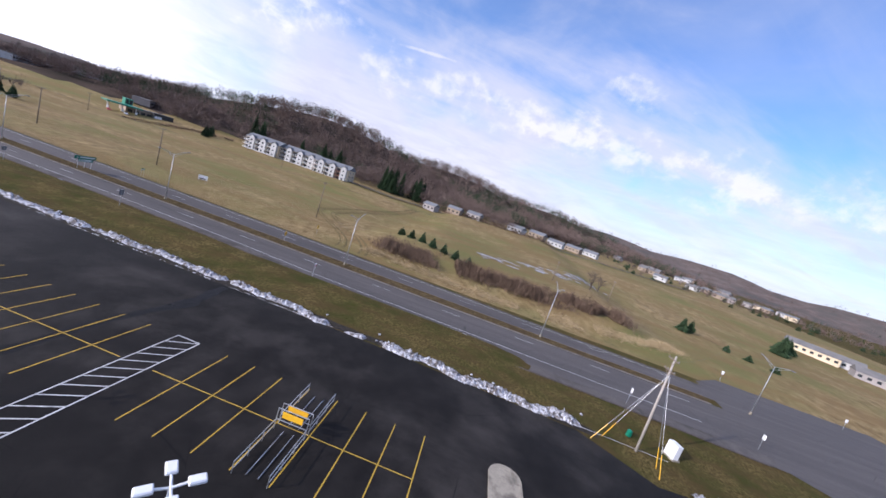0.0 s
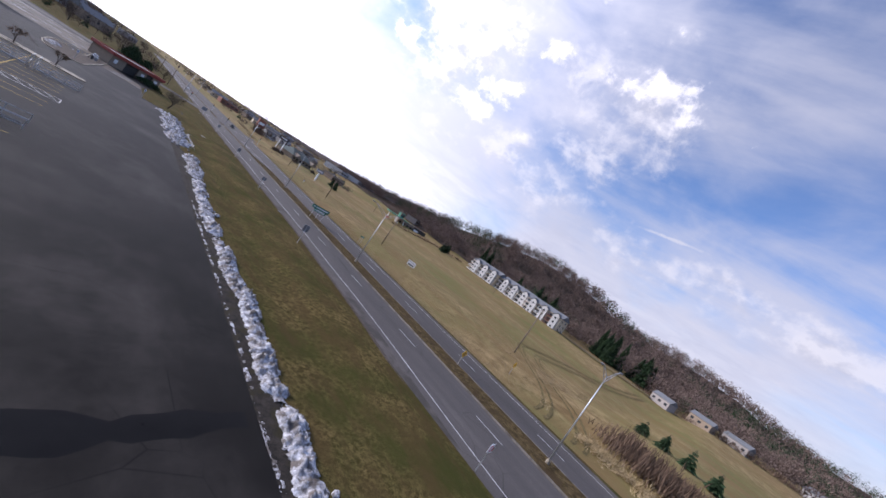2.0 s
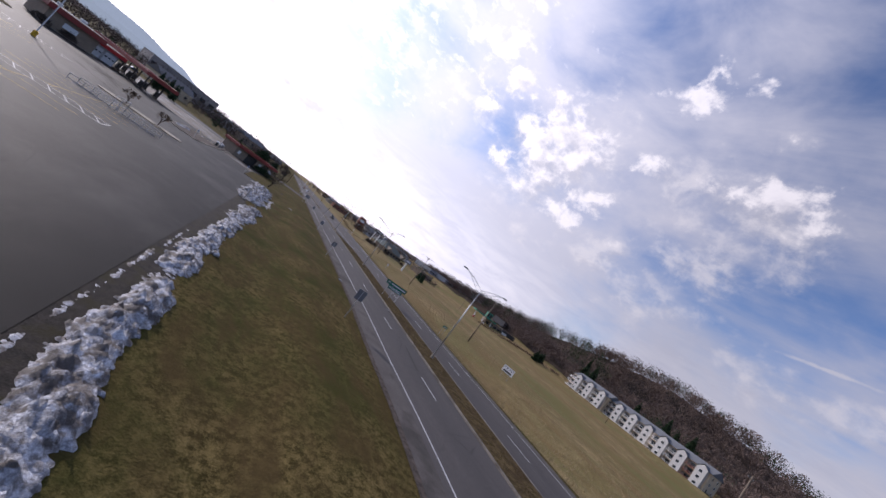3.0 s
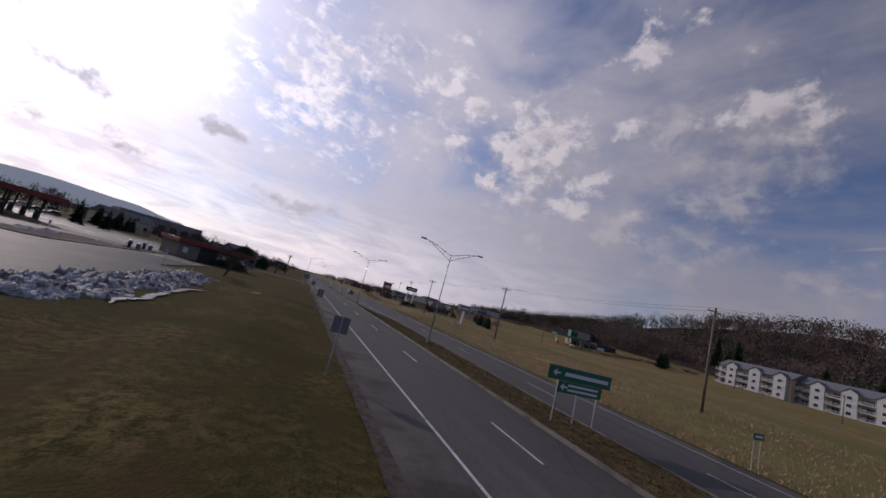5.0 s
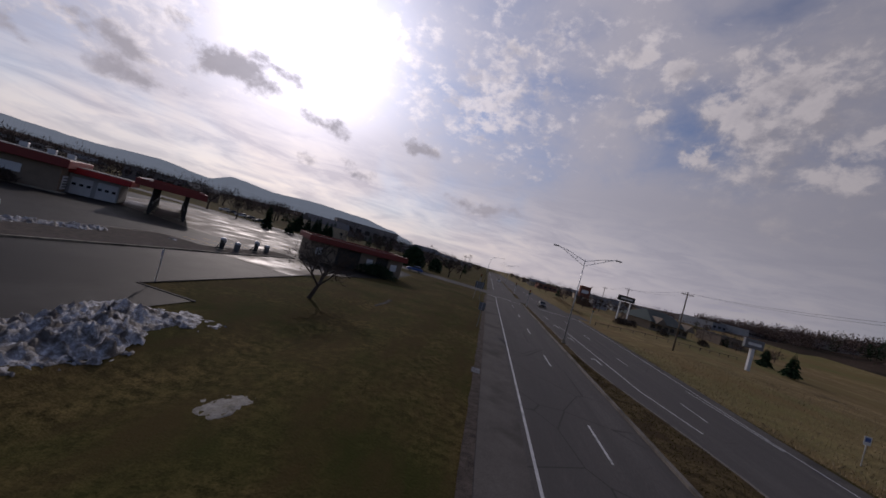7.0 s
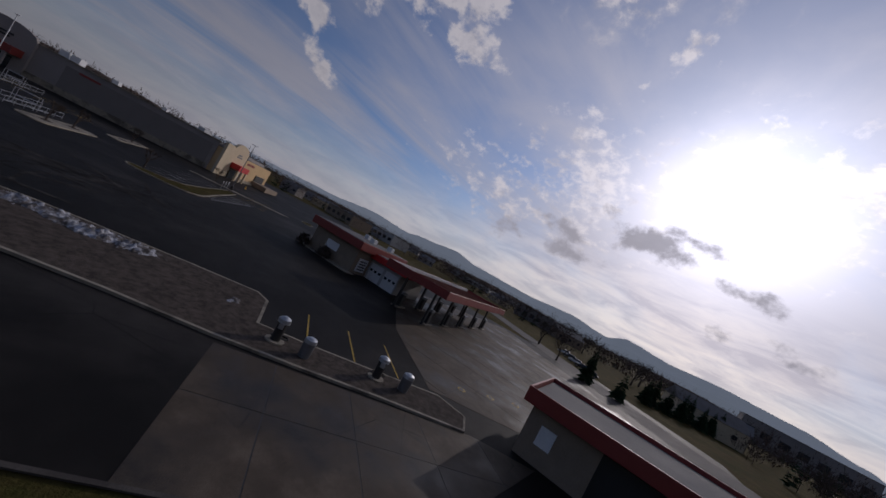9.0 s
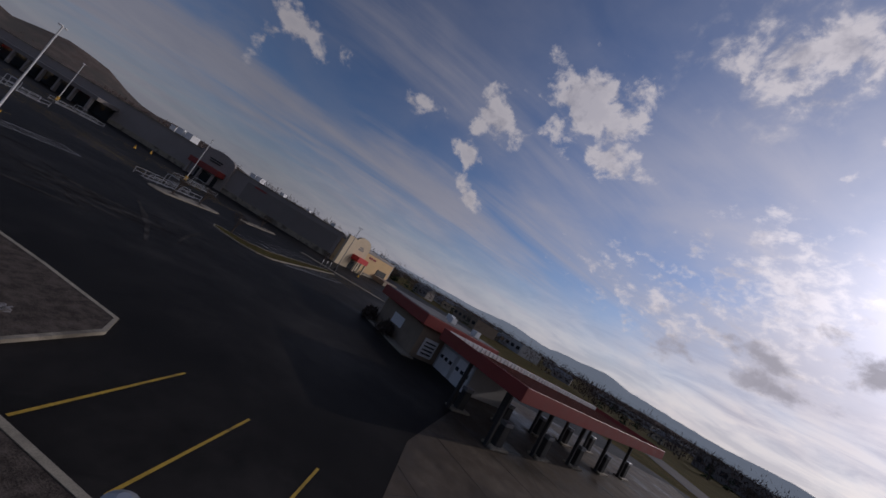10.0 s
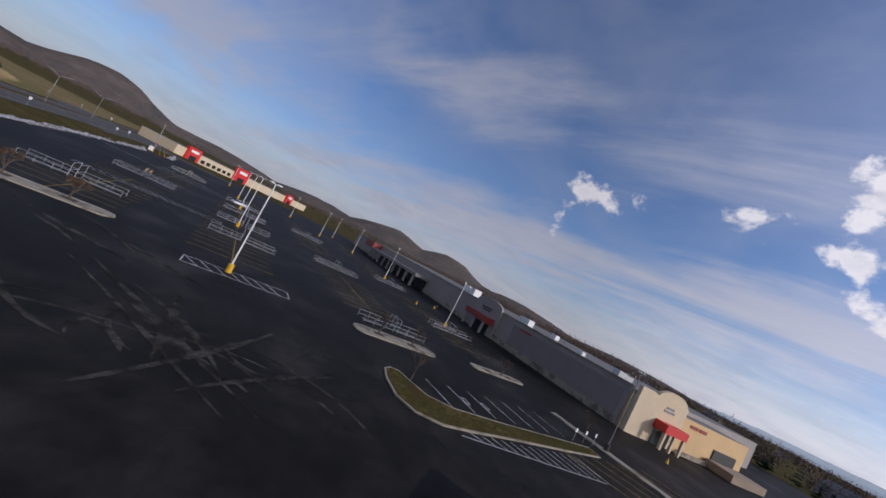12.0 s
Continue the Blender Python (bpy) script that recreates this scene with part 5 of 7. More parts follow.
# ---- street furniture ----
def street_lamp():
    lab, cat, grp = "galvanised double-arm street lamp standing in the grassy median", "street lamp", "median street lamps"
    ob = thing("street_lamp", lab, cat, grp, at=(0, 0, 0.12))
    part("base", tube(fresh(), (0, 0, -0.1), (0, 0, 0.45), 0.26, 0.2, 10), M["kerb"], ob, "concrete footing")
    part("pole", tube(fresh(), (0, 0, 0.4), (0, 0, 10.7), 0.085, 0.05, 10), M["steel"], ob, smooth=True)
    for s in (-1, 1):
        up = [(0, 0, 10.55), (s * 0.9, 0, 10.9), (s * 2.2, 0, 11.35), (s * 3.5, 0, 11.6)]
        lo = [(0, 0, 9.95), (s * 1.2, 0, 10.55), (s * 2.5, 0, 11.2), (s * 3.3, 0, 11.55)]
        bm = pipe(pipe(fresh(), up, 0.035), lo, 0.03)
        for a, b in zip(up[1:3], lo[1:3]):
            tube(bm, a, b, 0.02, 0.02, 5)
        arm = part("arm", bm, M["steel"], ob)
        bm = box(fresh(), (s * 3.85, 0, 11.62), (0.75, 0.3, 0.16), bevel=0.05)
        part("lamp_head", bm, M["sign_back"], arm, "flat grey lamp head")
    return ob


lamp0 = street_lamp()
for x, y in ((0, -181.3), (0, -137.6), (0, -92.4), (0, -46.5), (-1.7, 47.1), (-1.8, 200), (-1.8, 250), (-1.8, 300)):
    copy_thing(lamp0, pose(x, y, 0.12))


def verge_lamp(y):
    ob = thing("verge_lamp", "tall single-arm street lamp beside the far junction", "street lamp", at=(-13.2, y, 0.05))
    part("pole", tube(fresh(), (0, 0, 0), (0, 0, 11), 0.12, 0.07, 8), M["steel"], ob, smooth=True)
    bm = pipe(pipe(fresh(), [(0, 0, 10.9), (1.5, 0, 11.5), (5.0, 0, 11.9)], 0.04), [(0, 0, 10.3), (2.2, 0, 11.4)], 0.03)
    arm = part("arm", bm, M["steel"], ob)
    part("lamp_head", box(fresh(), (5.3, 0, 11.9), (0.75, 0.3, 0.16), bevel=0.05), M["sign_back"], arm)


verge_lamp(150)


def lot_lamp(x, y, heads, dark=False):
    ob = thing("lot_lamp", "tall white lot lamp on a yellow concrete base" if not dark else "tall dark lot lamp beside the walkway", "lot lamp", "parking lot lamps", at=(x, y, 0.02))
    part("base", tube(fresh(), (0, 0, 0), (0, 0, 1.0), 0.34, 0.32, 14), M["yellow_base"] if not dark else M["dark"], ob, "yellow painted base" if not dark else "dark base", smooth=False)
    part("pole", tube(fresh(), (0, 0, 1.0), (0, 0, 11.3), 0.1, 0.07, 8), M["white_metal"] if not dark else M["sign_back"], ob)
    for k in range(heads):
        a = math.pi / 4 + 2 * math.pi * k / heads
        c, s = math.cos(a), math.sin(a)
        arm = part("arm", tube(fresh(), (0, 0, 11.25), (c * 0.45, s * 0.45, 11.33), 0.045, 0.045, 6), M["white_metal"], ob)
        part("lamp_head", box(fresh(), (c * 0.7, s * 0.7, 11.36), (0.52, 0.36, 0.16), turn=a, bevel=0.04), M["white_metal"], arm, "flat white lamp head")


for x, y, n in ((-67.3, 0.2, 2), (-67.3, -38.5, 4), (-67.0, -76, 4), (-65.6, -112.5, 4), (-113.7, -21.8, 2), (-113.7, -64.3, 2), (-113.7, -107.5, 2), (-113.7, -150, 2), (-100, -117, 2), (-90, -150, 2), (-60, -165, 2)):
    lot_lamp(x, y, n)
lot_lamp(-115.3, 20.5, 2, True)


def utility_pole(x, y, h, lean=0.0, pale=False, label="brown wooden utility pole standing in the dry field", arms=1):
    ob = thing("utility_pole", label, "utility pole", "utility poles", at=(x, y, ground_height(x, y) - 0.1))
    ob.matrix_basis = ob.matrix_basis @ Matrix.Rotation(radians(lean), 4, "Y")
    part("pole", tube(fresh(), (0, 0, 0), (0, 0, h), 0.17, 0.11, 9), M["pale_wood"] if pale else M["wood"], ob, smooth=True)
    for k in range(arms):
        z = h - 0.5 - 1.4 * k
        bm = box(fresh(), (0, 0.1, z), (2.4, 0.1, 0.13))
        tube(bm, (-0.8, 0.1, z), (0, 0.12, z - 0.7), 0.03, 0.03, 5)
        tube(bm, (0.8, 0.1, z), (0, 0.12, z - 0.7), 0.03, 0.03, 5)
        arm = part("crossarm", bm, M["wood"], ob)
        for q in (-1.05, -0.4, 0.4, 1.05):
            part("insulator", tube(fresh(), (q, 0.1, z + 0.06), (q, 0.1, z + 0.24), 0.05, 0.03, 6), M["sign_back"], arm)
    return ob


POLES = [(37.3, -65.3, 12.3), (29.8, -12, 12.3), (27.7, 31.4, 12.2), (26.5, 78, 12.2), (34, 128, 12.2), (42, 178, 12.2), (50, 228, 12.2), (58, 285, 12)]
for x, y, h in POLES:
    utility_pole(x, y, h)
for x, y, h in ((62, -171, 8.5), (64, -150, 8), (148, 20, 9), (170, 62, 9), (110, 120, 10), (95, 190, 10), (70, 240, 10), (-24, 190, 11), (-26, 240, 11), (-22, 130, 9)):
    utility_pole(x, y, h, label="distant brown wooden utility pole")


def cable(name, pts, sag, r, label):
    bm = fresh()
    for a, b in zip(pts[:-1], pts[1:]):
        a, b = Vector(a), Vector(b)
        n = 10
        prev = a
        for i in range(1, n + 1):
            f = i / n
            p = a.lerp(b, f) - Vector((0, 0, sag * 4 * f * (1 - f)))
            tube(bm, prev, p, r, r, 4, False)
            prev = p
    solid(name, bm, M["dark"], label, "cable")


for off in (-1.05, 1.05):
    cable("power_cable", [(x + off, y, ground_height(x, y) + h - 0.3) for x, y, h in [(45, -120, 12)] + POLES], 0.7, 0.014, "thin dark power cable strung between the poles")

# corner pole with guys, cabinet and can by the lot's entrance
big = utility_pole(-30.9, -145.8, 13.0, 3.0, True, "tall pale wooden utility pole with guy wires on the verge", 2)
for dx, dy in ((-1.0, 6.0), (0.4, 4.2), (-2.2, -1.5), (-4.2, -1.0)):
    g = thing("guy_wire", "steel guy wire with yellow plastic guard at the pole", "guy wire", "guy wires", at=(-30.9, -145.8, 0))
    part("wire", tube(fresh(), (dx, dy, 0), (0.4, 0, 10.5), 0.015, 0.015, 4), M["steel"], g)
    top = Vector((dx, dy, 0)).lerp(Vector((0.4, 0, 10.5)), 0.22)
    part("guard", tube(fresh(), (dx, dy, 0), top, 0.045, 0.045, 6), M["sign_yellow"], g, "yellow plastic guard")
cab = thing("utility_cabinet", "white metal utility cabinet with sloped door on the verge", "utility cabinet", at=(-29.0, -151.0, 0), turn=20)
part("body", box(fresh(), (0, 0, 1.0), (1.5, 0.9, 1.9), bevel=0.06), M["white_metal"], cab)
part("plinth", box(fresh(), (0, 0, 0.05), (1.8, 1.2, 0.14)), M["kerb"], cab)
part("door", box(fresh(), (0.77, 0, 1.0), (0.04, 0.7, 1.6), bevel=0.01), M["sign_white"], cab)
bm = tube(fresh(), (0, 0, 0), (0, 0, 0.75), 0.34, 0.34, 12)
tube(bm, (0, 0, 0.75), (0, 0, 0.9), 0.34, 0.15, 12)
solid("pedestal", bm, M["green_sign"], "green domed utility pedestal in the grass", "pedestal", at=(-27.8, -146, 0))
cable("power_cable", [(-30.3, -145.8, 12.2), (0, -172, 11.0), (62, -171, 9.5)], 1.0, 0.012, "thin dark power cable crossing the highway")


# ---- signs ----
def text_on(parent, body, size, at, turn, material, name="lettering"):
    cu = bpy.data.curves.new(name, "FONT")
    cu.body, cu.size, cu.align_x, cu.align_y, cu.extrude = body, size, "CENTER", "CENTER", 0.004
    tmp = bpy.data.objects.new("tmp", cu)
    me = bpy.data.meshes.new_from_object(tmp)
    bpy.data.objects.remove(tmp)
    me.materials.append(material)
    ob = new(name, me)
    ob.parent = parent
    ob.matrix_basis = pose(*at, 90, 0, turn)
    return ob


def post_sign(name, label, at, turn, plate, h, face, back="sign_back", posts=1, shape="rect", post_mat="steel", group=""):
    """A plate on posts; the plate's face looks along local -y."""
    z = ground_height(at[0], at[1])
    ob = thing(name, label, "road sign", group, at=(at[0], at[1], z), turn=turn)
    w, ht = plate
    for k in range(posts):
        x = 0 if posts == 1 else (-w * 0.32 + k * w * 0.64 / (posts - 1))
        part("post", box(fresh(), (x, 0.04, (h + ht * 0.5) / 2), (0.06, 0.05, h + ht * 0.5)), M[post_mat], ob)
    bm = fresh()
    if shape == "diamond":
        r = w * 0.7071
        v = [bm.verts.new((r * math.cos(a), y, h + r * math.sin(a))) for y in (0, 0.02) for a in (0, math.pi / 2, math.pi, -math.pi / 2)]
        bm.faces.new(v[:4]), bm.faces.new(v[4:][::-1])
        for i in range(4):
            bm.faces.new((v[i], v[(i + 1) % 4], v[4 + (i + 1) % 4], v[4 + i]))
    else:
        box(bm, (0, 0, h), (w, 0.025, ht), bevel=0.008)
    pl = part("plate", bm, M[face], ob)
    return ob, pl


g, pl = post_sign("guide_sign", "green guide sign of two panels on three posts in the median", (0.3, -23.6), 0, (4.6, 0.75), 2.75, "green_sign", posts=3)
part("lower_plate", box(fresh(), (0.1, 0, 2.05), (3.2, 0.025, 0.62), bevel=0.008), M["green_sign"], g, "smaller green panel")
part("lettering_bar", box(fresh(), (0.45, -0.02, 2.75), (3.2, 0.012, 0.2)), M["sign_white"], g, "white unreadable lettering bar")
for z in (2.18, 1.93):
    part("lettering_bar", box(fresh(), (0.3, -0.02, z), (2.2, 0.012, 0.12)), M["sign_white"], g, "white unreadable lettering bar")
for z, x in ((2.75, -1.75), (2.05, -1.1)):
    bm = fresh()
    v = [bm.verts.new(p) for p in ((x - 0.25, -0.022, z), (x, -0.022, z + 0.2), (x, -0.022, z - 0.2))]
    bm.faces.new(v)
    box(bm, (x + 0.13, -0.022, z), (0.28, 0.008, 0.1))
    part("arrow", bm, M["sign_white"], g)
s2, _ = post_sign("route_sign", "small green sign on two thin wooden posts by the shoulder", (12.6, -26), 0, (1.1, 0.42), 1.95, "green_sign", posts=2, post_mat="pale_wood")
part("lettering_bar", box(fresh(), (0, -0.02, 1.95), (0.75, 0.012, 0.13)), M["sign_white"], s2)
s3, _ = post_sign("sale_sign", "white for-sale board on posts in the dry field", (27.0, -31.4), -62, (2.5, 1.35), 1.9, "sign_white", posts=2, post_mat="pale_wood")
text_on(s3, "FOR SALE", 0.52, (0, -0.03, 2.2), 0, M["dark"])
part("number_bar", box(fresh(), (0, -0.02, 1.55), (1.9, 0.012, 0.36)), M["dark"], s3, "dark number bar")
for x, y, t in ((1.2, -76.7, 0), (18.5, -75.6, 0)):
    s4, _ = post_sign("warning_sign", "yellow diamond warning sign on a wooden post", (x, y), t, (0.8, 0.8), 1.9, "sign_yellow", shape="diamond", post_mat="pale_wood", group="warning signs")
    bm = box(fresh(), (0, -0.02, 1.9), (0.1, 0.012, 0.45))
    box(bm, (0.12, -0.02, 2.05), (0.28, 0.012, 0.1))
    part("arrow", bm, M["dark"], s4)
for x, y, w, h, z in ((-14.2, -51.0, 0.95, 1.1, 2.6), (-13.2, -22.0, 0.8, 0.8, 2.4), (-12.8, 6.0, 0.7, 0.9, 2.3), (-12.6, 41, 0.7, 0.9, 2.3)):
    post_sign("highway_sign", "grey back of a highway sign on a steel post", (x, y), 180, (w, h), z, "sign_back", group="highway signs")
s5, _ = post_sign("turn_sign", "white no-parking sign with a red ring on the verge", (-13.5, -92.0), 0, (0.62, 0.75), 2.1, "sign_white")
bm = fresh()
for i in range(20):
    a, b = 2 * math.pi * i / 20, 2 * math.pi * (i + 1) / 20
    tube(bm, (0.24 * math.cos(a), -0.02, 2.1 + 0.24 * math.sin(a)), (0.24 * math.cos(b), -0.02, 2.1 + 0.24 * math.sin(b)), 0.03, 0.03, 4)
part("ring", bm, M["bright_red"], s5, "red ring")
for x, y, t in ((-17.0, -149.9, 0), (-16.0, -171.4, 0), (17.5, -186, 90), (14, -212, 90), (6, -228, 0)):
    post_sign("lane_sign", "white lane sign on a steel post by the road", (x, y), t, (0.6, 0.8), 2.2, "sign_white", group="lane signs")
for x, y in ((-23.5, -190), (-27, -199)):
    st, _ = post_sign("stop_sign", "red stop sign on a post at the side street", (x, y), 150, (0.75, 0.75), 2.2, "bright_red", group="stop signs")
s6, _ = post_sign("notice_board", "grey back of a wide sign on two posts at the junction", (-13.8, 71), 180, (1.7, 1.3), 2.9, "sign_back", posts=2)
for x, y, t in ((16.6, 30.8, 0), (-33.4, 21.0, -40), (-46.2, 20.6, -40)):
    s7, _ = post_sign("small_sign", "small blue and white sign on a steel post", (x, y), t, (0.5, 0.62), 1.9, "sign_white", group="small post signs")
    part("symbol", box(fresh(), (0, -0.02, 1.98), (0.36, 0.012, 0.3)), M["blue"], s7, "blue symbol panel")
solid("post", box(fresh(), (0, 0, 1.1), (0.16, 0.16, 2.2), bevel=0.02), M["pale_wood"], "plain pale wooden post at the lot's edge", "post", at=(-28.4, -20.8, 0))


# traffic signals
def signal(x, y, h, ang):
    ob = thing("traffic_signal", "black traffic signal on a steel post in the junction", "traffic signal", "traffic signals", at=(x, y, 0.1), turn=ang)
    part("post", tube(fresh(), (0, 0, 0), (0, 0, h), 0.07, 0.06, 8), M["steel"], ob)
    hd = part("housing", box(fresh(), (0, -0.05, h + 0.3), (0.36, 0.28, 1.1), bevel=0.03), M["dark"], ob)
    for k, m_ in enumerate((M["bright_red"], M["sign_yellow"], M["green_sign"])):
        part("lens", tube(fresh(), (0, -0.2, h + 0.65 - 0.35 * k), (0, -0.3, h + 0.65 - 0.35 * k), 0.12, 0.12, 10), m_, hd)


for x, y in ((-2.0, 88.5), (-2.0, 131), (13.8, 91), (-14.5, 112)):
    signal(x, y, 3.3, 0)


def pylon(x, y, w, d, h, base_h, material, label, legs=1):
    ob = thing("pylon_sign", label, "pylon sign", at=(x, y, ground_height(x, y)), turn=10)
    for k in range(legs):
        part("leg", box(fresh(), ((k - (legs - 1) / 2) * w * 0.6, 0, base_h / 2), (0.7 if legs == 1 else 0.3, 0.5, base_h)), M["white_metal"], ob)
    part("panel", box(fresh(), (0, 0, base_h + h / 2), (w, d, h), bevel=0.06), material, ob)
    part("lettering_bar", box(fresh(), (0, -d / 2 - 0.02, base_h + h / 2), (w * 0.7, 0.03, h * 0.3)), M["sign_white"] if material is not M["sign_white"] else M["blue"], ob)


pylon(43, 82, 4.2, 0.6, 1.9, 4.6, M["sign_back"], "grey-blue pylon sign on a white leg")
pylon(39.2, 142, 6.5, 0.6, 2.0, 7.6, M["dark"], "dark wide pylon sign on two legs", 2)
pylon(40.5, 205, 5.6, 2.0, 6.0, 4.5, M["redbrick"], "dull red-brown tower sign above brush")


# ---- cart corrals ----
def corral_pair(x, y, turn=0.0, boards=True):
    """Two open-ended cart pens back to back, 11 m long in all."""
    ob = thing("cart_corral", "galvanised cart corral with yellow sign boards on the asphalt" if boards else "long galvanised cart corral rails on the asphalt", "cart corral", "cart corrals", at=(x, y, 0.02), turn=turn)
    for s in (-1, 1):
        for side in (-1.35, 1.35):
            bm = fresh()
            for z in (0.35, 0.95):
                tube(bm, (s * 0.35, side, z), (s * 5.3, side, z), 0.035, 0.035, 6)
            for px in (0.35, 1.9, 3.6, 5.3):
                tube(bm, (s * px, side, 0), (s * px, side, 0.98), 0.035, 0.035, 6)
            part("side_rail", bm, M["steel"], ob)
        bm = fresh()
        for a, b in (((s * 0.35, -1.35, 0), (s * 0.35, -1.35, 1.95)), ((s * 0.35, 1.35, 0), (s * 0.35, 1.35, 1.95)), ((s * 0.35, -1.35, 1.95), (s * 0.35, 1.35, 1.95)), ((s * 0.35, -1.35, 0.95), (s * 0.35, 1.35, 0.95))):
            tube(bm, a, b, 0.04, 0.04, 6)
        part("end_frame", bm, M["steel"], ob)
        if boards:
            part("sign_board", box(fresh(), (s * 0.42, 0, 1.55), (0.05, 1.8, 0.55), bevel=0.01), M["sign_yellow"], ob, "yellow sign board")
        bm = fresh()
        for q in (-0.45, 0.45):
            tube(bm, (s * 0.4, q, 0.12), (s * 5.0, q, 0.06), 0.03, 0.03, 5)
        part("guide_rail", bm, M["steel"], ob)
    return ob


c0 = corral_pair(-49.1, -109.6, 1.0)
copy_thing(c0, pose(-48.3, -51.8, 0.02))
c1 = corral_pair(-47.3, -19.2, 0.0, False)
for x, y in ((-68.5, -41.5), (-68.5, -23.0), (-89.6, -38.0), (-90.2, -1.2), (-89.0, -83), (-111.6, -54.0), (-112.3, -17.2), (-68.5, -64), (-68, -88)):
    copy_thing(c1, pose(x, y, 0.02, 0, 0, 0))

for x, y in ((-113.8, -38), (-123.8, -44.5), (-136.5, 19.3)):
    ob = thing("traffic_cone", "yellow warning stand on the asphalt", "warning stand", "warning stands", at=(x, y, 0.02))
    part("cone", tube(fresh(), (0, 0, 0.05), (0, 0, 0.95), 0.28, 0.05, 10), M["sign_yellow"], ob)
    part("foot", box(fresh(), (0, 0, 0.03), (0.7, 0.7, 0.06)), M["rubber"], ob)
for x, y in ((-126, -47), (-127.5, -49)):
    solid("barrel", tube(fresh(), (0, 0, 0), (0, 0, 1.0), 0.35, 0.3, 12), M["dark"], "dark litter barrel by the store front", "barrel", "litter barrels", at=(x, y, 0.02))
for x in (-110.2, -112.4, -108.0):
    o = thing("stall_sign", "small white stall sign on a short post", "stall sign", "stall signs", at=(x, 20.2 - 0.0, 0.14))
    part("post", tube(fresh(), (0, 0, 0), (0, 0, 1.2), 0.03, 0.03, 6), M["steel"], o)
    part("plate", box(fresh(), (0.02, 0, 1.35), (0.35, 0.03, 0.5)), M["sign_white"], o)
for x, y in ((-86.0, 3.9), (-91.4, 3.9), (-46.3, -5.2), (-51.4, -5.2), (-107.6, 2.6), (-112.6, 2.6)):
    bm = slab(fresh(), [(x - 0.7, y - 0.55), (x + 0.7, y - 0.55), (x + 0.7, y + 0.55), (x - 0.7, y + 0.55)], 0.1, 0.165)
    tagged(new("planting_square", finish("planting_square", bm, M["mulch"])), "dark mulch square in a concrete island", "planting bed", kind="structure")
for x in (-92.4, -95.4):
    painted("stall_symbol", [((x, 16.6), (x, 17.8), 0.12), ((x + 0.5, 16.6), (x + 0.5, 17.8), 0.12), ((x - 0.06, 16.6), (x + 0.56, 16.6), 0.12), ((x - 0.06, 17.8), (x + 0.56, 17.8), 0.12)], 0.031, M["white_paint"], "white stall symbol on asphalt")


for x, y in ((-12.15, -34.7), (-12.1, 24.0), (-2.95, -33.7)):
    ob = thing("storm_drain", "dark cast-iron storm drain grate at the kerb", "storm drain", "storm drains", at=(x, y, 0.03))
    part("frame", box(fresh(), (0, 0, 0.008), (0.6, 1.1, 0.02)), M["dark"], ob)
    for k in range(7):
        part("bar", box(fresh(), (0, -0.45 + 0.15 * k, 0.024), (0.5, 0.05, 0.014)), M["sign_back"], ob)


# ---- vacuums ----
def vacuum(x, y):
    ob = thing("vacuum_post", "steel vacuum post with a domed top and coiled hose", "vacuum", "car vacuums", at=(x, y, 0.14))
    part("body", tube(fresh(), (0, 0, 0), (0, 0, 1.15), 0.27, 0.27, 16), M["dark"], ob, "dark cylinder body", smooth=False)
    bm = tube(fresh(), (0, 0, 1.12), (0, 0, 1.34), 0.36, 0.34, 16)
    tube(bm, (0, 0, 1.34), (0, 0, 1.46), 0.34, 0.12, 16)
    part("dome", bm, M["steel"], ob, "bright steel dome")
    part("coin_box", box(fresh(), (0.3, -0.05, 1.0), (0.2, 0.26, 0.36), bevel=0.02), M["steel"], ob)
    bm = fresh()
    pts = [(-0.3, 0.1, 0.95)] + [(-0.55 - 0.25 * math.cos(a), 0.5 * math.sin(a) + 0.2, 0.06 + 0.03 * i / 14) for i, a in enumerate(np.linspace(0, 2.6 * math.pi, 18))]
    part("hose", pipe(bm, pts, 0.04, 6), M["rubber"], ob, "black coiled hose")
    part("plinth", tube(fresh(), (0, 0, -0.02), (0, 0, 0.06), 0.55, 0.55, 14), M["kerb"], ob)


def litter_barrel(x, y):
    ob = thing("litter_barrel", "grey ribbed litter barrel with an open hooded lid", "litter bin", "litter barrels", at=(x, y, 0.14))
    part("body", tube(fresh(), (0, 0, 0), (0, 0, 0.85), 0.32, 0.36, 16), M["sign_back"], ob)
    bm = tube(fresh(), (0, 0, 0.85), (0, 0, 1.05), 0.37, 0.34, 16)
    tube(bm, (0, 0, 1.05), (0, 0, 1.14), 0.34, 0.15, 16)
    part("lid", bm, M["steel"], ob, "steel hooded lid")


for y in (39.7, 46.0):
    vacuum(-44.5, y)
for x, y in ((-43.8, 41.4), (-44.1, 47.8)):
    litter_barrel(x, y)


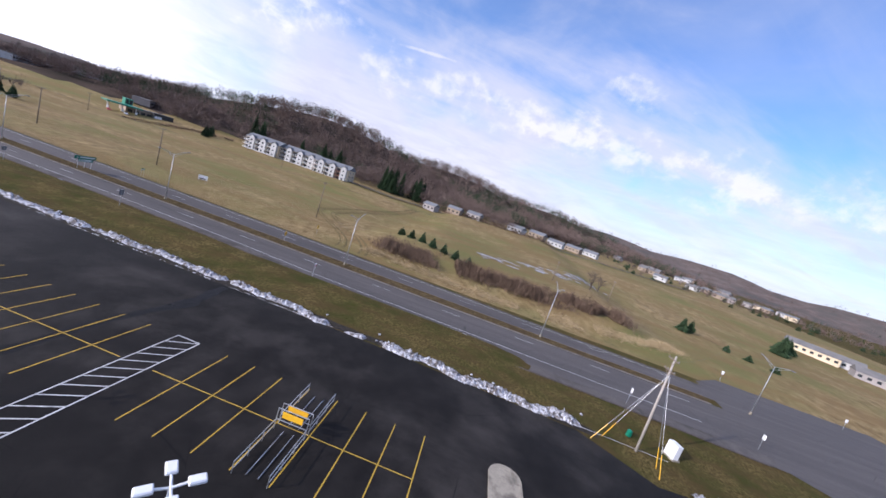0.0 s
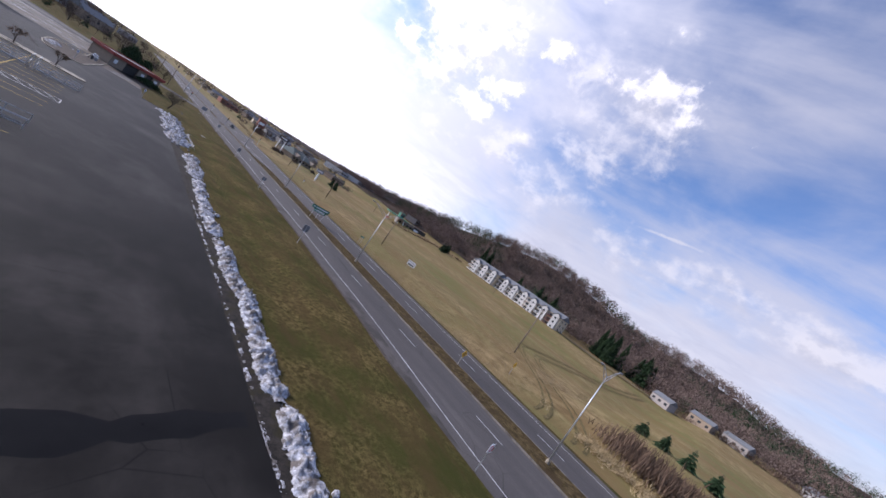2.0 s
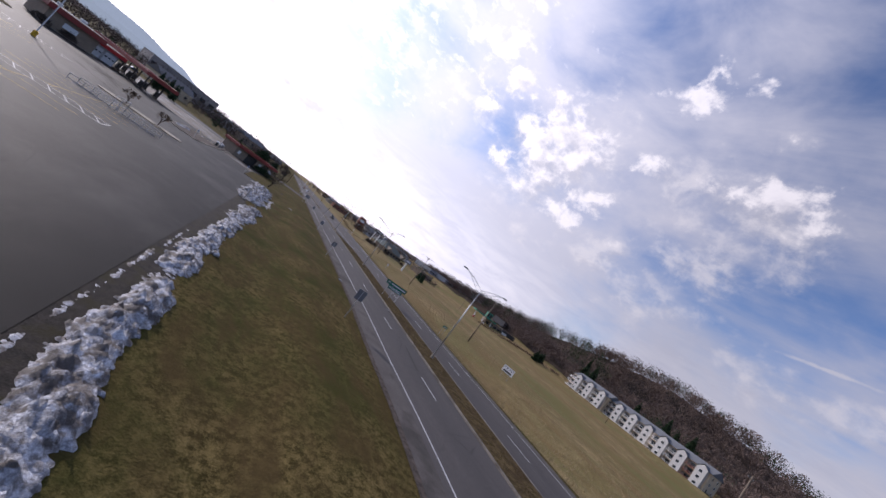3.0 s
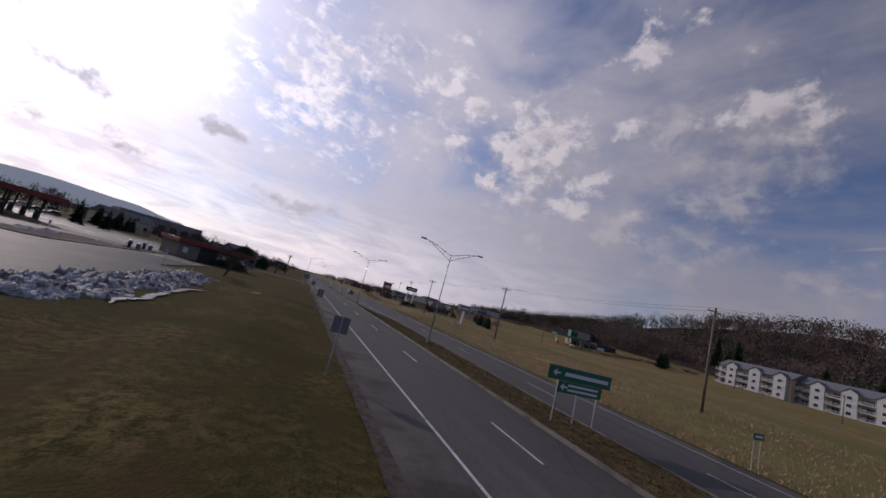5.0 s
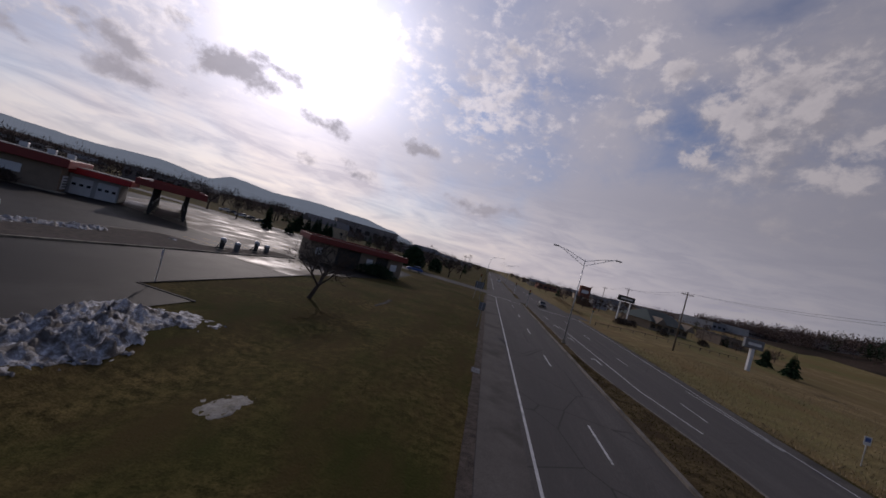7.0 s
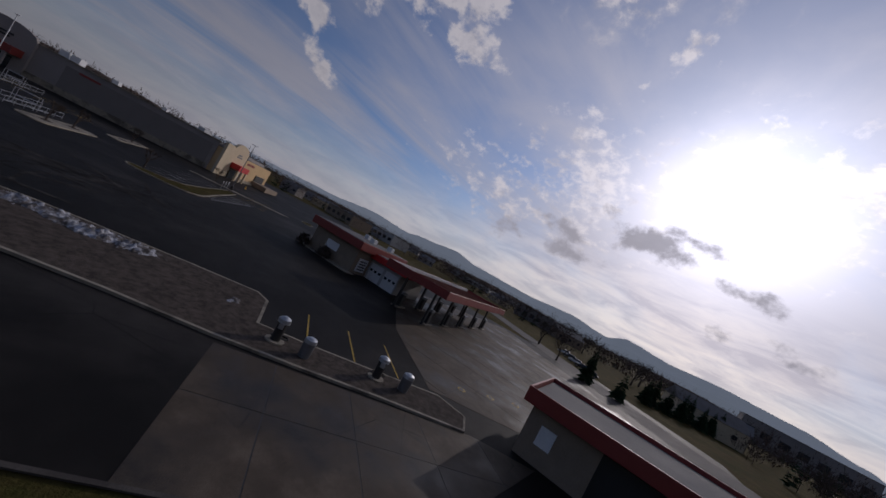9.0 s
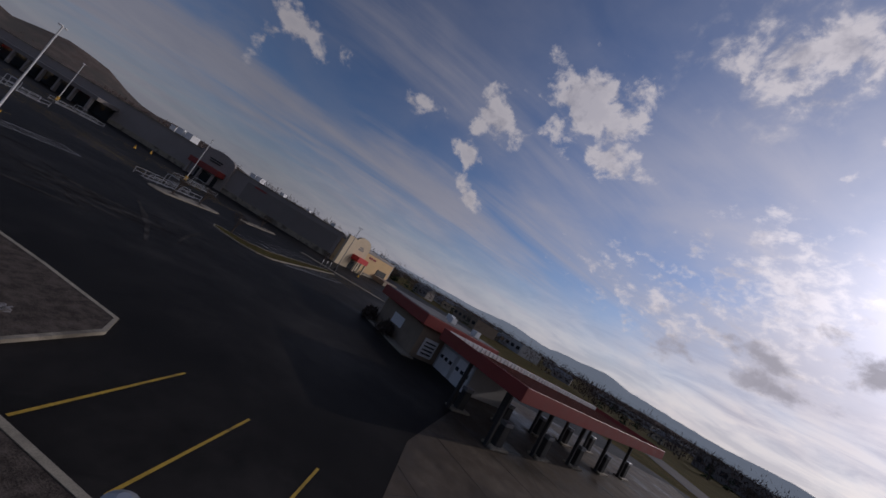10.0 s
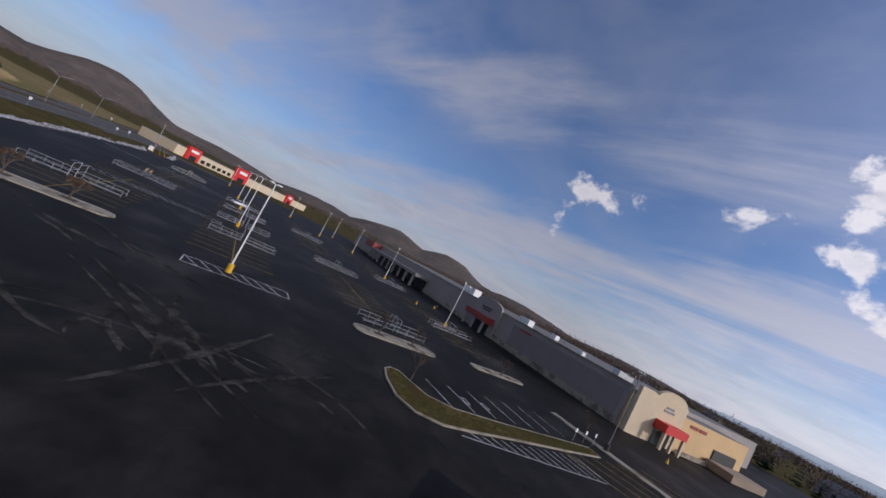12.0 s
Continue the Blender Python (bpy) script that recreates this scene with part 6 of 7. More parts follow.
# ---- snow ----
def snow_ridge(name, pts, wide, high, label, lumps=1.0, seed=0, step=0.12, mat="snow", coarse=1.0):
    """A lumpy ridge of ploughed snow along a line; width and height swell and shrink."""
    P = [Vector((*p, 0)) for p in pts]
    seg = [(a, b, (b - a).length) for a, b in zip(P[:-1], P[1:])]
    total = sum(s[2] for s in seg)
    n, m = max(int(total / step), 4), max(int(wide / step), 7)
    verts, faces = [], []
    for i in range(n + 1):
        d, acc = total * i / n, 0
        for a, b, l in seg:
            if d <= acc + l + 1e-6:
                c, t = a.lerp(b, (d - acc) / l), (b - a) / l
                break
            acc += l
        nn = Vector((-t.y, t.x, 0))
        swell = 0.62 + 0.55 * noise.noise((d * 0.2, seed, 0)) + 0.4 * noise.noise((d * 0.7, seed, 5))
        swell = max(swell, 0.05) * smooth01(d / wide / 0.8 + 0.05) * smooth01((total - d) / wide / 0.8 + 0.05)
        shift = 0.3 * wide * noise.noise((d * 0.22, seed, 9))
        for j in range(m + 1):
            u = 2 * j / m - 1
            p = c + nn * (u * wide / 2 + shift)
            q = (p.x * coarse, p.y * coarse, seed)
            ragged = 0.45 * noise.noise((q[0] * 0.9, q[1] * 0.9, seed + 2)) + 0.4 * noise.noise((q[0] * 2.6, q[1] * 2.6, seed + 6)) + 0.3 * noise.noise((q[0] * 6, q[1] * 6, seed))
            prof = 1 - abs(u) ** 1.5 + 0.85 * ragged - 0.18 - 0.9 * max(0, 0.5 - swell)
            prof = max(prof, 0) if abs(u) < 0.999 else 0
            cell = noise.voronoi((q[0] * 2.6, q[1] * 2.6, seed))[0]
            rough_ = 0.5 * abs(noise.noise((q[0] * 1.1, q[1] * 1.1, seed))) + 0.6 * min(cell[1] - cell[0], 0.7) + 0.35 * abs(noise.noise((q[0] * 3.4, q[1] * 3.4, seed + 3))) + 0.3 * abs(noise.noise((q[0] * 6, q[1] * 6, seed))) + 0.2 * noise.noise((q[0] * 11, q[1] * 11, seed))
            z = high * (0.35 + swell) * min(prof, 0.75) ** 0.8 * (0.25 + lumps * rough_ * 1.25) - 0.05 + (ground_height(p.x, p.y) if p.x > -29.2 else 0.02)
            jx, jy = 0.08 * noise.noise((q[0] * 4, q[1] * 4, 11)), 0.08 * noise.noise((q[0] * 4, q[1] * 4, 17))
            verts.append((p.x + jx, p.y + jy, z if prof > 0.02 else z - 0.12))
    for i in range(n):
        for j in range(m):
            a = i * (m + 1) + j
            faces.append((a, a + 1, a + m + 2, a + m + 1))
    me = bpy.data.meshes.new(name)
    me.from_pydata(verts, [], faces)
    me.materials.append(M[mat])
    for p in me.polygons:
        p.use_smooth = True
    ob = new(name, me)
    return tagged(ob, label, "snow", "ploughed snow")


SB = "dirty ridge of ploughed snow along the lot's edge"
snow_ridge("snow_bank", [(-29.9, -139), (-29.6, -128), (-28.9, -118), (-28.4, -110.5)], 2.5, 0.85, SB, seed=1)
snow_ridge("snow_bank", [(-28.8, -108.8), (-29.2, -105.6)], 1.5, 0.7, "small heap of old snow at the lot's edge", seed=2)
snow_ridge("snow_bank", [(-28.8, -103.2), (-27.7, -96), (-27.6, -86)], 2.1, 0.75, SB, seed=3)
snow_ridge("snow_bank", [(-27.6, -86), (-27.2, -74), (-27.7, -62)], 2.1, 0.7, SB, seed=4)
snow_ridge("snow_bank", [(-27.7, -62), (-27.5, -48), (-26.8, -40)], 2.2, 0.6, SB, seed=5)
snow_ridge("snow_bank", [(-27.2, -40), (-26.6, -31), (-26.4, -23)], 3.0, 0.6, SB, seed=6)
snow_ridge("snow_bank", [(-28.0, -19), (-27.6, -9), (-27.7, 2), (-27.7, 11), (-27.2, 18)], 5.2, 1.0, "grey heap of ploughed snow and ice chunks", lumps=0.8, seed=7, step=0.12, coarse=0.7)
snow_ridge("snow_bank", [(-36.2, -150), (-35.2, -160), (-34.2, -175)], 2.6, 1.2, SB, seed=8)
snow_ridge("snow_bank", [(-50.0, 22.0), (-50.4, 27), (-50.6, 32.4)], 2.9, 0.85, "low ridge of old snow on the gravel island", lumps=0.7, seed=9)
snow_ridge("snow_patch", [(-47.3, 36.4), (-49.1, 37.1)], 1.3, 0.6, "small patch of old snow on gravel", seed=10)
snow_ridge("snow_patch", [(-20.9, 9.8), (-19.6, 12.6)], 1.8, 0.10, "thin patch of melting snow on the grass", seed=12, mat="slush")
for k in range(26):
    x, y = -28.6 + random.uniform(-0.8, 2.8), random.uniform(-140, 18)
    r = random.uniform(0.12, 0.32)
    bm = fresh()
    bmesh.ops.create_icosphere(bm, subdivisions=2, radius=r)
    for v in bm.verts:
        v.co *= 1 + 0.35 * noise.noise(v.co * (2.2 / r) + Vector((k, 0, 0)))
        v.co.z *= 0.7
    solid("snow_lump", bm, M["snow"], "small lump of dirty snow on the grass", "snow", "snow lumps", at=(x, y, ground_height(x, y) + r * 0.4))
snow_ridge("ice_rim", [(-29.2, -104), (-29.0, -80), (-29.0, -52)], 0.5, 0.16, "thin broken rim of ice along the asphalt", seed=21)
# muddy line and meltwater in the swale
bm = fresh()
prev = None
for i in range(230):
    y = -14 + i * 0.24
    c = -22.85 + 0.25 * noise.noise((y * 0.35, 7, 0))
    w = 0.22 + 0.2 * noise.noise((y * 0.7, 3, 0)) + 0.1 * noise.noise((y * 2.3, 3, 5))
    pair = [bm.verts.new((c + k * max(w, 0.03), y, ground_height(c, y) + 0.035)) for k in (-1, 1)]
    if prev:
        bm.faces.new((prev[0], prev[1], pair[1], pair[0]))
    prev = pair
tagged(new("swale_mud", finish("swale_mud", bm, M["dirt"])), "dark muddy line along the bottom of the swale", "ground", kind="structure")
bm = fresh()
prev = None
for i in range(110):
    y = -14.5 + i * 0.2
    w = max(0.02, 0.26 * smooth01((y + 15) / 3) + 0.2 * noise.noise((y * 0.5, 2, 0)) + 0.18 * noise.noise((y * 1.9, 6, 0)) if y < 5.5 else 0.06 + 0.22 * noise.noise((y * 0.9, 2, 0)))
    c = -24.7 + 1.9 * smooth01((y + 1) / 9) + 0.4 * noise.noise((y * 0.35, 7, 0))
    z = ground_height(c, y) + 0.05
    pair = (bm.verts.new((c - w - 0.22 * noise.noise((y * 1.7, 1, 3)), y, z)), bm.verts.new((c + w + 0.22 * noise.noise((y * 2.1, 4, 3)), y, z)))
    if prev and (y < 1 or noise.noise((y * 0.7, 4, 8)) > -0.1):
        bm.faces.new((prev[0], prev[1], pair[1], pair[0]))
    prev = pair
tagged(new("meltwater", finish("meltwater", bm, M["ice"])), "strip of shining meltwater and ice in the swale", "water", kind="structure")
# wheel tracks curving through the dry field
M["track"] = surface("worn_field_track", (0.085, 0.068, 0.030), (0.17, 0.132, 0.062), 0.8, 0.95, 0.8, 8, gloss=0.03, span=0.1)
bm = fresh()
for off in (0.0, 1.9, 6.5, 8.4):
    prev = None
    for i in range(90):
        f = i / 89
        x = 14 + 150 * f
        y = -92 + 28 * smooth01(f * 3.2) - 6 * f + 3 * math.sin(f * 5) + off * (1 - 0.5 * f)
        w = 0.32 + 0.16 * noise.noise((x * 0.3, off, 1))
        pair = [bm.verts.new((x, y + k * w, ground_height(x, y) + 0.07)) for k in (-1, 1)]
        if prev:
            bm.faces.new((prev[0], pair[0], pair[1], prev[1]))
        prev = pair
tagged(new("field_track", finish("field_track", bm, M["track"])), "worn wheel tracks curving through the dry field", "track", kind="structure")
# thin snow left on the far field
bm = fresh()
for k in range(46):
    f = random.random()
    x, y = 62 + 46 * f + random.uniform(-7, 7), -122 - 60 * f + random.uniform(-6, 6)
    n = 7
    rx_, ry_ = random.uniform(0.5, 2.2), random.uniform(1.0, 5.0)
    ring = []
    for i in range(n):
        a = 2 * math.pi * i / n
        px, py = x + rx_ * math.cos(a) * random.uniform(0.6, 1.2), y + ry_ * math.sin(a) * random.uniform(0.6, 1.2)
        ring.append(bm.verts.new((px, py, ground_height(px, py) + 0.12)))
    bm.faces.new(ring)
tagged(new("field_snow", finish("field_snow", bm, M["snow"])), "scattered thin patches of old snow on the field", "snow", kind="stuff")


# ---- plants ----
class Soup:
    """Collects loose triangles for foliage and twigs."""
    def __init__(self):
        self.v, self.f = [], []

    def tri(self, a, b, c):
        n = len(self.v)
        self.v += [tuple(a), tuple(b), tuple(c)]
        self.f.append((n, n + 1, n + 2))

    def twig(self, a, b, w):
        d = b - a
        s = d.cross(Vector((random.uniform(-1, 1), random.uniform(-1, 1), random.uniform(-1, 1))))
        if s.length < 1e-6:
            return
        s = s.normalized() * w / 2
        self.tri(a - s, a + s, b)

    def stem(self, a, b, r0, r1, seg=4):
        d = (b - a).normalized()
        s = d.orthogonal().normalized()
        t = d.cross(s)
        n = len(self.v)
        for p, r in ((a, r0), (b, r1)):
            for k in range(seg):
                q = 2 * math.pi * k / seg
                self.v.append(tuple(p + (s * math.cos(q) + t * math.sin(q)) * r))
        for k in range(seg):
            self.f.append((n + k, n + (k + 1) % seg, n + seg + (k + 1) % seg, n + seg + k))

    def mesh(self, name, material):
        me = bpy.data.meshes.new(name)
        me.from_pydata(self.v, [], self.f)
        me.materials.append(material)
        return me


def limbs(wood, fine, a, d, length, r, depth, spread=0.75):
    """Branches again and again, ending in fine twigs."""
    b = a + d * length
    wood.stem(a, b, r, r * 0.66, 5 if depth > 2 else 4)
    if depth == 0:
        for _ in range(5):
            t = (d + Vector((random.gauss(0, 0.6), random.gauss(0, 0.6), random.gauss(0.1, 0.5)))).normalized()
            fine.twig(a.lerp(b, random.uniform(0.3, 1)), b + t * length * random.uniform(0.5, 1.1), 0.02)
        return
    for _ in range(random.choice((2, 3, 3))):
        t = (d + Vector((random.gauss(0, spread), random.gauss(0, spread), random.gauss(0.12, spread * 0.6)))).normalized()
        limbs(wood, fine, a.lerp(b, random.uniform(0.7, 1)), t, length * random.uniform(0.62, 0.85), r * 0.62, depth - 1, spread)


def bare_tree(name, at, height, label, depth=5, group="", leafy=None, category="tree", spread=0.62, lean=0.0):
    ob = thing(name, label, category, group, at=(*at, ground_height(*at) if at[0] > -29 or at[1] > 118 else 0.1))
    wood, fine = Soup(), Soup()
    trunk = height * 0.2
    top = Vector((lean, 0, trunk))
    wood.stem(Vector((0, 0, -0.1)), top, height * 0.034, height * 0.026, 7)
    for _ in range(4):
        d = Vector((random.gauss(0, spread), random.gauss(0, spread), 1)).normalized()
        limbs(wood, fine, top, d, height * 0.24, height * 0.017, depth - 1, spread)
    if leafy:
        ls = Soup()
        for p in [Vector(q) for q in fine.v[::6]]:
            for _ in range(1):
                c = p + Vector((random.gauss(0, 0.12), random.gauss(0, 0.12), random.gauss(0, 0.12)))
                ls.twig(c, c + Vector((random.gauss(0, 0.12), random.gauss(0, 0.12), random.gauss(0, 0.12))), 0.14)
        t = new("leaves", ls.mesh("leaves", leafy))
        t.parent = ob
    for nm, s, m_ in (("trunk", wood, M["bark"]), ("crown", fine, M["bark"])):
        o = new(nm, s.mesh(nm, m_))
        o.parent = ob
    return ob


bare_tree("bare_tree", (-27.2, 29.7), 6.2, "low spreading bare tree on the grass verge", 6, spread=0.85, lean=0.5)
for x, y in ((-46.3, -5.2), (-51.4, -5.2)):
    bare_tree("young_tree", (x, y), 3.3, "young tree with rusty leaves in a lot island", 4, "young lot trees", M["rust_leaf"], spread=0.4)
for x, y in ((-85.6, 15.6), (-86.0, 3.9), (-91.4, 3.9), (-111, 2.6), (-115.5, 17)):
    bare_tree("young_tree", (x, y), 3.8, "young bare tree in a kerbed lot island", 4, "young lot trees", spread=0.35)
for x, y, h in ((-94, 104, 7), (-112, 112, 9), (-130, 178, 13), (-140, 196, 14), (-25, 118, 8), (-60, 150, 9), (-172, 190, 13), (-190, 160, 12), (36, 196, 7), (44, 190, 8), (76, -168, 9), (90, -176, 8), (-168, -30, 10), (-172, -12, 9), (-40, 165, 9), (-230, 230, 15)):
    bare_tree("bare_tree", (x, y), h, "bare grey winter tree with fine twigs", 5, "bare trees", spread=0.5)


def conifer_soup(s, trunk, base, h, r, whorls, per):
    trunk.stem(base, base + Vector((0, 0, h)), h * 0.022, 0.02, 5)
    for w in range(whorls):
        f = (w + random.uniform(0.2, 0.8)) / whorls
        z = h * (0.06 + 0.92 * f)
        rr = r * (1 - f) ** 0.85 * random.uniform(0.85, 1.15) + 0.08
        for k in range(per):
            a = 2 * math.pi * (k + random.random()) / per
            d = Vector((math.cos(a), math.sin(a), random.uniform(-0.35, 0.1)))
            tip = base + Vector((0, 0, z)) + d * rr * random.uniform(0.7, 1.15)
            root = base + Vector((0, 0, z + rr * 0.12))
            side = Vector((-math.sin(a), math.cos(a), 0)) * rr * random.uniform(0.22, 0.36)
            mid = root.lerp(tip, 0.6)
            s.tri(root, mid + side - Vector((0, 0, rr * 0.1)), tip)
            s.tri(root, tip, mid - side - Vector((0, 0, rr * 0.1)))
            s.tri(root, mid + Vector((0, 0, rr * 0.16)), tip)


def conifer(name, x, y, h, r, label, group):
    ob = thing(name, label, "conifer", group, at=(x, y, ground_height(x, y)))
    crown, trunk = Soup(), Soup()
    conifer_soup(crown, trunk, Vector((0, 0, 0)), h, r, max(int(h * 2.6), 12), 11)
    for nm, s, m_ in (("trunk", trunk, M["bark"]), ("crown", crown, M["needle"])):
        o = new(nm, s.mesh(nm, m_))
        o.parent = ob
    return ob


for k in range(7):
    f = k / 6
    conifer("young_pine", 51.2 - 15.7 * f + random.uniform(-0.5, 0.5), -91.4 - 26.4 * f, random.uniform(3.2, 4.2), 1.75, "small dark green pine in a planted row", "row of young pines")
for x, y, h, r in ((69, -203, 6.0, 2.6), (72.5, -208, 5.4, 2.5), (58, -213, 2.6, 1.6), (54, -218, 2.4, 1.6), (50, -224, 2.4, 1.7), (98, -262, 8, 4.2), (105, -268, 9, 4.4), (112, -276, 8, 4.2)):
    conifer("pine", x, y, h, r, "dark green pine at the edge of the field", "field pines")
for k in range(9):
    conifer("spruce", -92.7 + random.uniform(-1, 1), 135 + 5.4 * k, random.uniform(7.0, 9.0), 2.3, "dark green spruce in a row behind the station", "row of spruces")
for x, y, h, r in ((-82, 102, 8.4, 2.1), (-76.5, 106, 6.5, 1.8), (62, 96, 6.5, 2.2), (66, 110, 5.5, 2.2), (168, 96, 9, 3.2), (176, 100, 8, 3), (183, 104, 8.5, 3.0), (-170, -70, 12, 3.0)):
    conifer("spruce", x, y, h, r, "single dark green spruce", "single spruces")


def shrub(name, x, y, rx_, ry_, h, label, material, n=900, blade=0.3):
    ob = thing(name, label, "shrub", "shrubs", at=(x, y, ground_height(x, y)))
    s = Soup()
    for _ in range(n):
        a, q = random.uniform(0, 2 * math.pi), random.random() ** 0.5
        zz = random.random() ** 0.8
        lim = (1 - zz ** 2.2) ** 0.5
        c = Vector((rx_ * q * math.cos(a) * lim, ry_ * q * math.sin(a) * lim, h * zz))
        s.twig(c, c + Vector((random.gauss(0, blade), random.gauss(0, blade), random.gauss(0.05, blade))), blade * 0.6)
    o = new("crown", s.mesh("crown", material))
    o.parent = ob


shrub("evergreen_shrub", -31.4, 60.0, 4.2, 1.4, 1.9, "clipped dark evergreen hedge before the car wash", M["needle"], 1600, 0.28)
shrub("evergreen_tree", -37.5, 116, 4.2, 4.2, 6.6, "broad round dark evergreen tree", M["needle"], 3000, 0.6)
shrub("evergreen_tree", -31.5, 128, 2.6, 2.6, 4.4, "round dark evergreen tree", M["needle"], 1500, 0.5)
for x, y in ((-88.5, 40.0), (-84.6, 43.6)):
    shrub("dark_shrub", x + 1.6, y - 1.2, 2.2, 1.2, 1.6, "dark leafless shrub against the shop wall", M["bark"], 700, 0.3)
for x, y in ((30, 118), (33, 122), (37, 126), (45, 122), (58, 124)):
    shrub("round_shrub", x, y, 1.8, 1.8, 1.8, "round dark shrub beside the restaurant", M["bark"], 500, 0.35)


def forest():
    """Leafless woods on the near ridge and behind the buildings, in one object, with its pines apart."""
    s, pines, ptr = Soup(), Soup(), Soup()
    spots = []
    for _ in range(34000):
        x, y = random.uniform(200, 1000), random.uniform(-900, 560)
        h = hill_height(x, y)
        if h < 2.5 and not (222 < x < 275 and -140 < y < 150):
            continue
        d = math.hypot(x + 40, y + 20)
        if random.random() < (d / 900) ** 1.2 * 0.8:
            continue
        spots.append((x, y))
    spots = spots[:8000]
    for x, y in spots:
        b = Vector((x, y, ground_height(x, y) - 0.3))
        hh = random.uniform(10, 17)
        if noise.noise((x * 0.012, y * 0.012, 4)) > 0.04 and random.random() < 0.7:
            for _ in range(90):
                u = Vector((random.gauss(0, 1), random.gauss(0, 1), random.gauss(0, 1))).normalized() * random.random() ** 0.4
                taper = 1.1 - 0.55 * (0.5 + 0.5 * u.z)
                c = b + Vector((u.x * hh * 0.27 * taper, u.y * hh * 0.27 * taper, hh * (0.56 + 0.46 * u.z)))
                pines.twig(c, c + Vector((u.x, u.y, 0.25 * u.z - 0.1)) * random.uniform(0.7, 1.3), random.uniform(0.7, 1.2))
            continue
        far = math.hypot(x + 40, y + 20) > 620
        if not far:
            s.stem(b, b + Vector((random.uniform(-.5, .5), random.uniform(-.5, .5), hh * 0.5)), 0.16, 0.07, 3)
        r = hh * random.uniform(0.32, 0.5)
        for _ in range(30 if far else 120 if x < 400 else 64):
            u = Vector((random.gauss(0, 1), random.gauss(0, 1), random.gauss(0, 1))).normalized() * random.random() ** 0.33
            c = b + Vector((u.x * r, u.y * r, hh * (0.38 if far else 0.54) + u.z * hh * 0.42))
            d = Vector((u.x, u.y, 0.55 * u.z + 0.45)).normalized()
            s.twig(c - d * 0.6, c + d * random.uniform(0.4, 1.1), random.uniform(0.26, 0.6) * (3.2 if far else 1.9 if x > 330 else 1.2))
    tagged(new("woods", s.mesh("woods", M["twig"])), "leafless brown woods covering the ridge", "woods", kind="stuff")
    tagged(new("pine_woods", pines.mesh("pine_woods", M["needle"])), "dark pines scattered through the bare woods", "woods", kind="stuff")


forest()

for k in range(26):
    conifer("tall_pine", 226 + random.uniform(-8, 16), -60 + 38 * random.random() if k < 17 else random.uniform(20, 130), random.uniform(17, 24), random.uniform(3.8, 5.4), "tall dark pine at the foot of the woods", "tall pines")


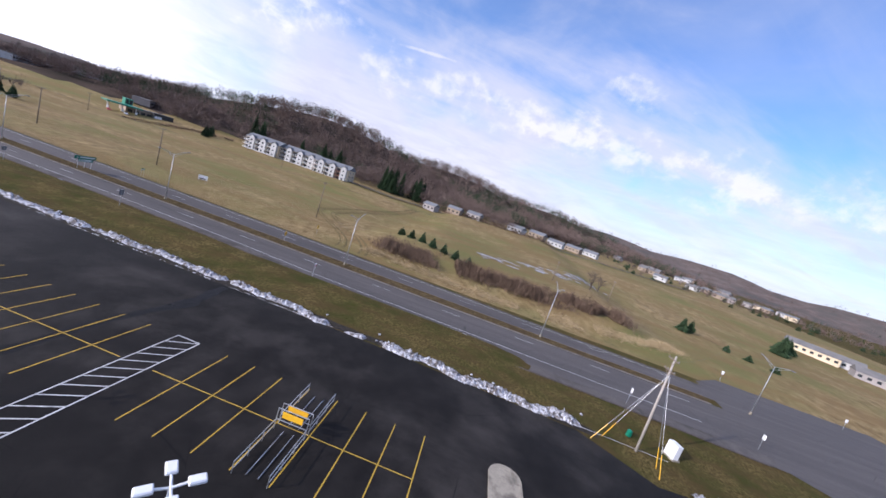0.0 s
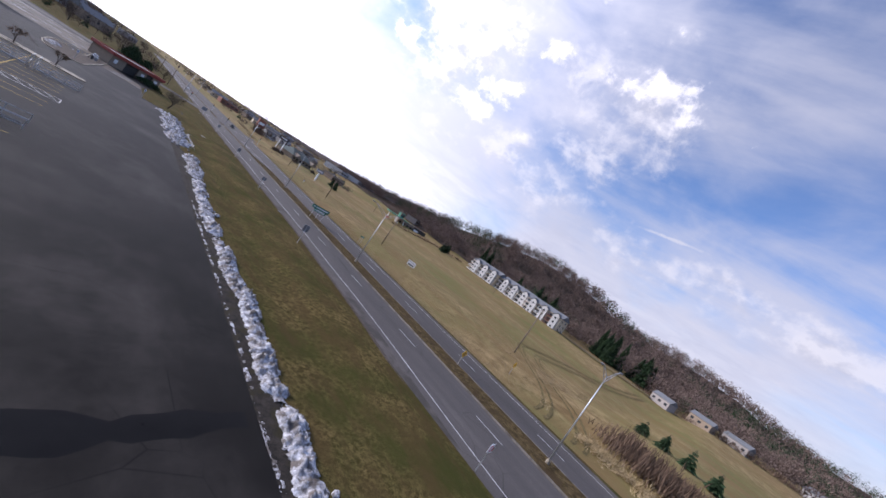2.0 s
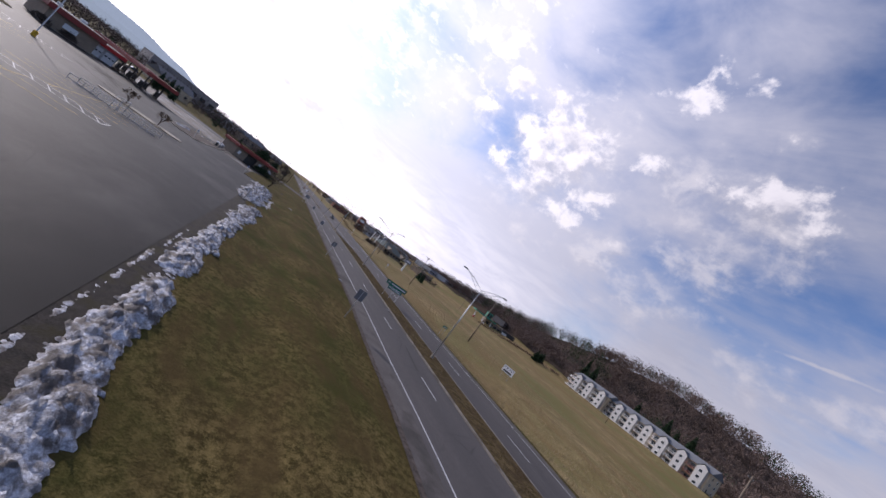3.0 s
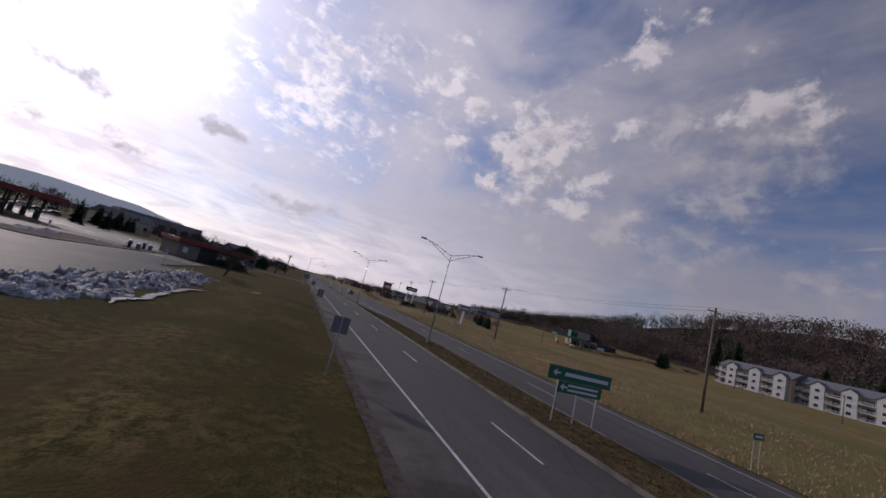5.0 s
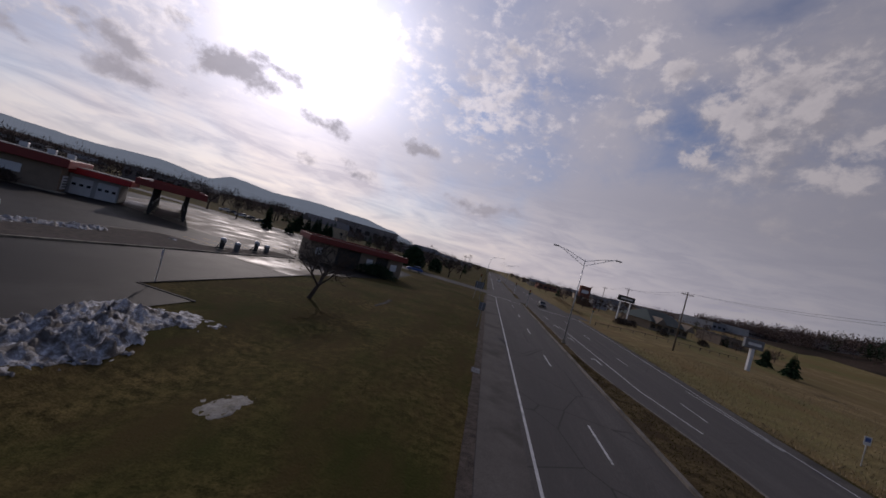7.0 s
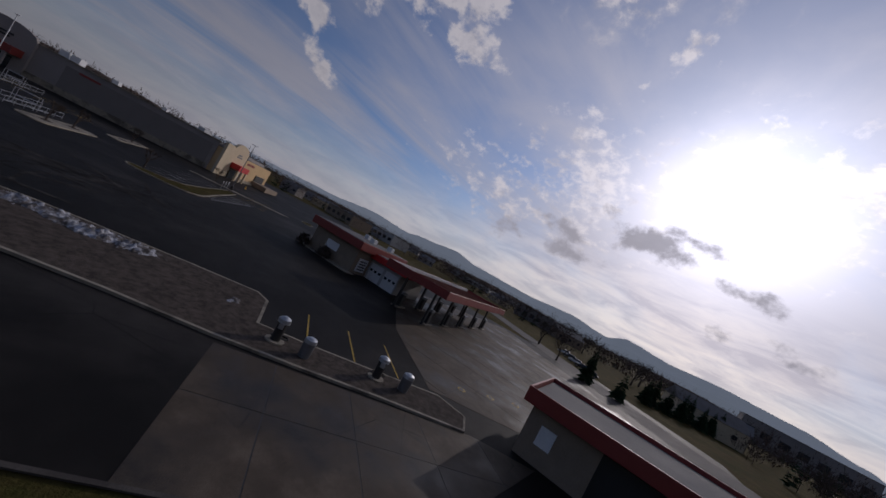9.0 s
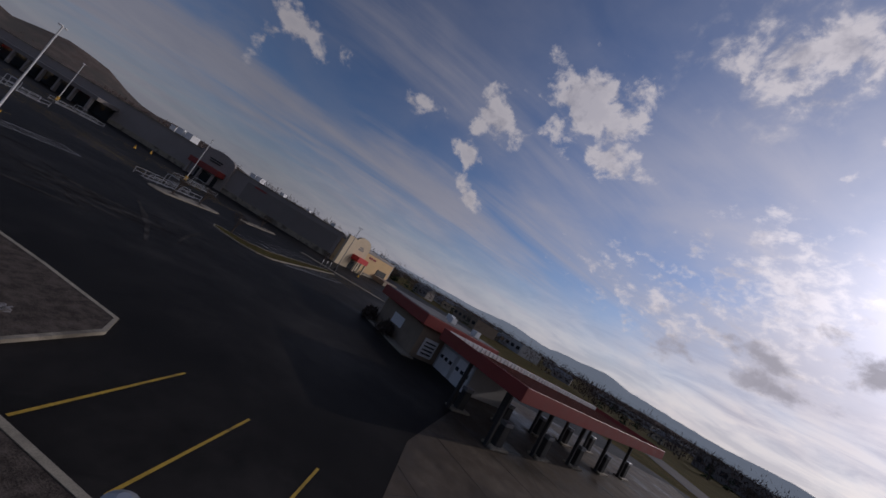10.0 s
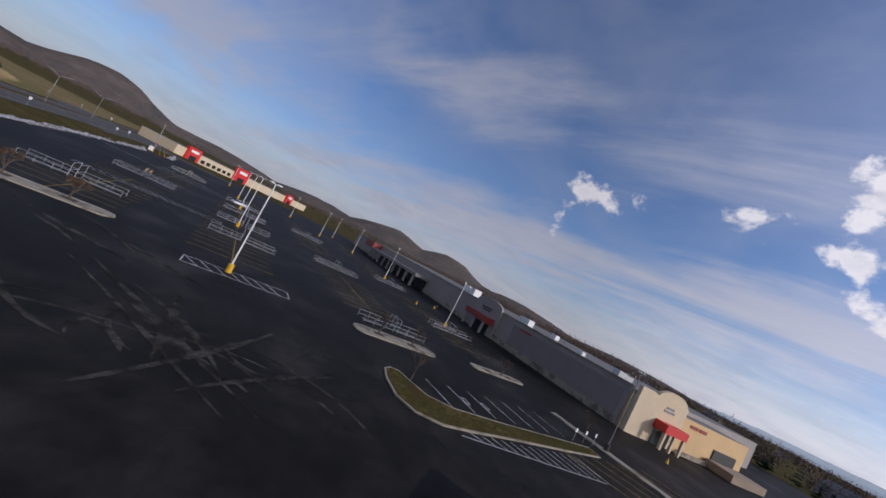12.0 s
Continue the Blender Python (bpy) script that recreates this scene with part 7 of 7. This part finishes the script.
def far_woods():
    """Tree lines on the valley floor and the slopes all round."""
    s, p, t = Soup(), Soup(), Soup()
    for _ in range(6500):
        a, d = random.uniform(0, 2 * math.pi), random.uniform(215, 1500)
        x, y = -40 + d * math.sin(a), -20 + d * math.cos(a)
        if (120 < x < 760 and -600 < y < 420) or (-40 < x < 40) or (-260 < x < -20 and -260 < y < 60) or (d < 330 and not -1.75 < math.atan2(x + 40, y + 20) < -0.1) or (x > -20 and d < 330) or (40 < x < 400 and -560 < y < 60):
            continue
        if noise.noise((x * 0.006, y * 0.006, 9)) < -0.12 and d < 1100:
            continue
        b = Vector((x, y, ground_height(x, y) - 0.3))
        hh = random.uniform(7, 13)
        if random.random() < 0.14:
            conifer_soup(p, t, b, hh, 2.4, 7, 6)
            continue
        r = hh * 0.38
        for _ in range(18 if d > 700 else 60):
            u = Vector((random.gauss(0, 1), random.gauss(0, 1), random.gauss(0, 1))).normalized() * random.random() ** 0.4
            c = b + Vector((u.x * r, u.y * r, hh * 0.55 + u.z * hh * 0.45))
            s.twig(c, c + Vector((u.x, u.y, abs(u.z) + 0.5)) * (2.0 if d > 700 else 1.3), 0.9 if d > 700 else 0.22)
    for _ in range(300):
        x, y = 270 + 330 * random.random(), -250 - 330 * random.random()
        b, hh = Vector((x, y, ground_height(x, y) - 0.2)), random.uniform(5, 10)
        if random.random() < 0.3:
            conifer_soup(p, t, b, hh, 2.6, 8, 7)
            continue
        for _ in range(26):
            u = Vector((random.gauss(0, 1), random.gauss(0, 1), random.gauss(0, 1))).normalized() * random.random() ** 0.4
            c = b + Vector((u.x * hh * 0.4, u.y * hh * 0.4, hh * 0.55 + u.z * hh * 0.42))
            s.twig(c, c + Vector((u.x, u.y, abs(u.z) + 0.5)) * 1.4, 0.7)
    for _ in range(300):
        x, y = random.uniform(-268, -226), random.uniform(-230, 4)
        b, hh = Vector((x, y, 0)), random.uniform(8, 13)
        if random.random() < 0.1:
            conifer_soup(p, t, b, hh, 2.6, 9, 8)
            continue
        for _ in range(60):
            u = Vector((random.gauss(0, 1), random.gauss(0, 1), random.gauss(0, 1))).normalized() * random.random() ** 0.4
            c = b + Vector((u.x * hh * 0.34, u.y * hh * 0.34, hh * 0.58 + u.z * hh * 0.42))
            s.twig(c, c + Vector((u.x, u.y, abs(u.z) + 0.5)) * 1.4, 0.3)
    for _ in range(1500):
        a, d = radians(random.uniform(-122, -3)), 230 + 900 * random.random() ** 1.3
        x, y = -40 + d * math.sin(a), -20 + d * math.cos(a)
        if (x > -150 and y < 150) or (-26 < x < 20) or noise.noise((x * 0.008, y * 0.008, 5)) < -0.1 or (x > -110 and y < 215):
            continue
        b, hh = Vector((x, y, ground_height(x, y) - 0.3)), random.uniform(6, 11) + d * 0.004
        if random.random() < 0.12:
            conifer_soup(p, t, b, hh, 2.6, 8, 7)
            continue
        for _ in range(46):
            u = Vector((random.gauss(0, 1), random.gauss(0, 1), random.gauss(0, 1))).normalized() * random.random() ** 0.35
            c = b + Vector((u.x * hh * 0.5, u.y * hh * 0.5, hh * 0.5 + u.z * hh * 0.46))
            s.twig(c, c + Vector((u.x, u.y, abs(u.z) + 0.4)) * 1.5, 0.3 + d * 0.0007)
    tagged(new("distant_woods", s.mesh("distant_woods", M["twig"])), "leafless tree lines across the valley", "woods", kind="stuff")
    tagged(new("distant_pines", p.mesh("distant_pines", M["needle"])), "dark conifers dotted across the valley", "woods", kind="stuff")


far_woods()


def hill_woods():
    """Bare crowns that cover the far hills."""
    s = Soup()
    for a, dist, top, wide, deep in HILLS:
        if dist < 1200:
            continue
        for _ in range(1500 if 95 < a < 180 else 620):
            az = radians(a) + random.gauss(0, 0.75) * wide / dist
            r = dist + random.gauss(-40, 0.6) * deep * 0.8
            x, y = -40 + r * math.sin(az), -20 + r * math.cos(az)
            if hill_height(x, y) < 4:
                continue
            b = Vector((x, y, ground_height(x, y)))
            hh = random.uniform(9, 15)
            for _ in range(9):
                c = b + Vector((random.gauss(0, 4), random.gauss(0, 4), hh * random.uniform(0.2, 0.8)))
                s.twig(c, c + Vector((random.gauss(0, 2), random.gauss(0, 2), random.uniform(2, 5))), random.uniform(2.5, 5))
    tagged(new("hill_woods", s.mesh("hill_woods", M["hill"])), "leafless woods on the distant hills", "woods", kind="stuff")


hill_woods()


def thicket(name, path, wide, h, n, material, label, w=0.09):
    s = Soup()
    for _ in range(n):
        k = random.randrange(len(path) - 1)
        a, b = path[k], path[k + 1]
        f = random.random()
        x, y = a[0] + (b[0] - a[0]) * f + random.gauss(0, wide / 3.2), a[1] + (b[1] - a[1]) * f + random.gauss(0, wide / 3.2)
        hh = h * (0.45 + 0.75 * max(0, 0.55 + noise.noise((x * 0.25, y * 0.25, 2)))) * random.uniform(0.5, 1.0)
        if noise.noise((x * 0.12, y * 0.12, 7)) < -0.18:
            continue
        g = Vector((x, y, ground_height(x, y)))
        base = g + Vector((0, 0, hh * random.uniform(0, 0.55)))
        s.twig(base, base + Vector((random.gauss(0, 0.3), random.gauss(0, 0.3), hh * random.uniform(0.4, 0.7))), w)
    tagged(new(name, s.mesh(name, material)), label, "brush", kind="stuff")


thicket("brush", [(27, -93), (27, -108), (29, -124), (30, -138), (33, -152), (34, -166)], 7.5, 3.6, 26000, M["brush"], "dense leafless brown brush on the bank", 0.16)
thicket("reeds", [(20, -84), (18, -104), (16, -124), (17, -140), (21, -156), (25, -172), (30, -182)], 4.5, 1.2, 15000, M["reed"], "tan dry reeds between road and brush", 0.1)
thicket("reeds", [(30, -70), (36, -74), (44, -78)], 5, 0.9, 2500, M["reed"], "tan dry weeds in the field", 0.07)
thicket("brush", [(205, -60), (214, -100), (226, -140), (245, -180)], 9, 4, 3500, M["brush"], "leafless brown brush beside the back road", 0.25)
thicket("brush", [(196, 92), (170, 112), (128, 118)], 7, 2.6, 2500, M["brush"], "leafless brown brush at the field's end", 0.2)
thicket("brush", [(38, 190), (44, 215), (52, 240)], 6, 4.5, 2500, M["brush"], "leafless brown brush below the tower sign", 0.2)
thicket("reeds", [(18, 118), (22, 150), (26, 200)], 4, 1.2, 2500, M["reed"], "tan dry grass along the far verge", 0.1)


def verge_grass():
    """Short tufts on the median and in the field."""
    s = Soup()
    def tuft(x, y, z, h, w):
        b = Vector((x, y, z))
        s.twig(b, b + Vector((random.gauss(0, 0.07), random.gauss(0, 0.07), h)), w)
    for _ in range(9000):
        y = random.uniform(-95, 40)
        tuft(random.uniform(MED_L + 0.3, median_far(y) - 0.3), y, 0.13, 0.04 + 0.12 * random.random(), 0.05)
    tagged(new("grass_tufts", s.mesh("grass_tufts", M["grass"])), "short brown grass tufts on the median", "grass", kind="stuff")
    s = Soup()
    for _ in range(26000):
        x, y = 11.6 + 46 * random.random() ** 1.5, random.uniform(-80, 70)
        b = Vector((x, y, ground_height(x, y) - 0.01))
        s.twig(b, b + Vector((random.gauss(0, 0.1), random.gauss(0, 0.1), random.uniform(0.1, 0.32))), 0.07)
    tagged(new("field_tufts", s.mesh("field_tufts", M["reed"])), "dry straw tufts in the field", "grass", kind="stuff")


verge_grass()


# ---- far buildings ----
def house(x, y, w, d, h, turn, wall, roof, label, windows=3, name="house", lift=0.0):
    ob = thing(name, label, "house", "far houses", at=(x, y, ground_height(x, y) + lift), turn=turn)
    part("wall", box(fresh(), (0, 0, h / 2 - 0.5), (w, d, h + 1)), M[wall], ob)
    bm = fresh()
    pr = [(-d / 2 - 0.4, h), (0, h + d * 0.28), (d / 2 + 0.4, h)]
    a = [bm.verts.new((-w / 2 - 0.4, yy, z)) for yy, z in pr]
    b = [bm.verts.new((w / 2 + 0.4, yy, z)) for yy, z in pr]
    bm.faces.new(a), bm.faces.new(b[::-1])
    for i in range(3):
        j = (i + 1) % 3
        bm.faces.new((a[i], a[j], b[j], b[i]))
    part("roof", bm, M[roof], ob)
    for k in range(windows):
        xx = -w / 2 + w * (k + 0.5) / windows
        for side in (-1, 1):
            part("window", box(fresh(), (xx, side * (d / 2 + 0.03), h * 0.55), (1.5, 0.1, 1.3)), M["glass"], ob)
    return ob


house(197, -75, 10, 8, 4.0, 70, "grey_wall", "shingle", "grey house with dark roof below the woods")
house(212, -92, 11, 8, 4.2, 75, "brick", "shingle", "tan house with dark roof below the woods")
house(221, -108, 12, 8, 4.0, 70, "grey_wall", "shingle", "grey house with dark roof below the woods")
for k in range(5):
    house(246 + 15 * k, -146 - 21 * k, 15, 9, 4.0, 54 + 4 * (k % 3), "brick" if k % 2 else "white_wall", "shingle", "tan row house with grey roof on the slope" if k % 2 else "white row house with grey roof on the slope", 4)
for k in range(26):
    f = k / 25
    x, y = 300 + 160 * random.random() + 120 * f, -290 - 240 * f - 30 * random.random()
    house(x, y, random.uniform(9, 14), random.uniform(7, 9), random.uniform(3.2, 5.5), random.uniform(20, 80), random.choice(("white_wall", "cream", "grey_wall", "brick")), random.choice(("shingle", "roof")), "small distant house among bare trees", 2)
house(137, -308, 22, 9, 3.6, 56, "cream", "roof", "long low white building below the field", 7)
house(134, -324, 12, 9, 3.4, 56, "white_wall", "roof", "low white building below the field", 4)
house(113, -318, 16, 9, 3.4, 60, "grey_wall", "roof", "long low white garage below the field", 5)


for k in range(30):
    az, dist = radians(random.uniform(-112, -30)), random.uniform(260, 620)
    house(-40 + dist * math.sin(az), -20 + dist * math.cos(az), random.uniform(10, 20), random.uniform(8, 11), random.uniform(3.2, 6), random.uniform(0, 90), random.choice(("white_wall", "cream", "grey_wall", "brick")), random.choice(("shingle", "roof")), "small house among bare trees across the valley", 3)


def shed(x, y, w, d, h, turn, wall, label, bands=0, name="commercial_building"):
    ob = thing(name, label, "building", "far commercial buildings", at=(x, y, ground_height(x, y)), turn=turn)
    part("wall", box(fresh(), (0, 0, h / 2 - 0.4), (w, d, h + 0.8)), M[wall], ob)
    part("roof", box(fresh(), (0, 0, h + 0.15), (w + 0.6, d + 0.6, 0.3)), M["roof"], ob)
    for k in range(bands):
        xx = -w / 2 + w * (k + 0.5) / bands
        for side in (-1, 1):
            part("window", box(fresh(), (xx, side * (d / 2 + 0.04), h * 0.5), (w / bands * 0.6, 0.12, h * 0.3)), M["glass"], ob)


shed(-225, 205, 42, 22, 8.0, 32, "dark_wall", "long dark low commercial building behind the station", 8)
shed(-145, 352, 60, 40, 14, 30, "grey_wall", "tall grey block building far behind trees", 7)
shed(-290, 60, 34, 18, 7, 30, "brick", "tan building with flat roof beyond the store", 5)
shed(-320, 96, 40, 20, 8, 30, "white_wall", "pale building with flat roof beyond the store", 6)
shed(-420, 235, 60, 24, 6, 42, "white_wall", "long white-roofed building across the valley", 8)
shed(112, 205, 20, 12, 4.5, 28, "brick", "low brick shop behind the restaurant", 5)
shed(190, 345, 60, 26, 6, 34, "white_wall", "long white commercial building behind the junction", 8)
shed(285, 330, 120, 24, 5, 40, "grey_wall", "long pale storage building with many doors", 22)
shed(205, 190, 26, 12, 4.5, 38, "dark_wall", "low dark shop beyond the fuel station", 6)
shed(235, 360, 110, 20, 5, 40, "white_wall", "long white storage building with many doors", 20)


far = random.Random(12)
for k in range(44):
    side = far.choice((-1, 1))
    y = far.uniform(165, 640)
    x = far.uniform(34, 80 + 0.2 * y) if side > 0 else -far.uniform(40, 80 + 0.25 * y)
    w, h = far.uniform(9, 22), far.uniform(3.2, 6.0)
    if far.random() < 0.5:
        shed(x, y, w, w * 0.6, h, far.uniform(-15, 30), far.choice(("brick", "cream", "dark_wall", "grey_wall", "redbrick")), "small shop building down the highway", 4, "roadside_shop")
    else:
        house(x, y, w, w * 0.6, h, far.uniform(-15, 60), far.choice(("brick", "cream", "grey_wall", "white_wall")), far.choice(("shingle", "roof")), "pitched-roof building down the highway", 3)


def roadside_woods():
    """Bare trees and brush on both sides of the highway beyond the junction."""
    s, p, t = Soup(), Soup(), Soup()
    for _ in range(620):
        y = 150 + 600 * far.random() ** 1.2
        x = far.choice((-1, 1)) * far.uniform(24, 60 + 0.35 * y)
        if 30 < x < 90 and y < 172 or 110 < x < 215 and y < 230:
            continue
        b, hh = Vector((x, y, ground_height(x, y) - 0.2)), far.uniform(3.5, 8.5)
        if far.random() < 0.1:
            conifer_soup(p, t, b, hh, 2.0, 9, 8)
            continue
        s.stem(b, b + Vector((0, 0, hh * 0.6)), 0.1, 0.04, 3)
        for _ in range(70):
            u = Vector((far.gauss(0, 1), far.gauss(0, 1), far.gauss(0, 1))).normalized() * far.random() ** 0.4
            c = b + Vector((u.x * hh * 0.4, u.y * hh * 0.4, hh * 0.55 + u.z * hh * 0.43))
            s.twig(c, c + Vector((u.x, u.y, abs(u.z) + 0.5)) * 1.0, 0.14 + y * 0.0004)
    tagged(new("roadside_woods", s.mesh("roadside_woods", M["twig"])), "bare brown trees along the highway beyond the junction", "woods", kind="stuff")
    tagged(new("roadside_pines", p.mesh("roadside_pines", M["needle"])), "dark conifers along the highway beyond the junction", "woods", kind="stuff")


roadside_woods()


def car(x, y, turn, paint, label, z=0.03):
    ob = thing("car", label, "car", "cars", at=(x, y, z), turn=turn)
    bm = fresh()
    prof = [(-2.2, 0.35), (-2.25, 0.75), (-1.9, 0.95), (-0.9, 1.0), (1.5, 1.02), (2.2, 0.9), (2.3, 0.4)]
    for s in (-1,):
        lo = [bm.verts.new((px, -0.88, pz)) for px, pz in prof]
        hi = [bm.verts.new((px, 0.88, pz)) for px, pz in prof]
        bm.faces.new(lo), bm.faces.new(hi[::-1])
        for i in range(len(prof)):
            j = (i + 1) % len(prof)
            bm.faces.new((lo[i], lo[j], hi[j], hi[i]))
    bmesh.ops.bevel(bm, geom=bm.edges[:], offset=0.06, segments=1, affect="EDGES")
    part("body", bm, paint, ob)
    bm = fresh()
    a = [bm.verts.new(p) for p in ((-1.0, -0.82, 0.98), (1.9, -0.82, 0.98), (1.4, -0.68, 1.5), (-0.3, -0.68, 1.5))]
    b = [bm.verts.new(p) for p in ((-1.0, 0.82, 0.98), (1.9, 0.82, 0.98), (1.4, 0.68, 1.5), (-0.3, 0.68, 1.5))]
    bm.faces.new(a), bm.faces.new(b[::-1])
    for i in range(4):
        j = (i + 1) % 4
        bm.faces.new((a[i], a[j], b[j], b[i]))
    part("cabin", bm, M["glass"], ob, "dark glazed cabin")
    part("roof", box(fresh(), (0.55, 0, 1.52), (1.7, 1.36, 0.06), bevel=0.02), paint, ob)
    for wx in (-1.4, 1.4):
        for wy in (-0.82, 0.82):
            w = part("wheel", tube(fresh(), (wx, wy - 0.1, 0.33), (wx, wy + 0.1, 0.33), 0.33, 0.33, 14), M["rubber"], ob)
            part("rim", tube(fresh(), (wx, wy - 0.11, 0.33), (wx, wy + 0.11, 0.33), 0.19, 0.19, 10), M["steel"], w)
    for wy in (-0.6, 0.6):
        part("headlight", box(fresh(), (-2.24, wy, 0.72), (0.1, 0.35, 0.14), bevel=0.02), M["sign_white"], ob)


car(4.0, 104, 90, M["dark"], "dark sedan at the junction")
car(-5.0, 220, 90, M["white_metal"], "white car far down the highway")
car(-66.5, -86, 30, M["white_metal"], "white car parked in the empty lot")
car(-33, 100, 20, M["blue"], "blue car beyond the car wash")
car(146, 137, 60, M["white_metal"], "white car at the fuel station", ground_height(146, 137) + 0.03)
car(139, 142, 60, M["bright_red"], "red car at the fuel station", ground_height(139, 142) + 0.03)
for k in range(5):
    car(-96 - 6 * k, 118 + 3 * k, 40, random.choice((M["white_metal"], M["dark"], M["sign_back"])), "car parked beyond the station")

# a low guard fence by the junction
fence = thing("guard_rail", "low dark wooden guard rail beside the side street", "guard rail", at=(0, 0, 0))
for k in range(14):
    x, y = 16 + 3.2 * k, 94 + 0.4 * k + 0.05 * k * k
    part("post", box(fresh(), (x, y, ground_height(x, y) + 0.4), (0.15, 0.15, 0.9)), M["wood"], fence)
    if k < 13:
        x2, y2 = 16 + 3.2 * (k + 1), 94 + 0.4 * (k + 1) + 0.05 * (k + 1) ** 2
        part("rail", tube(fresh(), (x, y, ground_height(x, y) + 0.7), (x2, y2, ground_height(x2, y2) + 0.7), 0.06, 0.06, 5), M["wood"], fence)
